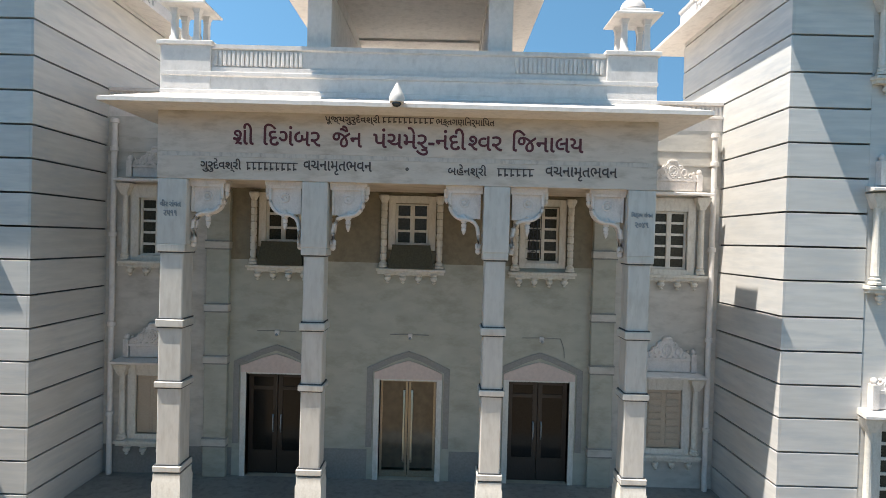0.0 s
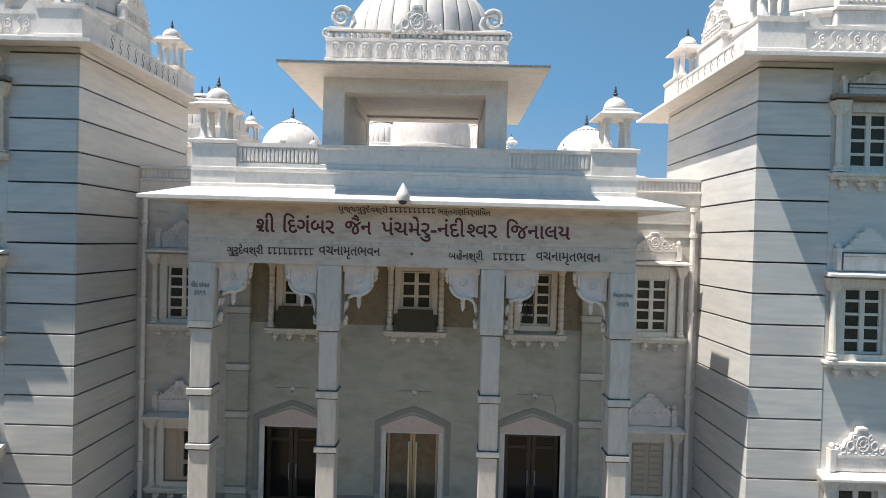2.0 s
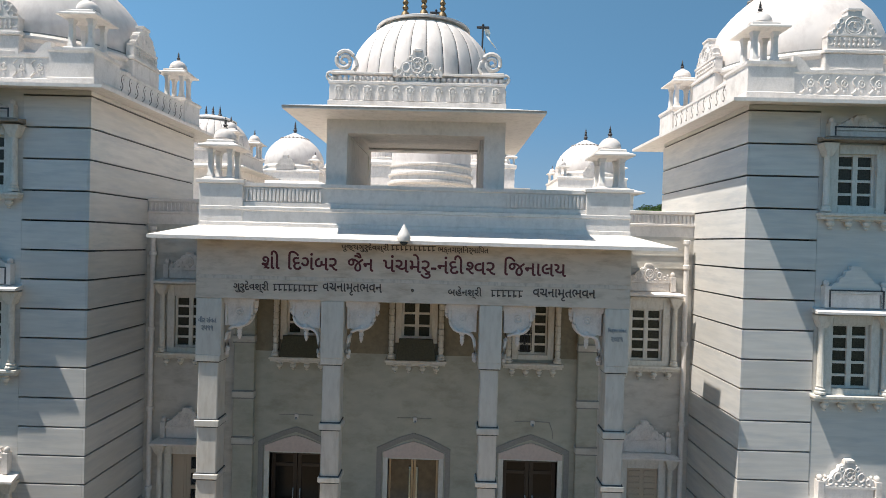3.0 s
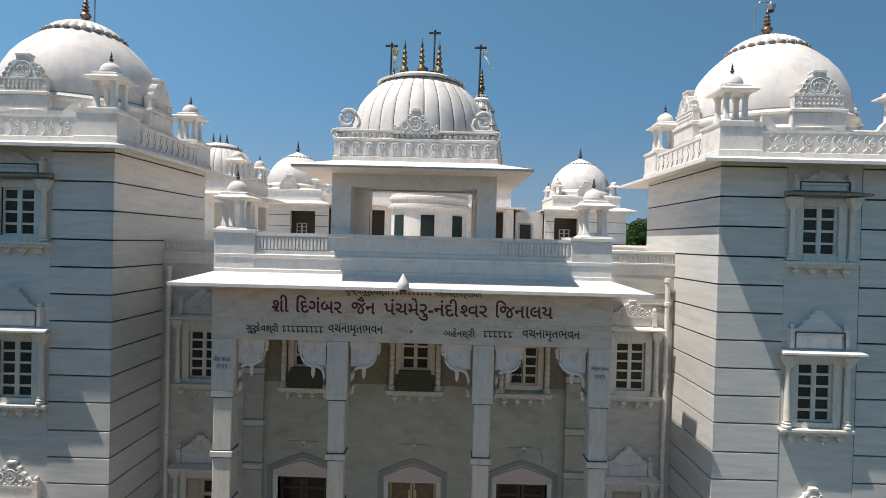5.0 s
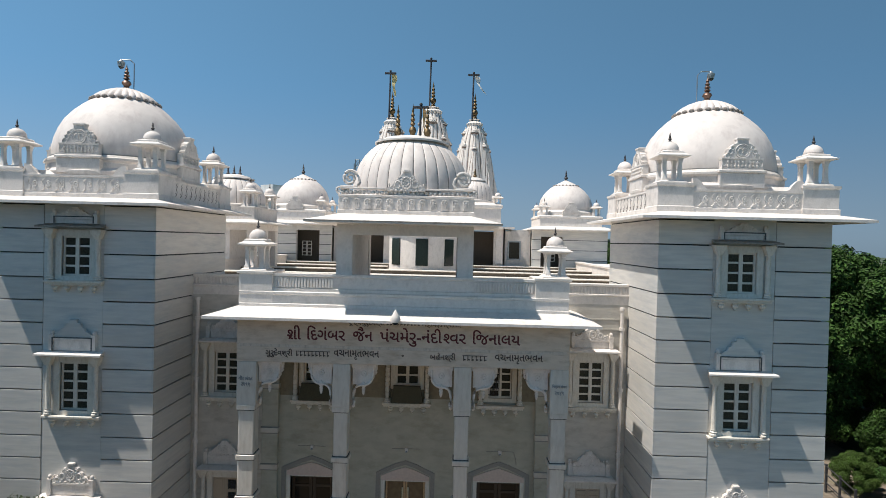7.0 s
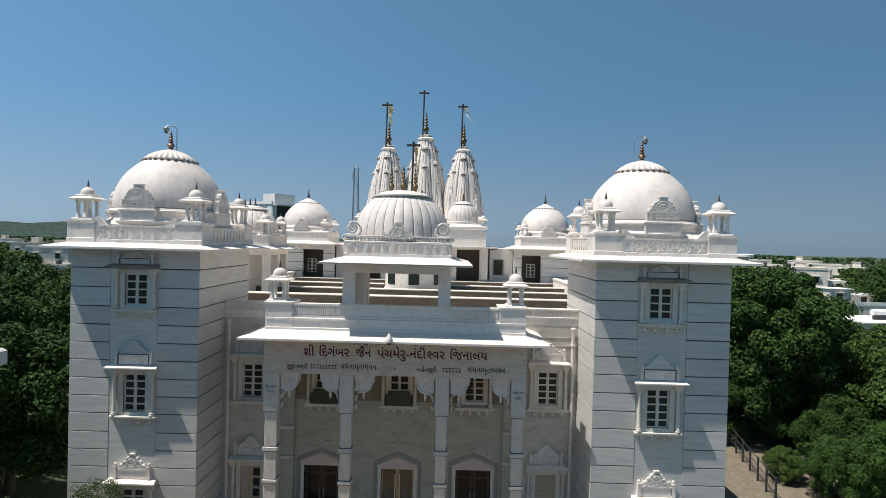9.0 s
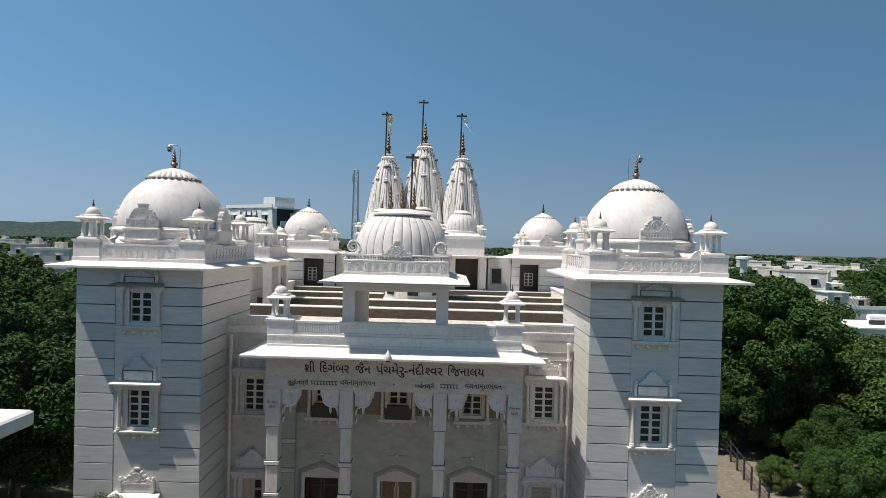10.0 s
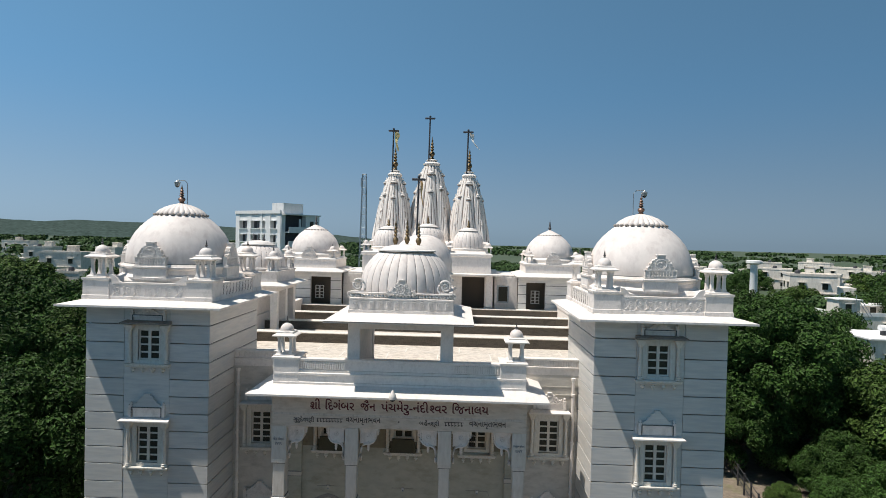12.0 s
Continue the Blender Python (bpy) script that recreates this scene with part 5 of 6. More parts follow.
for x in (-7.9, 7.75):
    sash = Geo().moved(arch_sash(0.62, 0.95, 2, 4), Matrix.Translation((x - 0.15, RY + 0.9, 8.62)))
    part("door_window", sash, M_CREAM, back)
part("roof", Geo().box(-5.1, 5.1, RY - 0.75, 27.5, 10.62, 10.72), M_WHITE, back)
for s in (-1, 1):
    part("roof_slab", Geo().box(s * 5.1, s * 11.2, RY + 1.2, 27.5, 10.50, 10.60), M_WHITE, back)
    part("return_wall", Geo().box(s * 4.5, s * 4.6, RY, RY + 1.1, 7.8, 10.62), M_WHITE, back)
part("window_frame", Geo().box(4.86, 5.69, RY + 0.765, RY + 0.80, 8.66, 9.89, 0.01), M_STEEL, back)
part("wall_window", Geo().box(4.95, 5.6, RY + 0.755, RY + 0.80, 8.75, 9.8, 0.01), M_GLASS, back, "dark window in a grey metal frame")
for s in (-1, 1):
    cx, cy = s * 8.75, 22.8
    p = thing("rear_pavilion_dome", (cx, cy, 10.7), "smooth white dome on a square kiosked base", "dome", "rear domes")
    part("eave", eave_slab(cx - 2.65, cx + 2.65, RY - 0.75, cy + 2.6, 0.6, 10.66, 10.86, 0.06), M_WHITE, p)
    part("base", Geo().square([(1.95, 1.95, 10.8), (1.95, 1.95, 11.4), (2.0, 2.0, 11.42), (2.0, 2.0, 11.5), (1.85, 1.85, 11.6)], cx, cy), M_WHITE, p)
    part("drum", Geo().lathe([(1.82, 11.55), (1.86, 11.8), (1.8, 11.86), (1.72, 11.95)], cx, cy, 56), M_WHITE, p)
    R = 1.75
    prof = [(R * 0.985, 11.95), (R, 12.15), (R * 0.985, 12.4), (R * 0.93, 12.7), (R * 0.83, 13.0), (R * 0.69, 13.28), (R * 0.52, 13.52), (R * 0.42, 13.62)]
    part("shell", Geo().lathe(prof, cx, cy, 72), M_DOME, p, smooth=60)
    cap = part("lotus_cap", Geo().lathe([(0.80, 13.56), (0.8, 13.62), (0.5, 13.78), (0.2, 13.92), (0.06, 14.0)], cx, cy, 64, 18, 0.06), M_DOME, p, smooth=60)
    lotus_ring(cap, cx, cy, 13.6, 0.82, 22, 0.06)
    part("finial", Geo().moved(kalash(0.75, 0.11), Matrix.Translation((cx, cy, 13.95))), M_IRON, p, "dark metal finial")
    part("crest", Geo().moved(crest(1.05, 0.8, 0.16, True), Matrix.Translation((cx, cy - 1.88, 11.55))), M_CARVE, p)
    for x in (-1.65, 1.65):
        for y in (-1.65, 1.65):
            copy_thing(kiosk, pose(cx + x, cy + y, 11.5) @ Matrix.Diagonal((0.8, 0.8, 0.8, 1)))["label"] = "small white domed kiosk at a rear dome corner"

CX, CY = -0.2, 14.9
c = thing("central_dome", (CX, CY, 7.8), "plain white dome on a round drum with dark windows", "dome")
part("drum", Geo().lathe([(1.9, 7.8), (1.9, 8.2), (1.82, 8.24), (1.82, 10.2)], CX, CY, 64), M_WHITE, c)
part("cornice", Geo().lathe([(1.82, 10.15), (1.98, 10.22), (1.98, 10.32), (1.88, 10.36), (1.88, 10.55), (1.97, 10.6), (1.97, 10.68), (1.86, 10.74), (1.86, 10.95), (1.92, 10.99), (1.92, 11.06), (1.8, 11.1)], CX, CY, 64), M_CARVE, c)
for a in (-138, -90, -42):
    x, y = CX + 1.82 * math.cos(radians(a)), CY + 1.82 * math.sin(radians(a))
    q = Geo().moved(Geo().box(-0.31, 0.31, -0.03, 0.06, 8.5, 9.85), Matrix.Translation((x, y, 0)) @ Matrix.Rotation(radians(a + 90), 4, "Z"))
    part("window", q, M_GREENGLASS, c, "dark green glazed drum window")
R = 1.84
part("shell", Geo().lathe([(R, 11.05), (R, 11.5), (R * 0.985, 11.9), (R * 0.92, 12.35), (R * 0.78, 12.78), (R * 0.58, 13.1), (R * 0.38, 13.3)], CX, CY, 72), M_DOME, c, smooth=60)
part("cap", Geo().lathe([(0.78, 13.16), (0.8, 13.24), (0.5, 13.36), (0.1, 13.46)], CX, CY, 48), M_WHITE, c)
AX = -0.35


def flag_pole(x, y, z0, z1, cloth, side, width=0.34):
    f = thing("flag_pole", (x, y, z0), "dark flag pole with crossbar" + (" and small cloth pennant" if cloth else " and no cloth on it"), "flag pole", "flag poles")
    part("pole", Geo().tube([(x, y, z0), (x + 0.05, y, z1)], 0.06, 8), M_IRON, f)
    part("crossbar", Geo().box(x - 0.36, x + 0.46, y - 0.06, y + 0.06, z1 - 0.16, z1 - 0.02, 0.02), M_IRON, f)
    part("knob", Geo().blob(x + 0.05, y, z1 + 0.06, 0.09, 0.09, 0.09), M_IRON, f)
    if cloth is None:
        return
    rows = []
    for i in range(10):
        u = i / 9
        px, pz = x + 0.14 + side * 0.8 * u * u, z1 - 0.12 - (1.5 if side < 0.5 else 1.3) * u
        w = width * (1 - 0.65 * u) * (1 + 0.25 * math.sin(u * 9))
        dy = 0.10 * math.sin(u * 8)
        rows.append([(px, y + dy - 0.006, pz), (px, y + dy + 0.006, pz), (px + w, y + dy + 0.046, pz - 0.1), (px + w, y + dy + 0.034, pz - 0.1)])
    part("pennant", Geo().rings(rows), cloth, f, "small hanging cloth pennant")


def spire(cx, cy, z0, z1, r, label):
    """A curved shikhara tower: ribbed body with clustered turrets, ring cap and gilded finial."""
    t = thing("temple_spire", (cx, cy, 10.7), label, "spire", "temple spires")
    H = z1 - z0
    def body(x, y, rr, za, zb, lobes=16, n=96, thin=0.64, bend=2.2):
        prof = []
        for i in range(13):
            u = i / 12
            prof.append((rr * (1 - thin * u ** bend), za + (zb - za) * u))
        return Geo().lathe(prof, x, y, n, lobes, 0.085)
    part("plinth", Geo().square([(r * 1.12, r * 1.12, 10.7), (r * 1.12, r * 1.12, z0 - 0.5), (r * 1.22, r * 1.22, z0 - 0.4), (r * 1.22, r * 1.22, z0 - 0.15), (r * 1.05, r * 1.05, z0)], cx, cy), M_WHITE, t)
    def seams(owner, x, y, rr, za, zb, lobes, thin=0.64, bend=2.2):
        rows = []
        for u in [i / 8 for i in range(9)]:
            rad, half, z = rr * (1 - thin * u ** bend), 0.030 * (1 - 0.5 * u), za + (zb - za) * u
            rows.append([(rad * 0.82, -half, z), (rad * 0.955, -half, z), (rad * 0.955, half, z), (rad * 0.82, half, z)])
        q = Geo().rings(rows)
        me = q.mesh("seam_line", M_SEAM, 0)
        for i in range(lobes):
            part("seam_line", me, M_SEAM, owner, at=(x, y, 0)).rotation_euler = (0, 0, 2 * math.pi * i / lobes)
    core = part("body", body(cx, cy, r, z0, z1 - 0.5), M_SPIRE, t, smooth=30)
    seams(core, cx, cy, r, z0, z1 - 0.5, 16)
    for k in range(8):
        a = math.pi / 4 * k
        for rad, sc, top in (((0.46, 0.60, 0.80), (0.74, 0.44, 0.58), (1.0, 0.27, 0.28)) if k % 2 == 0 else ((0.70, 0.42, 0.62), (0.88, 0.30, 0.40), (1.06, 0.2, 0.22))):
            x, y = cx + r * rad * math.cos(a), cy + r * rad * math.sin(a)
            zt = z0 + H * top
            tur = body(x, y, r * sc, z0 - 0.1, zt, 10, 40, 0.80, 1.75)
            tur.lathe([(r * sc * 0.24, zt - 0.03), (r * sc * 0.34, zt + 0.03), (r * sc * 0.34, zt + 0.09), (r * sc * 0.18, zt + 0.14), (r * sc * 0.22, zt + 0.20), (r * sc * 0.08, zt + 0.28), (0.02, zt + 0.50)], x, y, 12)
            tu = part("turret", tur, M_SPIRE, t, smooth=30)
            if rad < 0.9 and math.sin(a) < 0.3:
                seams(tu, x, y, r * sc, z0 - 0.1, zt, 10, 0.80, 1.75)
                part("cap_line", Geo().lathe([(r * sc * 0.25, zt - 0.08), (r * sc * 0.32, zt - 0.07), (r * sc * 0.32, zt - 0.02), (r * sc * 0.25, zt - 0.01)], x, y, 20), M_SEAM, tu)
    part("ring_cap", Geo().lathe([(r * 0.36, z1 - 0.58), (r * 0.42, z1 - 0.50), (r * 0.43, z1 - 0.38), (r * 0.33, z1 - 0.26), (r * 0.2, z1 - 0.2), (r * 0.3, z1 - 0.1), (r * 0.12, z1)], cx, cy, 48, 16, 0.1), M_SPIRE, t, smooth=40)
    part("finial", Geo().moved(kalash(1.9, 0.20), Matrix.Translation((cx, cy, z1 - 0.03))), M_BRASS, t, "tall gilded tiered finial")


M_SPIRE = mat("carved_spire_stone", (0.75, 0.70, 0.65), 0.75, var=0.08, scale=6, stretch=(1, 1, 3), stain=(0.45, 0.40, 0.37), stain_amt=0.5, stain_scale=2.0, stain_stretch=(1, 1, 2), bump=0.3, bump_scale=20)
SY = 26.0
spire(AX - 2.9, SY, 13.0, 18.6, 1.40, "curved white side spire with clustered turrets and gilded finial")
spire(AX + 3.05, SY, 13.0, 18.6, 1.40, "curved white side spire with clustered turrets and gilded finial")
spire(AX, SY + 0.8, 13.0, 19.6, 1.65, "tall curved white central spire with clustered turrets")
flag_pole(AX - 3.1, SY - 0.3, 18.3, 21.75, M_CLOTH_Y, 0.25)
flag_pole(AX + 2.85, SY - 0.3, 18.3, 21.75, M_CLOTH_W, 1)
flag_pole(AX - 0.25, SY + 0.5, 19.3, 22.95, None, 0)
flag_pole(CX - 0.35, CY - 0.4, 13.2, 16.8, M_CLOTH_O, 0.2, 0.15)
for x in (AX - 2.9, AX + 3.05):
    d = thing("ribbed_dome", (x, 22.6, 10.7), "small ribbed white dome before a temple spire", "dome", "ribbed domes")
    part("base", Geo().square([(1.65, 1.65, 10.7), (1.65, 1.65, 11.9), (1.75, 1.75, 11.95), (1.75, 1.75, 12.1), (1.3, 1.3, 12.3)], x, 22.6), M_WHITE, d)
    part("drum", Geo().lathe([(1.22, 12.25), (1.25, 12.45), (1.12, 12.5)], x, 22.6, 40), M_WHITE, d)
    z = fluted_dome(d, x, 22.6, 12.5, 1.15, 1.25, 22)
    part("finial", Geo().moved(kalash(0.7, 0.12), Matrix.Translation((x, 22.6, z - 0.05))), M_BRASS, d, "gilded finial")
    for dx in (-1.45, 1.45):
        copy_thing(kiosk, pose(x + dx, 21.3, 12.0) @ Matrix.Diagonal((0.8, 0.8, 0.8, 1)))["label"] = "small white domed kiosk beside a ribbed dome"
d = thing("ribbed_dome", (AX, 23.4, 10.7), "ribbed white dome before the central spire", "dome", "ribbed domes")
part("base", Geo().square([(1.5, 1.2, 10.7), (1.5, 1.2, 12.6)], AX, 23.4), M_WHITE, d)
z = fluted_dome(d, AX, 23.4, 12.6, 1.3, 1.4, 24)
part("finial", Geo().moved(kalash(0.7, 0.12), Matrix.Translation((AX, 23.4, z - 0.05))), M_BRASS, d, "gilded finial")

# ---------------------------------------------------------------- writing on the beam
def text_span(txt):
    """The foot and head of a line of text at size 1."""
    cu = bpy.data.curves.new("span", "FONT")
    cu.body = txt
    tmp = new("span", cu)
    bpy.context.view_layer.update()
    ys = [c[1] for c in tmp.bound_box]
    bpy.data.objects.remove(tmp)
    return min(ys), max(ys)


def lettering(txt, x0, x1, z, y, material, height=None, bold=0.0, line=None, keep=1.0):
    """Raised painted letters from x0 to x1. line: the text whose height sets the scale and foot; keep: the share of the width that is kept."""
    cu = bpy.data.curves.new("lettering", "FONT")
    cu.body = txt
    cu.size = 1.0
    cu.extrude = 0.006
    tmp = new("lettering", cu)
    bpy.context.view_layer.update()
    dg = bpy.context.evaluated_depsgraph_get()
    me = bpy.data.meshes.new_from_object(tmp.evaluated_get(dg))
    bpy.data.objects.remove(tmp)
    if not len(me.vertices):
        return None
    co = np.zeros(len(me.vertices) * 3)
    me.vertices.foreach_get("co", co)
    co = co.reshape(-1, 3)
    lo, hi = co.min(0), co.max(0)
    if keep < 1.0:
        bmx = bmesh.new()
        bmx.from_mesh(me)
        bmesh.ops.bisect_plane(bmx, geom=bmx.verts[:] + bmx.edges[:] + bmx.faces[:], plane_co=(lo[0] + keep * (hi[0] - lo[0]), 0, 0), plane_no=(1, 0, 0), clear_outer=True)
        bmx.to_mesh(me)
        bmx.free()
        co = np.zeros(len(me.vertices) * 3)
        me.vertices.foreach_get("co", co)
        co = co.reshape(-1, 3)
        hi = co.max(0)
    sx = (x1 - x0) / (hi[0] - lo[0])
    sz = (height / (hi[1] - lo[1])) if height else sx
    if line:
        foot, head = text_span(line)
        sz, lo = height / (head - foot), np.array((lo[0], foot, lo[2]))
    out = np.stack([x0 + (co[:, 0] - lo[0]) * sx, y + co[:, 2], z + (co[:, 1] - lo[1]) * sz], 1)
    me.vertices.foreach_set("co", (out - np.array(root_of(portico).location)).ravel())
    me.update()
    me.materials.clear()
    me.materials.append(material)
    words = len(txt.split())
    if words > 1:
        # one part a word, cut at the widest gaps
        bmx = bmesh.new()
        bmx.from_mesh(me)
        left, runs = set(bmx.verts), []
        while left:
            stack, comp = [left.pop()], []
            while stack:
                v = stack.pop()
                comp.append(v)
                for e in v.link_edges:
                    o = e.other_vert(v)
                    if o in left:
                        left.discard(o)
                        stack.append(o)
            xs = [v.co.x for v in comp]
            runs.append((min(xs), max(xs)))
        bmx.free()
        runs.sort()
        gaps, far = [], runs[0][1]
        for a, b in runs[1:]:
            if a > far:
                gaps.append((a - far, (a + far) / 2))
            far = max(far, b)
        cuts = [-1e9] + sorted(m for _, m in sorted(gaps, reverse=True)[:words - 1]) + [1e9]
        for a, b in zip(cuts[:-1], cuts[1:]):
            piece = me.copy()
            bmx = bmesh.new()
            bmx.from_mesh(piece)
            bmesh.ops.delete(bmx, geom=[v for v in bmx.verts if not a < v.co.x < b], context="VERTS")
            bmx.to_mesh(piece)
            bmx.free()
            if len(piece.vertices):
                place(piece, bold)
        return
    place(me, bold)


def place(me, bold):
    if bold:
        n = len(me.vertices)
        bmx = bmesh.new()
        for k, (dx, dz) in enumerate(((-bold, 0), (bold, 0), (0, bold), (0, -bold))):
            bmx.from_mesh(me)
            bmx.verts.ensure_lookup_table()
            for v in bmx.verts[k * n:]:
                v.co += Vector((dx, -0.0006 * k, dz))
        bmx.to_mesh(me)
        bmx.free()
    ob = new("lettering", me)
    ob.parent = beam


def bars(x0, x1, z, h, y, material, n):
    """Plain strokes in place of a name."""
    part("plain_bar", Geo().box(x0, x1, y - 0.006, y, z + h * 0.82, z + h * 0.94), material, beam, "dark bar in place of a name", 0)
    st = (x1 - x0) / n
    for i in range(n):
        a = x0 + st * i
        part("plain_bar", Geo().prism([(a + st * 0.2, z), (a + st * 0.42, z), (a + st * 0.42, z + h * 0.1), (a + st * 0.8, z + h * 0.1), (a + st * 0.8, z + h * 0.3), (a + st * 0.42, z + h * 0.3), (a + st * 0.42, z + h * 0.82), (a + st * 0.2, z + h * 0.82)], y - 0.006, y), material, beam, "", 0)


# the marks that stand before their letter are written first, as they are seen
TITLE = "શી  િદગંબર  જૈન  પંચમેરુ-નંદી વર  િજનાલય"
for a, b, txt, keep in ((-3.17, -2.80, "શી", 1.0), (-2.61, -1.58, "િદગંબર", 1.0), (-1.35, -0.82, "જૈન", 1.0), (-0.61, 1.08, "પંચમેરુ-નંદી", 1.0), (1.13, 1.29, "શ", 0.70), (1.31, 1.74, "વર", 1.0), (1.94, 3.22, "િજનાલય", 1.0)):
    lettering(txt, a, b, 6.85, -0.004, M_RED, 0.50, 0.0055, TITLE, keep)
part("letter_stroke", Geo().prism([(-3.14, 6.97), (-3.10, 6.97), (-3.02, 7.07), (-3.05, 7.09)], -0.01, 0.0), M_RED, beam)
for a, b, txt in ((-3.76, -3.02, "ગુરુદેવશ્રી"), (-1.87, -0.63, "વચનામૃતભવન"), (0.77, 1.47, "બહેનશ્રી"), (2.55, 3.85, "વચનામૃતભવન")):
    lettering(txt, a, b, 6.45, -0.004, M_INK, 0.25, 0.003)
lettering("પૂજ્યગુરુદેવશ્રી", -1.5, -0.5, 7.37, -0.004, M_INK, 0.19, 0.0025)
lettering("ભક્તગણિનર્માિપત", 0.53, 1.59, 7.37, -0.004, M_INK, 0.19, 0.0025)
bars(-2.93, -1.98, 6.50, 0.16, -0.002, M_INK, 9)
bars(1.66, 2.34, 6.50, 0.16, -0.002, M_INK, 6)
bars(-0.46, 0.49, 7.42, 0.12, -0.002, M_INK, 10)
part("dot", Geo().ring(0.02, -0.002, 6.59, 0.02, 0.012, 10, 5), M_INK, beam)
for x, a, b in ((-4.30, "વીર સંવત", "૨૫૧૧"), (4.33, "િવક્રમ સંવત", "૨૦૪૧")):
    lettering(a, x - 0.19, x + 0.19, 5.80, -0.004, M_GREYINK, 0.12, 0.004)
    lettering(b, x - 0.12, x + 0.12, 5.63, -0.004, M_GREYINK, 0.10, 0.004)

# ---------------------------------------------------------------- neighbouring roof in front
nb = thing("roadside_house", (-5.5, -18.5, GROUND), "house with an overhanging white roof slab and unseen ochre walls added to block sky light", "house")
# walls and slab run on unseen to the left, added to cut low sky light
part("wall", Geo().box(-24.0, -2.7, -23.0, -15.5, GROUND, 9.85), M_OCHRE, nb, "dull ochre wall, unseen, widened to block low sky light")
part("roof", Geo().box(-24.5, -2.1, -23.5, -14.9, 9.85, 10.0, 0.02), M_WHITE, nb)

# ---------------------------------------------------------------- trees
def crown_mesh(name, seed, material, n=40000, rx=3.5, rz=3.2, leaf=0.95):
    """A crown of rounded leaf clumps with dark gaps between them; the leaves lie over each clump's outside."""
    rnd = random.Random(seed)
    clumps = []
    for i in range(118):
        a, u = rnd.uniform(0, 2 * math.pi), rnd.uniform(-0.55, 1)
        rr = math.sqrt(max(0.04, 1 - u * u)) * rnd.uniform(0.50, 1.08)
        c = Vector((rx * rr * math.cos(a), rx * rr * math.sin(a), rz * u * rnd.uniform(0.7, 1.02)))
        clumps.append((c, rnd.uniform(0.34, 0.86)))
    weights = list(np.cumsum([r * r for _, r in clumps]))
    v, f = [], []
    for c, r in rnd.choices(clumps, cum_weights=weights, k=n):
        d = Vector((rnd.gauss(0, 1), rnd.gauss(0, 1), rnd.gauss(0.35, 1))).normalized()
        bumpy = 1.0 + 0.22 * noise.noise((c + d * r) * 2.6)
        p = c + d * r * bumpy * (1.05 - 0.30 * rnd.random() ** 2.0)
        nrm = (d + Vector((rnd.gauss(0, 0.30), rnd.gauss(0, 0.30), rnd.gauss(0.25, 0.30)))).normalized()
        u = nrm.orthogonal().normalized()
        u.rotate(Matrix.Rotation(rnd.uniform(0, 6.28), 3, nrm))
        w = nrm.cross(u)
        l, b = leaf * rnd.uniform(0.07, 0.15), leaf * rnd.uniform(0.038, 0.07)
        k = len(v)
        v += [p - u * l, p + w * b + nrm * 0.03, p + u * l, p - w * b + nrm * 0.03]
        f.append((k, k + 1, k + 2, k + 3))
    me = bpy.data.meshes.new(name)
    me.from_pydata([tuple(p) for p in v], [], f)
    me.materials.append(material)
    return me


def trunk_geo(seed, h):
    rnd = random.Random(seed)
    g = Geo()
    g.tube([(0, 0, 0), (0.1, 0.05, h * 0.4), (0.0, 0.15, h * 0.8)], 0.26, 10, 0.14)
    for i in range(6):
        a = i * 1.05 + rnd.uniform(-0.3, 0.3)
        r = rnd.uniform(1.4, 2.4)
        g.tube([(0.05, 0.05, h * rnd.uniform(0.45, 0.75)), (r * 0.5 * math.cos(a), r * 0.5 * math.sin(a), h * 0.9), (r * math.cos(a), r * math.sin(a), h + rnd.uniform(0.2, 1.4))], 0.11, 6, 0.03)
    return g


CROWNS = [crown_mesh("crown", 11, M_LEAF), crown_mesh("crown", 12, M_LEAF), crown_mesh("crown", 13, M_LEAF2)]
FAR_CROWNS = [crown_mesh("crown", 14 + k, m, 9000, leaf=1.5) for k, m in enumerate((M_LEAF, M_LEAF, M_LEAF2))]
TRUNK = trunk_geo(5, 4.2).mesh("trunk", M_BARK, 40)


def tree(x, y, top, spread, k, turn, far=False):
    """A broad leafy tree whose crown top is at the height top."""
    t = thing("tree", (x, y, GROUND), "broad leafy green tree on the plain behind the temple" if far else "broad leafy green tree beside the temple", "tree", "trees of the plain" if far else "temple trees")
    sc = spread / 3.8
    a = new("trunk", TRUNK)
    a.parent = t
    a.scale = (min(1, sc), min(1, sc), max(0.2, (top - 4.5 * sc - GROUND) / 4.2))
    b = new("crown", (FAR_CROWNS if far else CROWNS)[k])
    b.parent = t
    b.location = (0, 0, top - GROUND - 3.9 * sc)
    b.scale = (sc, sc, sc)
    b.rotation_euler = (0, 0, turn)


rt = random.Random(4)
RIGHT = ((20.6, 7.6, 2.5, 1.7), (20.2, 15.6, 5.2, 3.2), (24.2, 17.5, 5.6, 3.6), (22.4, 11.2, 3.4, 2.4), (19.4, 9.6, 1.0, 1.0), (21.0, 19.5, 6.0, 3.6), (22.8, 6.4, 3.6, 2.3), (21.7, 15.0, 9.9, 4.4), (26.2, 11.0, 7.0, 4.2), (23.5, 25.0, 10.0, 5.0), (30.5, 19.0, 4.7, 3.8), (24.8, 5.2, 4.6, 3.2), (32.0, 8.5, 5.6, 4.2), (29.0, 31.0, 9.2, 5.2), (37.0, 26.0, 3.8, 4.0), (39.0, 14.0, 7.4, 5.0), (19.5, 34.0, 9.0, 4.8), (14.8, 31.0, 11.0, 3.6))
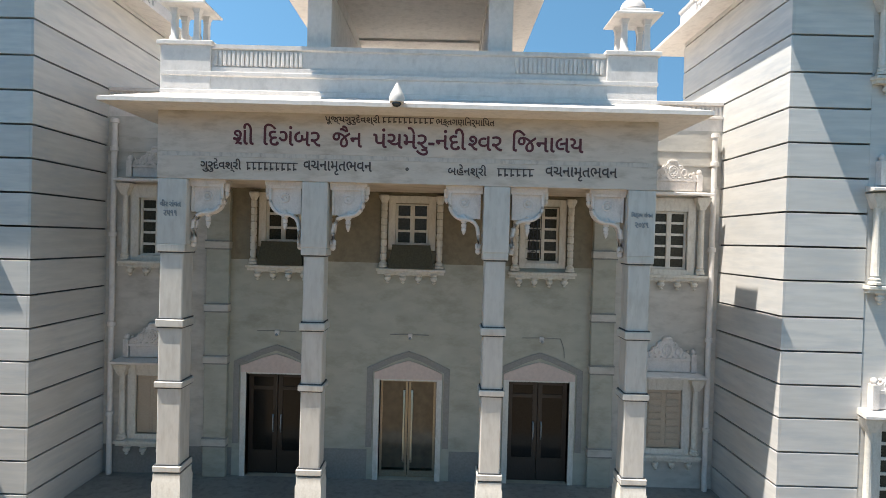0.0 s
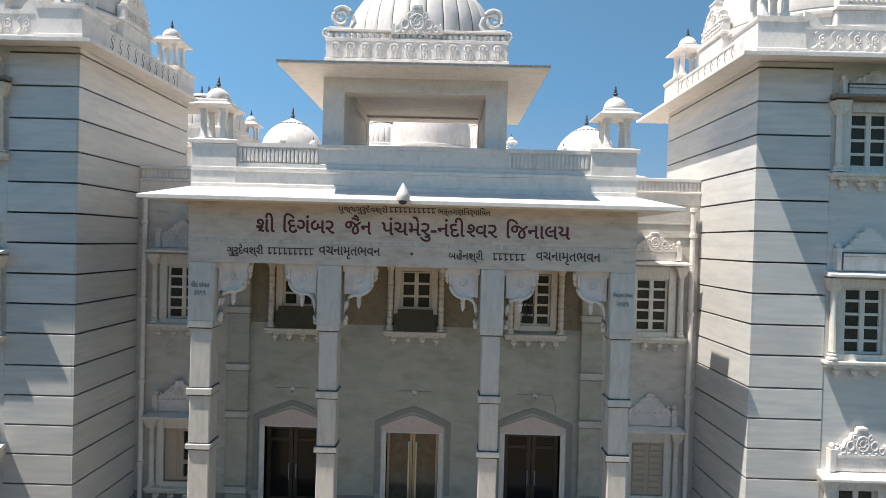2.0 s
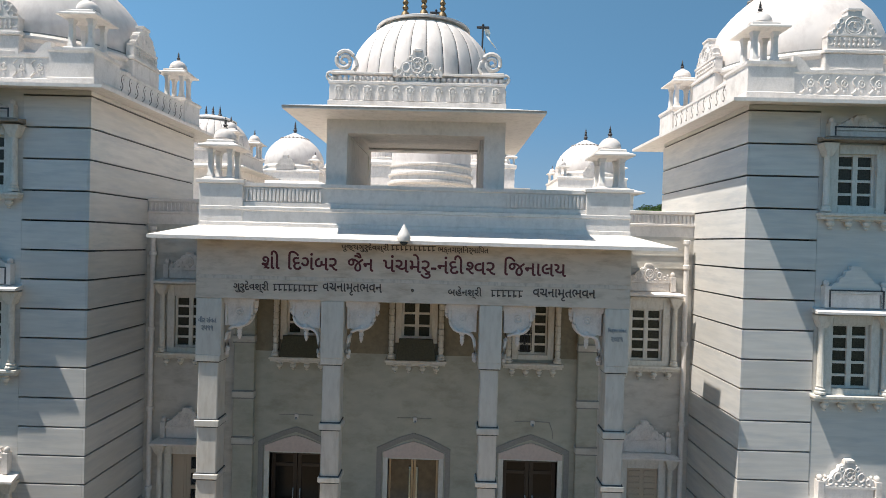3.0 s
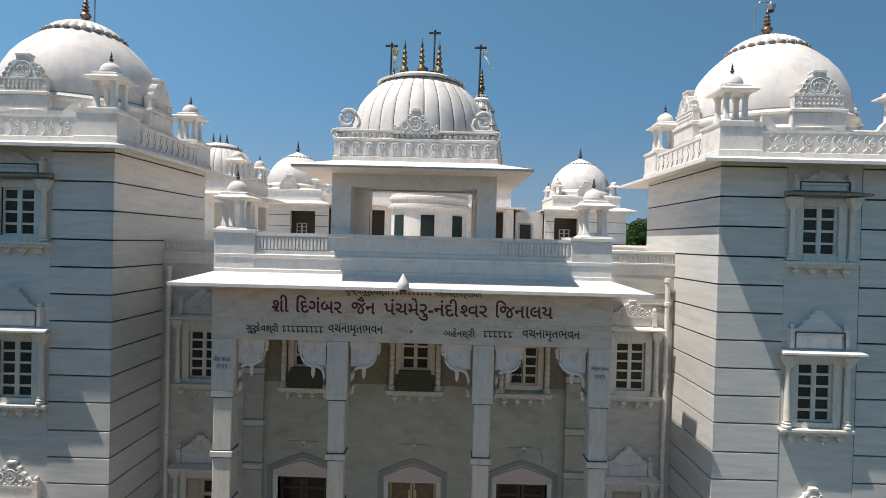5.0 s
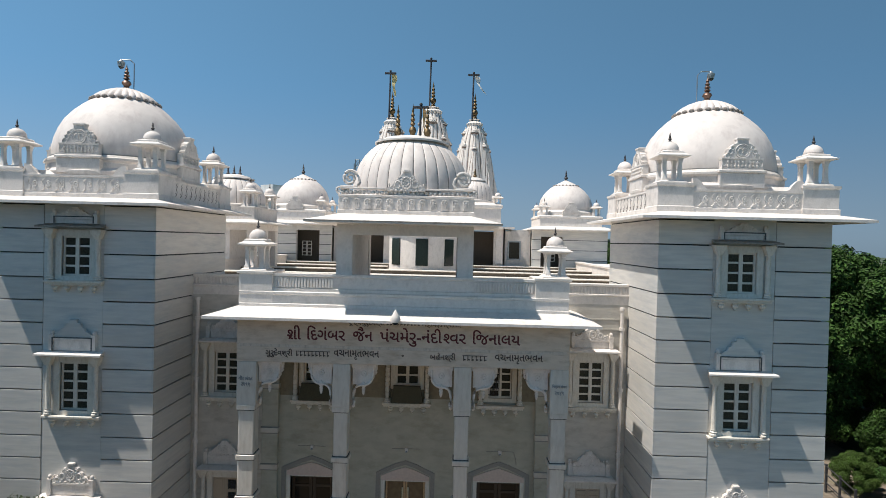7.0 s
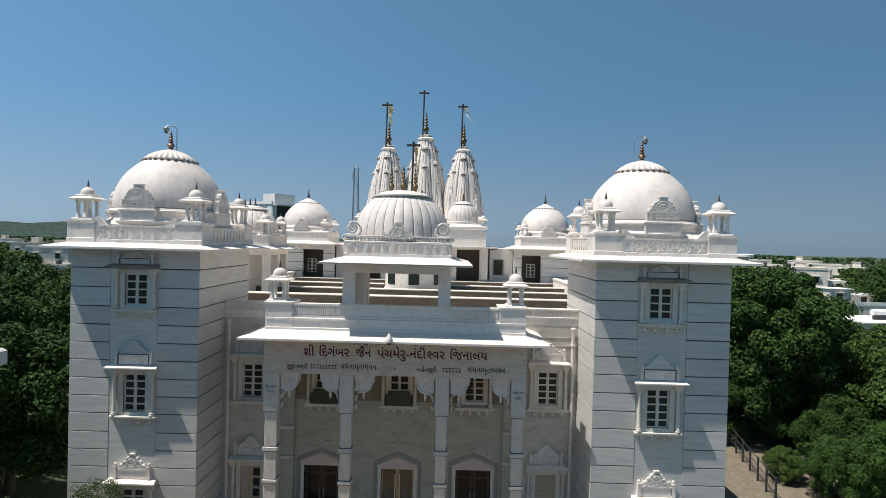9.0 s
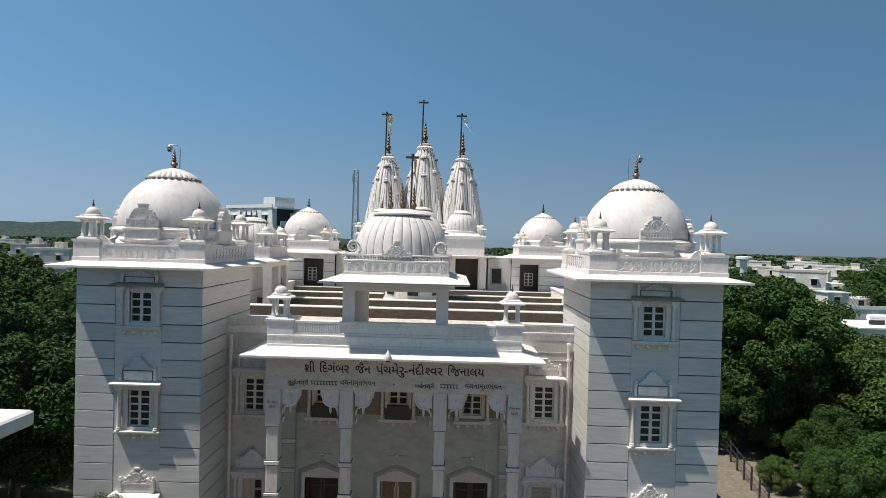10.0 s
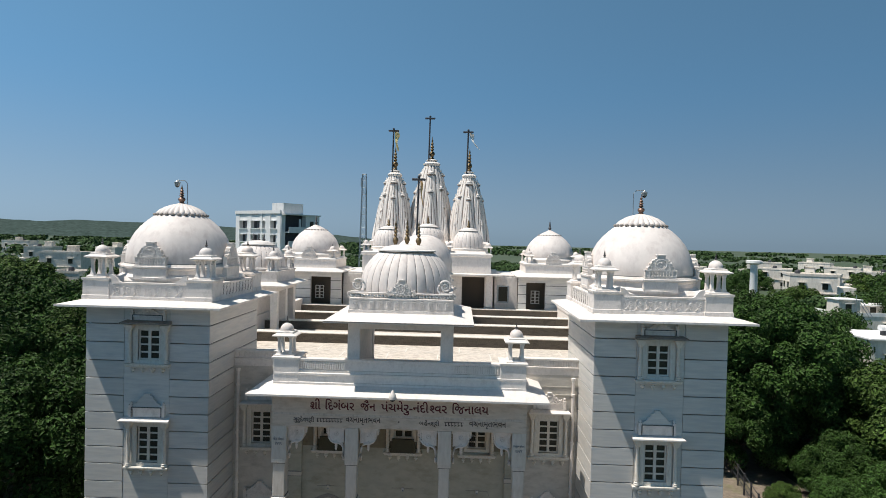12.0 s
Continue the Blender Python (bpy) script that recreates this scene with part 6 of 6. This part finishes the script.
LEFT = ((17.6, 4.5, 7.0, 4.0), (23.5, 1.0, 6.4, 4.2), (18.5, 13.0, 8.8, 4.4), (25.0, 10.0, 8.2, 4.6), (20.5, 22.0, 8.6, 4.8), (30.5, 17.0, 8.0, 5.0), (28.0, 28.0, 8.0, 5.0), (33.0, 4.0, 6.6, 4.6), (17.5, -3.0, 4.8, 3.6), (24.0, -5.5, 4.6, 3.9), (38.0, 24.0, 7.2, 5.2), (40.0, 12.0, 6.8, 5.0))
for side, spots in ((1, RIGHT), (-1, LEFT)):
    for dx, y, top, sp in spots:
        tree(side * (dx + rt.uniform(-0.6, 0.6)), y + rt.uniform(-0.8, 0.8), top + rt.uniform(-0.3, 0.4), sp, rt.randrange(3), rt.uniform(0, 6))
MIDDLE = ((-59, 58, 9.6, 5.5), (-66, 62, 9.2, 5.5), (-52, 50, 8.2, 5), (-46, 46, 7.6, 5), (-70, 75, 8.5, 5.5), (-56, 72, 7.5, 5), (-80, 90, 7.5, 5.5), (-48, 64, 6.5, 5), (-92, 100, 7, 5.5), (-72, 102, 6, 5), (-44, 34, 7.6, 5), (-50, 30, 8, 5),
          (-36, 36, 7.2, 5), (-110, 150, 6, 5.5), (-118, 130, 6.5, 5.5), (-34, 48, 6.5, 5), (-30, 60, 6, 5), (-84, 76, 8, 5.5),
          (75, 76, 10.4, 6.4), (84, 80, 9.6, 6.0), (95, 112, 8, 5.5), (103, 118, 8.5, 5.5), (88, 125, 7, 5), (112, 128, 8, 5.5), (40, 42, 6.6, 5), (56, 62, 5, 4.5), (48, 58, 5.5, 5), (70, 100, 5.5, 5), (60, 84, 5, 4.5), (78, 108, 5.5, 5), (118, 150, 7, 5), (84, 150, 6, 5), (66, 130, 6, 5), (96, 165, 6, 5), (38, 60, 6, 5), (46, 80, 5.5, 5), (30, 48, 7, 5), (54, 108, 5.5, 5))
for x, y, top, sp in MIDDLE:
    tree(x, y, top, sp, rt.randrange(3), rt.uniform(0, 6), True)

sh = thing("shrub", (-9.35, -1.6, GROUND), "small green shrub growing before the tower window", "shrub")
q = new("stem", trunk_geo(8, 2.2).mesh("stem", M_BARK, 40))
q.parent = sh
q.scale = (0.3, 0.3, 0.9)
q = new("foliage", crown_mesh("foliage", 31, M_LEAF2, 5000))
q.parent, q.location, q.scale = sh, (0, 0, 2.7), (0.27, 0.27, 0.3)

fence = thing("iron_fence", (17.8, 10.5, GROUND), "rusty iron post and rail fence beside the path", "fence")
FA, FB = Vector((17.0, 6.5, GROUND)), Vector((18.9, 15.5, GROUND))
for i in range(8):
    q = FA.lerp(FB, i / 7)
    part("post", Geo().box(q.x - 0.04, q.x + 0.04, q.y - 0.04, q.y + 0.04, GROUND, GROUND + 1.25, 0.008), M_IRON, fence)
for h in (0.45, 0.8, 1.15):
    part("rail", Geo().tube([FA + Vector((0, 0, h)), FB + Vector((0, 0, h))], 0.025, 6), M_IRON, fence)

# ---------------------------------------------------------------- distance
def far_woods():
    rnd = random.Random(9)
    v, f = [], []
    def clump(x, y, r, h, n, size):
        for _ in range(n):
            a, u = rnd.uniform(0, 2 * math.pi), rnd.uniform(-0.5, 1)
            q = math.sqrt(1 - u * u) * rnd.uniform(0.7, 1.1)
            px, py, pz = x + r * q * math.cos(a), y + r * q * math.sin(a), ground_z(y) + h * (0.5 + 0.48 * u)
            d = Vector((q * math.cos(a) + rnd.gauss(0, 0.4), q * math.sin(a) + rnd.gauss(0, 0.4), u + rnd.gauss(0.2, 0.4))).normalized()
            e = d.orthogonal().normalized()
            w = d.cross(e)
            c, b = Vector((px, py, pz)), size * rnd.uniform(0.6, 1.3)
            k = len(v)
            v.extend(tuple(p) for p in (c - e * b, c + w * b * 0.8 + d * b * 0.2, c + e * b, c - w * b * 0.7))
            f.append((k, k + 1, k + 2, k + 3))
    for i in range(5200):
        d = 115 + 1700 * rnd.random() ** 2.0
        a = rnd.uniform(-0.80, 0.80)
        x, y = d * math.sin(a), d * math.cos(a)
        if noise.noise(Vector((x * 0.012, y * 0.012, 3))) < (-0.12 if d < 260 else 0.2 if x > 0 else 0.0):
            continue
        s = rnd.uniform(0.6, 1.3)
        clump(x, y, 2.6 * s * (1 + d / 700), 4.4 * s, 220 if d < 220 else 70 if d < 400 else 26, 0.13 + d / 400)
    me = bpy.data.meshes.new("far_woods")
    me.from_pydata(v, [], f)
    me.materials.append(M_FARLEAF)
    tagged(new("far_woods", me), "dense green scrub and trees across the plain", "trees", kind="stuff")


far_woods()


def house(x, y, w, d, h, turn, seed, floors=2):
    """A flat-roofed village house: main block, lower annexe, parapets, stair head, tank, windows with shades."""
    rnd = random.Random(seed)
    t = thing("house", (x, y, GROUND), "white rendered flat-roofed village house", "house", "village houses")
    M = Matrix.Translation((x, y, GROUND)) @ Matrix.Rotation(turn, 4, "Z")
    P = lambda g: Geo().moved(g, M)
    part("wall", P(Geo().box(-w / 2, w / 2, -d / 2, d / 2, 0, h)), M_HOUSE, t)
    ax = rnd.choice((-1, 1))
    part("annexe", P(Geo().box(ax * w / 2, ax * (w / 2 + rnd.uniform(2.5, 4)), -d / 2 + 1, d / 2, 0, h * rnd.uniform(0.5, 0.75))), M_HOUSE, t)
    for a in ((-w / 2 - 0.1, w / 2 + 0.1, -d / 2 - 0.1, -d / 2 + 0.1), (-w / 2 - 0.1, w / 2 + 0.1, d / 2 - 0.1, d / 2 + 0.1), (-w / 2 - 0.1, -w / 2 + 0.1, -d / 2 + 0.1, d / 2 - 0.1), (w / 2 - 0.1, w / 2 + 0.1, -d / 2 + 0.1, d / 2 - 0.1)):
        part("parapet", P(Geo().box(*a, h, h + 0.5)), M_HOUSE, t)
    sx = rnd.uniform(-w / 4, w / 4)
    if rnd.random() < 0.55:
        head = part("stair_head", P(Geo().box(sx - 1.1, sx + 1.1, -0.5, 2.0, h, h + 2.0)), M_HOUSE, t)
        part("stair_roof", P(Geo().box(sx - 1.3, sx + 1.3, -0.7, 2.2, h + 2.0, h + 2.12)), M_HOUSE, head)
    if rnd.random() < 0.6:
        tx = -sx
        part("water_tank", P(Geo().lathe([(0.6, h), (0.62, h + 0.9), (0.5, h + 1.1), (0.2, h + 1.2)], tx, 1.0, 14)), M_IRON, t, "black plastic water tank")
    part("floor_band", P(Geo().box(-w / 2 - 0.25, w / 2 + 0.25, -d / 2 - 0.3, -d / 2, h * 0.5 - 0.1, h * 0.5 + 0.08)), M_HOUSE, t)
    n = max(1, int(w / 4.5))
    for fl in range(floors if h > 5 else 1):
        z = 0.9 + fl * h * 0.5
        for i in range(n):
            cx = -w / 2 + w * (i + 0.5) / n
            win = part("window", P(Geo().box(cx - 0.55, cx + 0.55, -d / 2 - 0.04, -d / 2 + 0.05, z, z + 1.3)), M_GLASS, t, "dark window opening")
            part("shade", P(Geo().box(cx - 0.8, cx + 0.8, -d / 2 - 0.5, -d / 2, z + 1.4, z + 1.5)), M_HOUSE, win)
        for cy in (-d / 4, d / 4):
            win = part("window", P(Geo().box(-w / 2 - 0.04, -w / 2 + 0.05, cy - 0.5, cy + 0.5, z, z + 1.3)), M_GLASS, t, "dark window opening")
            part("shade", P(Geo().box(-w / 2 - 0.5, -w / 2, cy - 0.75, cy + 0.75, z + 1.4, z + 1.5)), M_HOUSE, win)


rh = random.Random(21)
for x, y, w, h, turn in ((99.7, 139, 10, 6.3, -0.7), (81, 112, 9, 7.4, -0.3), (106, 173, 10, 6.2, -0.6), (124, 214, 12, 7, -0.5), (140, 190, 11, 6.4, -0.8), (128, 158, 9, 6.4, -0.6), (92, 205, 9, 5.0, -0.5), (160, 240, 12, 6.6, -0.7), (98, 98, 8, 4.4, -0.8),
                         (-105.6, 136, 10.5, 7.2, 0.1), (-86, 109, 8, 4.0, 0.0), (-138, 171, 9, 7.4, 0.2), (-224, 272, 14, 7, 0.1), (-129, 196, 9, 7, -0.2), (-170, 215, 10, 5.5, 0.1)):
    house(x, y, w, rh.uniform(6, 8), h, turn + rh.uniform(-0.12, 0.12), int(abs(x) + y))



def village_house(o, label, boxes, slabs, windows):
    """A house of stepped rooms: boxes and roof slabs (name, x0, x1, y0, y1, z0, z1) and windows (x, y, z) measured from its corner o."""
    t = thing("house", o, label, "house", "village houses")
    P = lambda g: Geo().moved(g, Matrix.Translation(o))
    for name, *a in boxes:
        part(name, P(Geo().box(*a)), M_HOUSE, t)
    for name, *a in slabs:
        part(name, P(Geo().box(*a)), M_BLOCK, t)
    for x, y, z in windows:
        win = part("window", P(Geo().box(x - 0.45, x + 0.45, y - 0.04, y + 0.05, z, z + 1.1)), M_GLASS, t, "dark window opening")
        part("shade", P(Geo().box(x - 0.65, x + 0.65, y - 0.4, y, z + 1.2, z + 1.3)), M_HOUSE, win)
    return t


low = village_house(Vector((47.7, 44.4, GROUND)), "low cream rendered village house with a solar tank", [("wall", 0, 12, 0, 6.6, 0, 3.75)],
                    [("roof", -0.3, 12.3, -0.4, 6.9, 3.75, 3.9)], [(2.0, 0, 1.0), (5.5, 0, 1.0), (9.0, 0, 1.0)])
part("solar_tank", Geo().tube([(50.4, 47.0, 4.15), (52.4, 47.0, 4.15)], 0.36, 14), M_BLOCK, low, "white solar water tank")
part("tank_stand", Geo().box(50.6, 52.2, 46.8, 47.2, 3.3, 3.85), M_IRON, low)
tall = village_house(Vector((61.6, 71.6, GROUND)), "cream rendered village house with a roof room and terrace", [("wall", 0, 12.5, 0, 6.5, 0, 3.2), ("roof_room", 0.1, 3.4, 0.1, 3.1, 3.2, 5.65), ("rear_room", 5.0, 11.5, 2.4, 6.4, 3.2, 4.6)],
                     [("terrace_parapet", -0.1, 12.6, -0.1, 0.1, 3.2, 3.75), ("terrace_parapet", -0.1, 0.1, 3.1, 6.5, 3.2, 3.75), ("roof_room_slab", -0.15, 3.65, -0.15, 3.35, 5.65, 5.78), ("rear_room_slab", 4.8, 11.8, 2.1, 6.6, 4.6, 4.72)],
                     [(1.6, 0.1, 3.9), (3.0, 0, 1.0), (7.5, 0, 1.0), (7.0, 2.4, 3.3)])
part("roof_pole", Geo().tube([(64.2, 71.4, 2.6), (64.2, 71.4, 5.9)], 0.05, 6), M_STEEL, tall)
for k in range(2):
    part("ladder_rail", Geo().tube([(64.6 + 0.5 * k, 71.5, 5.0), (65.7 + 0.5 * k, 70.6, 2.6)], 0.06, 6), M_STEEL, tall)


def water_tower(x, y, top):
    t = thing("water_tower", (x, y, GROUND), "white concrete water tower with a flat round tank", "water tower")
    part("shaft", Geo().lathe([(0.9, GROUND), (0.75, top - 1.2), (0.9, top - 0.9)], x, y, 20), M_BLOCK, t)
    part("tank", Geo().lathe([(0.8, top - 1.0), (1.6, top - 0.8), (1.75, top - 0.65), (1.75, top - 0.15), (1.4, top - 0.04), (0.3, top)], x, y, 28), M_BLOCK, t)


water_tower(69.5, 113.6, 9.9)
def block():
    """Four-storey white apartment block with a frame of piers and bands round open window bays."""
    x, y, turn = -32.4, 92.0, -0.58
    t = thing("apartment_block", (x, y, GROUND), "white multi-storey apartment block with dark open window bays", "building")
    m = Matrix.Translation((x, y, GROUND)) @ Matrix.Rotation(turn, 4, "Z")
    P = lambda g: Geo().moved(g, m)
    H = 17.6
    # the bays' inner shade is the dark colour of this solid box
    part("core", P(Geo().box(-7.9, 5.0, -4.2, 3.6, 0, H - 0.2)), M_IRON, t, "solid dark box standing for the shade inside the open bays")
    floors = [17.6 - 2.75 - 2.62 * k for k in range(6)][::-1]
    bays = [(-6.95, -4.65), (-3.45, -0.8), (-0.1, 0.7), (2.3, 4.0)]
    edges = [-8.1] + [e for bay in bays for e in bay] + [5.2]
    for k in range(0, len(edges), 2):
        part("pier", P(Geo().box(edges[k], edges[k + 1], -5.0, -4.2, 0, H)), M_BLOCK, t)
    for a, b in bays:
        z = 0.0
        for f in floors:
            part("spandrel", P(Geo().box(a, b, -4.9, -4.2, z, f)), M_BLOCK, t)
            part("window_sill", P(Geo().box(a - 0.15, b + 0.15, -5.25, -4.9, f - 0.14, f)), M_BLOCK, t)
            part("mullion", P(Geo().box((a + b) / 2 - 0.04, (a + b) / 2 + 0.04, -4.4, -4.3, f, f + 1.4)), M_STEEL, t)
            z = f + 1.4
            part("shade", P(Geo().box(a - 0.12, b + 0.12, -5.2, -4.9, z, z + 0.10)), M_BLOCK, t)
        part("spandrel", P(Geo().box(a, b, -4.9, -4.2, z, H)), M_BLOCK, t)
    part("end_wall", P(Geo().box(-8.1, -7.8, -4.2, 3.8, 0, H)), M_BLOCK, t)
    part("parapet", P(Geo().box(-8.2, 5.3, -5.15, -4.9, H, H + 0.6)), M_BLOCK, t)
    part("roof_slab", P(Geo().box(-8.1, 6.4, -4.9, 3.8, H - 0.2, H)), M_BLOCK, t)
    part("stair_head", P(Geo().box(1.8, 5.0, -4.2, 0.5, H, H + 2.0)), M_BLOCK, t)
    # the return side: open balconies between a corner pier and the stair bay
    part("corner_pier", P(Geo().box(5.0, 5.35, -4.9, -4.0, 0, H)), M_BLOCK, t)
    part("stair_bay", P(Geo().box(5.0, 6.2, 0.2, 3.6, 0, H - 0.2)), M_BLOCK, t)
    for f in floors:
        bal = part("balcony", P(Geo().box(5.0, 6.4, -4.0, 0.2, f - 0.75, f - 0.55)), M_BLOCK, t)
        part("balcony_wall", P(Geo().box(6.28, 6.4, -4.0, 0.2, f - 0.55, f + 0.35)), M_BLOCK, bal)
        part("balcony_post", P(Geo().box(6.15, 6.4, -1.5, -1.2, f + 0.35, f + 1.87)), M_BLOCK, bal)
        part("stair_window", P(Geo().box(6.18, 6.23, 1.2, 2.1, f, f + 1.5)), M_GLASS, t, "dark stair window")


block()


def mast(x, y, h):
    t = thing("lattice_mast", (x, y, GROUND), "tall blue-grey steel lattice telecom mast", "mast")
    g = Geo()
    w0, w1 = 0.9, 0.45
    def corner(k, u):
        w = w0 + (w1 - w0) * u
        return Vector((x + w * (1, 1, -1, -1)[k], y + w * (1, -1, -1, 1)[k], GROUND + h * u))
    for k in range(4):
        g.tube([corner(k, 0), corner(k, 1)], 0.09, 5)
    n = 18
    for i in range(n):
        for k in range(4):
            g.tube([corner(k, i / n), corner((k + 1) % 4, (i + 1) / n)], 0.05, 4)
            g.tube([corner(k, (i + 1) / n), corner((k + 1) % 4, (i + 1) / n)], 0.05, 4)
    part("lattice", g, M_STEEL, t)
    part("antenna", Geo().box(x - 0.7, x - 0.5, y - 1.0, y - 0.8, GROUND + h - 3, GROUND + h - 1).box(x + 0.5, x + 0.7, y - 1.0, y - 0.8, GROUND + h - 3, GROUND + h - 1), M_STEEL, t)


mast(2 - 0.163 * 140, -20.5 + 0.981 * 140, 28.5)

hv = []
N = 60
for i in range(N + 1):
    u = i / N
    x = -2600 + 2300 * u
    hgt = 66 * (0.90 + 0.16 * noise.noise(Vector((u * 7, 0.3, 0)))) * min(1, (1 - u) * 2.2) + 5 * noise.noise(Vector((u * 26, 2, 0)))
    hv.append((x, max(2, hgt)))
g = Geo().rings([[(x, 2500, -22), (x, 2620, h * 0.45 - 12), (x, 2740, h * 0.80 - 8), (x, 2860, h * 1.08 - 6), (x, 3100, -28)] for x, h in hv])
solo("backdrop", g, M_HILL, "low hazy green hills on the horizon", "hills", "structure")
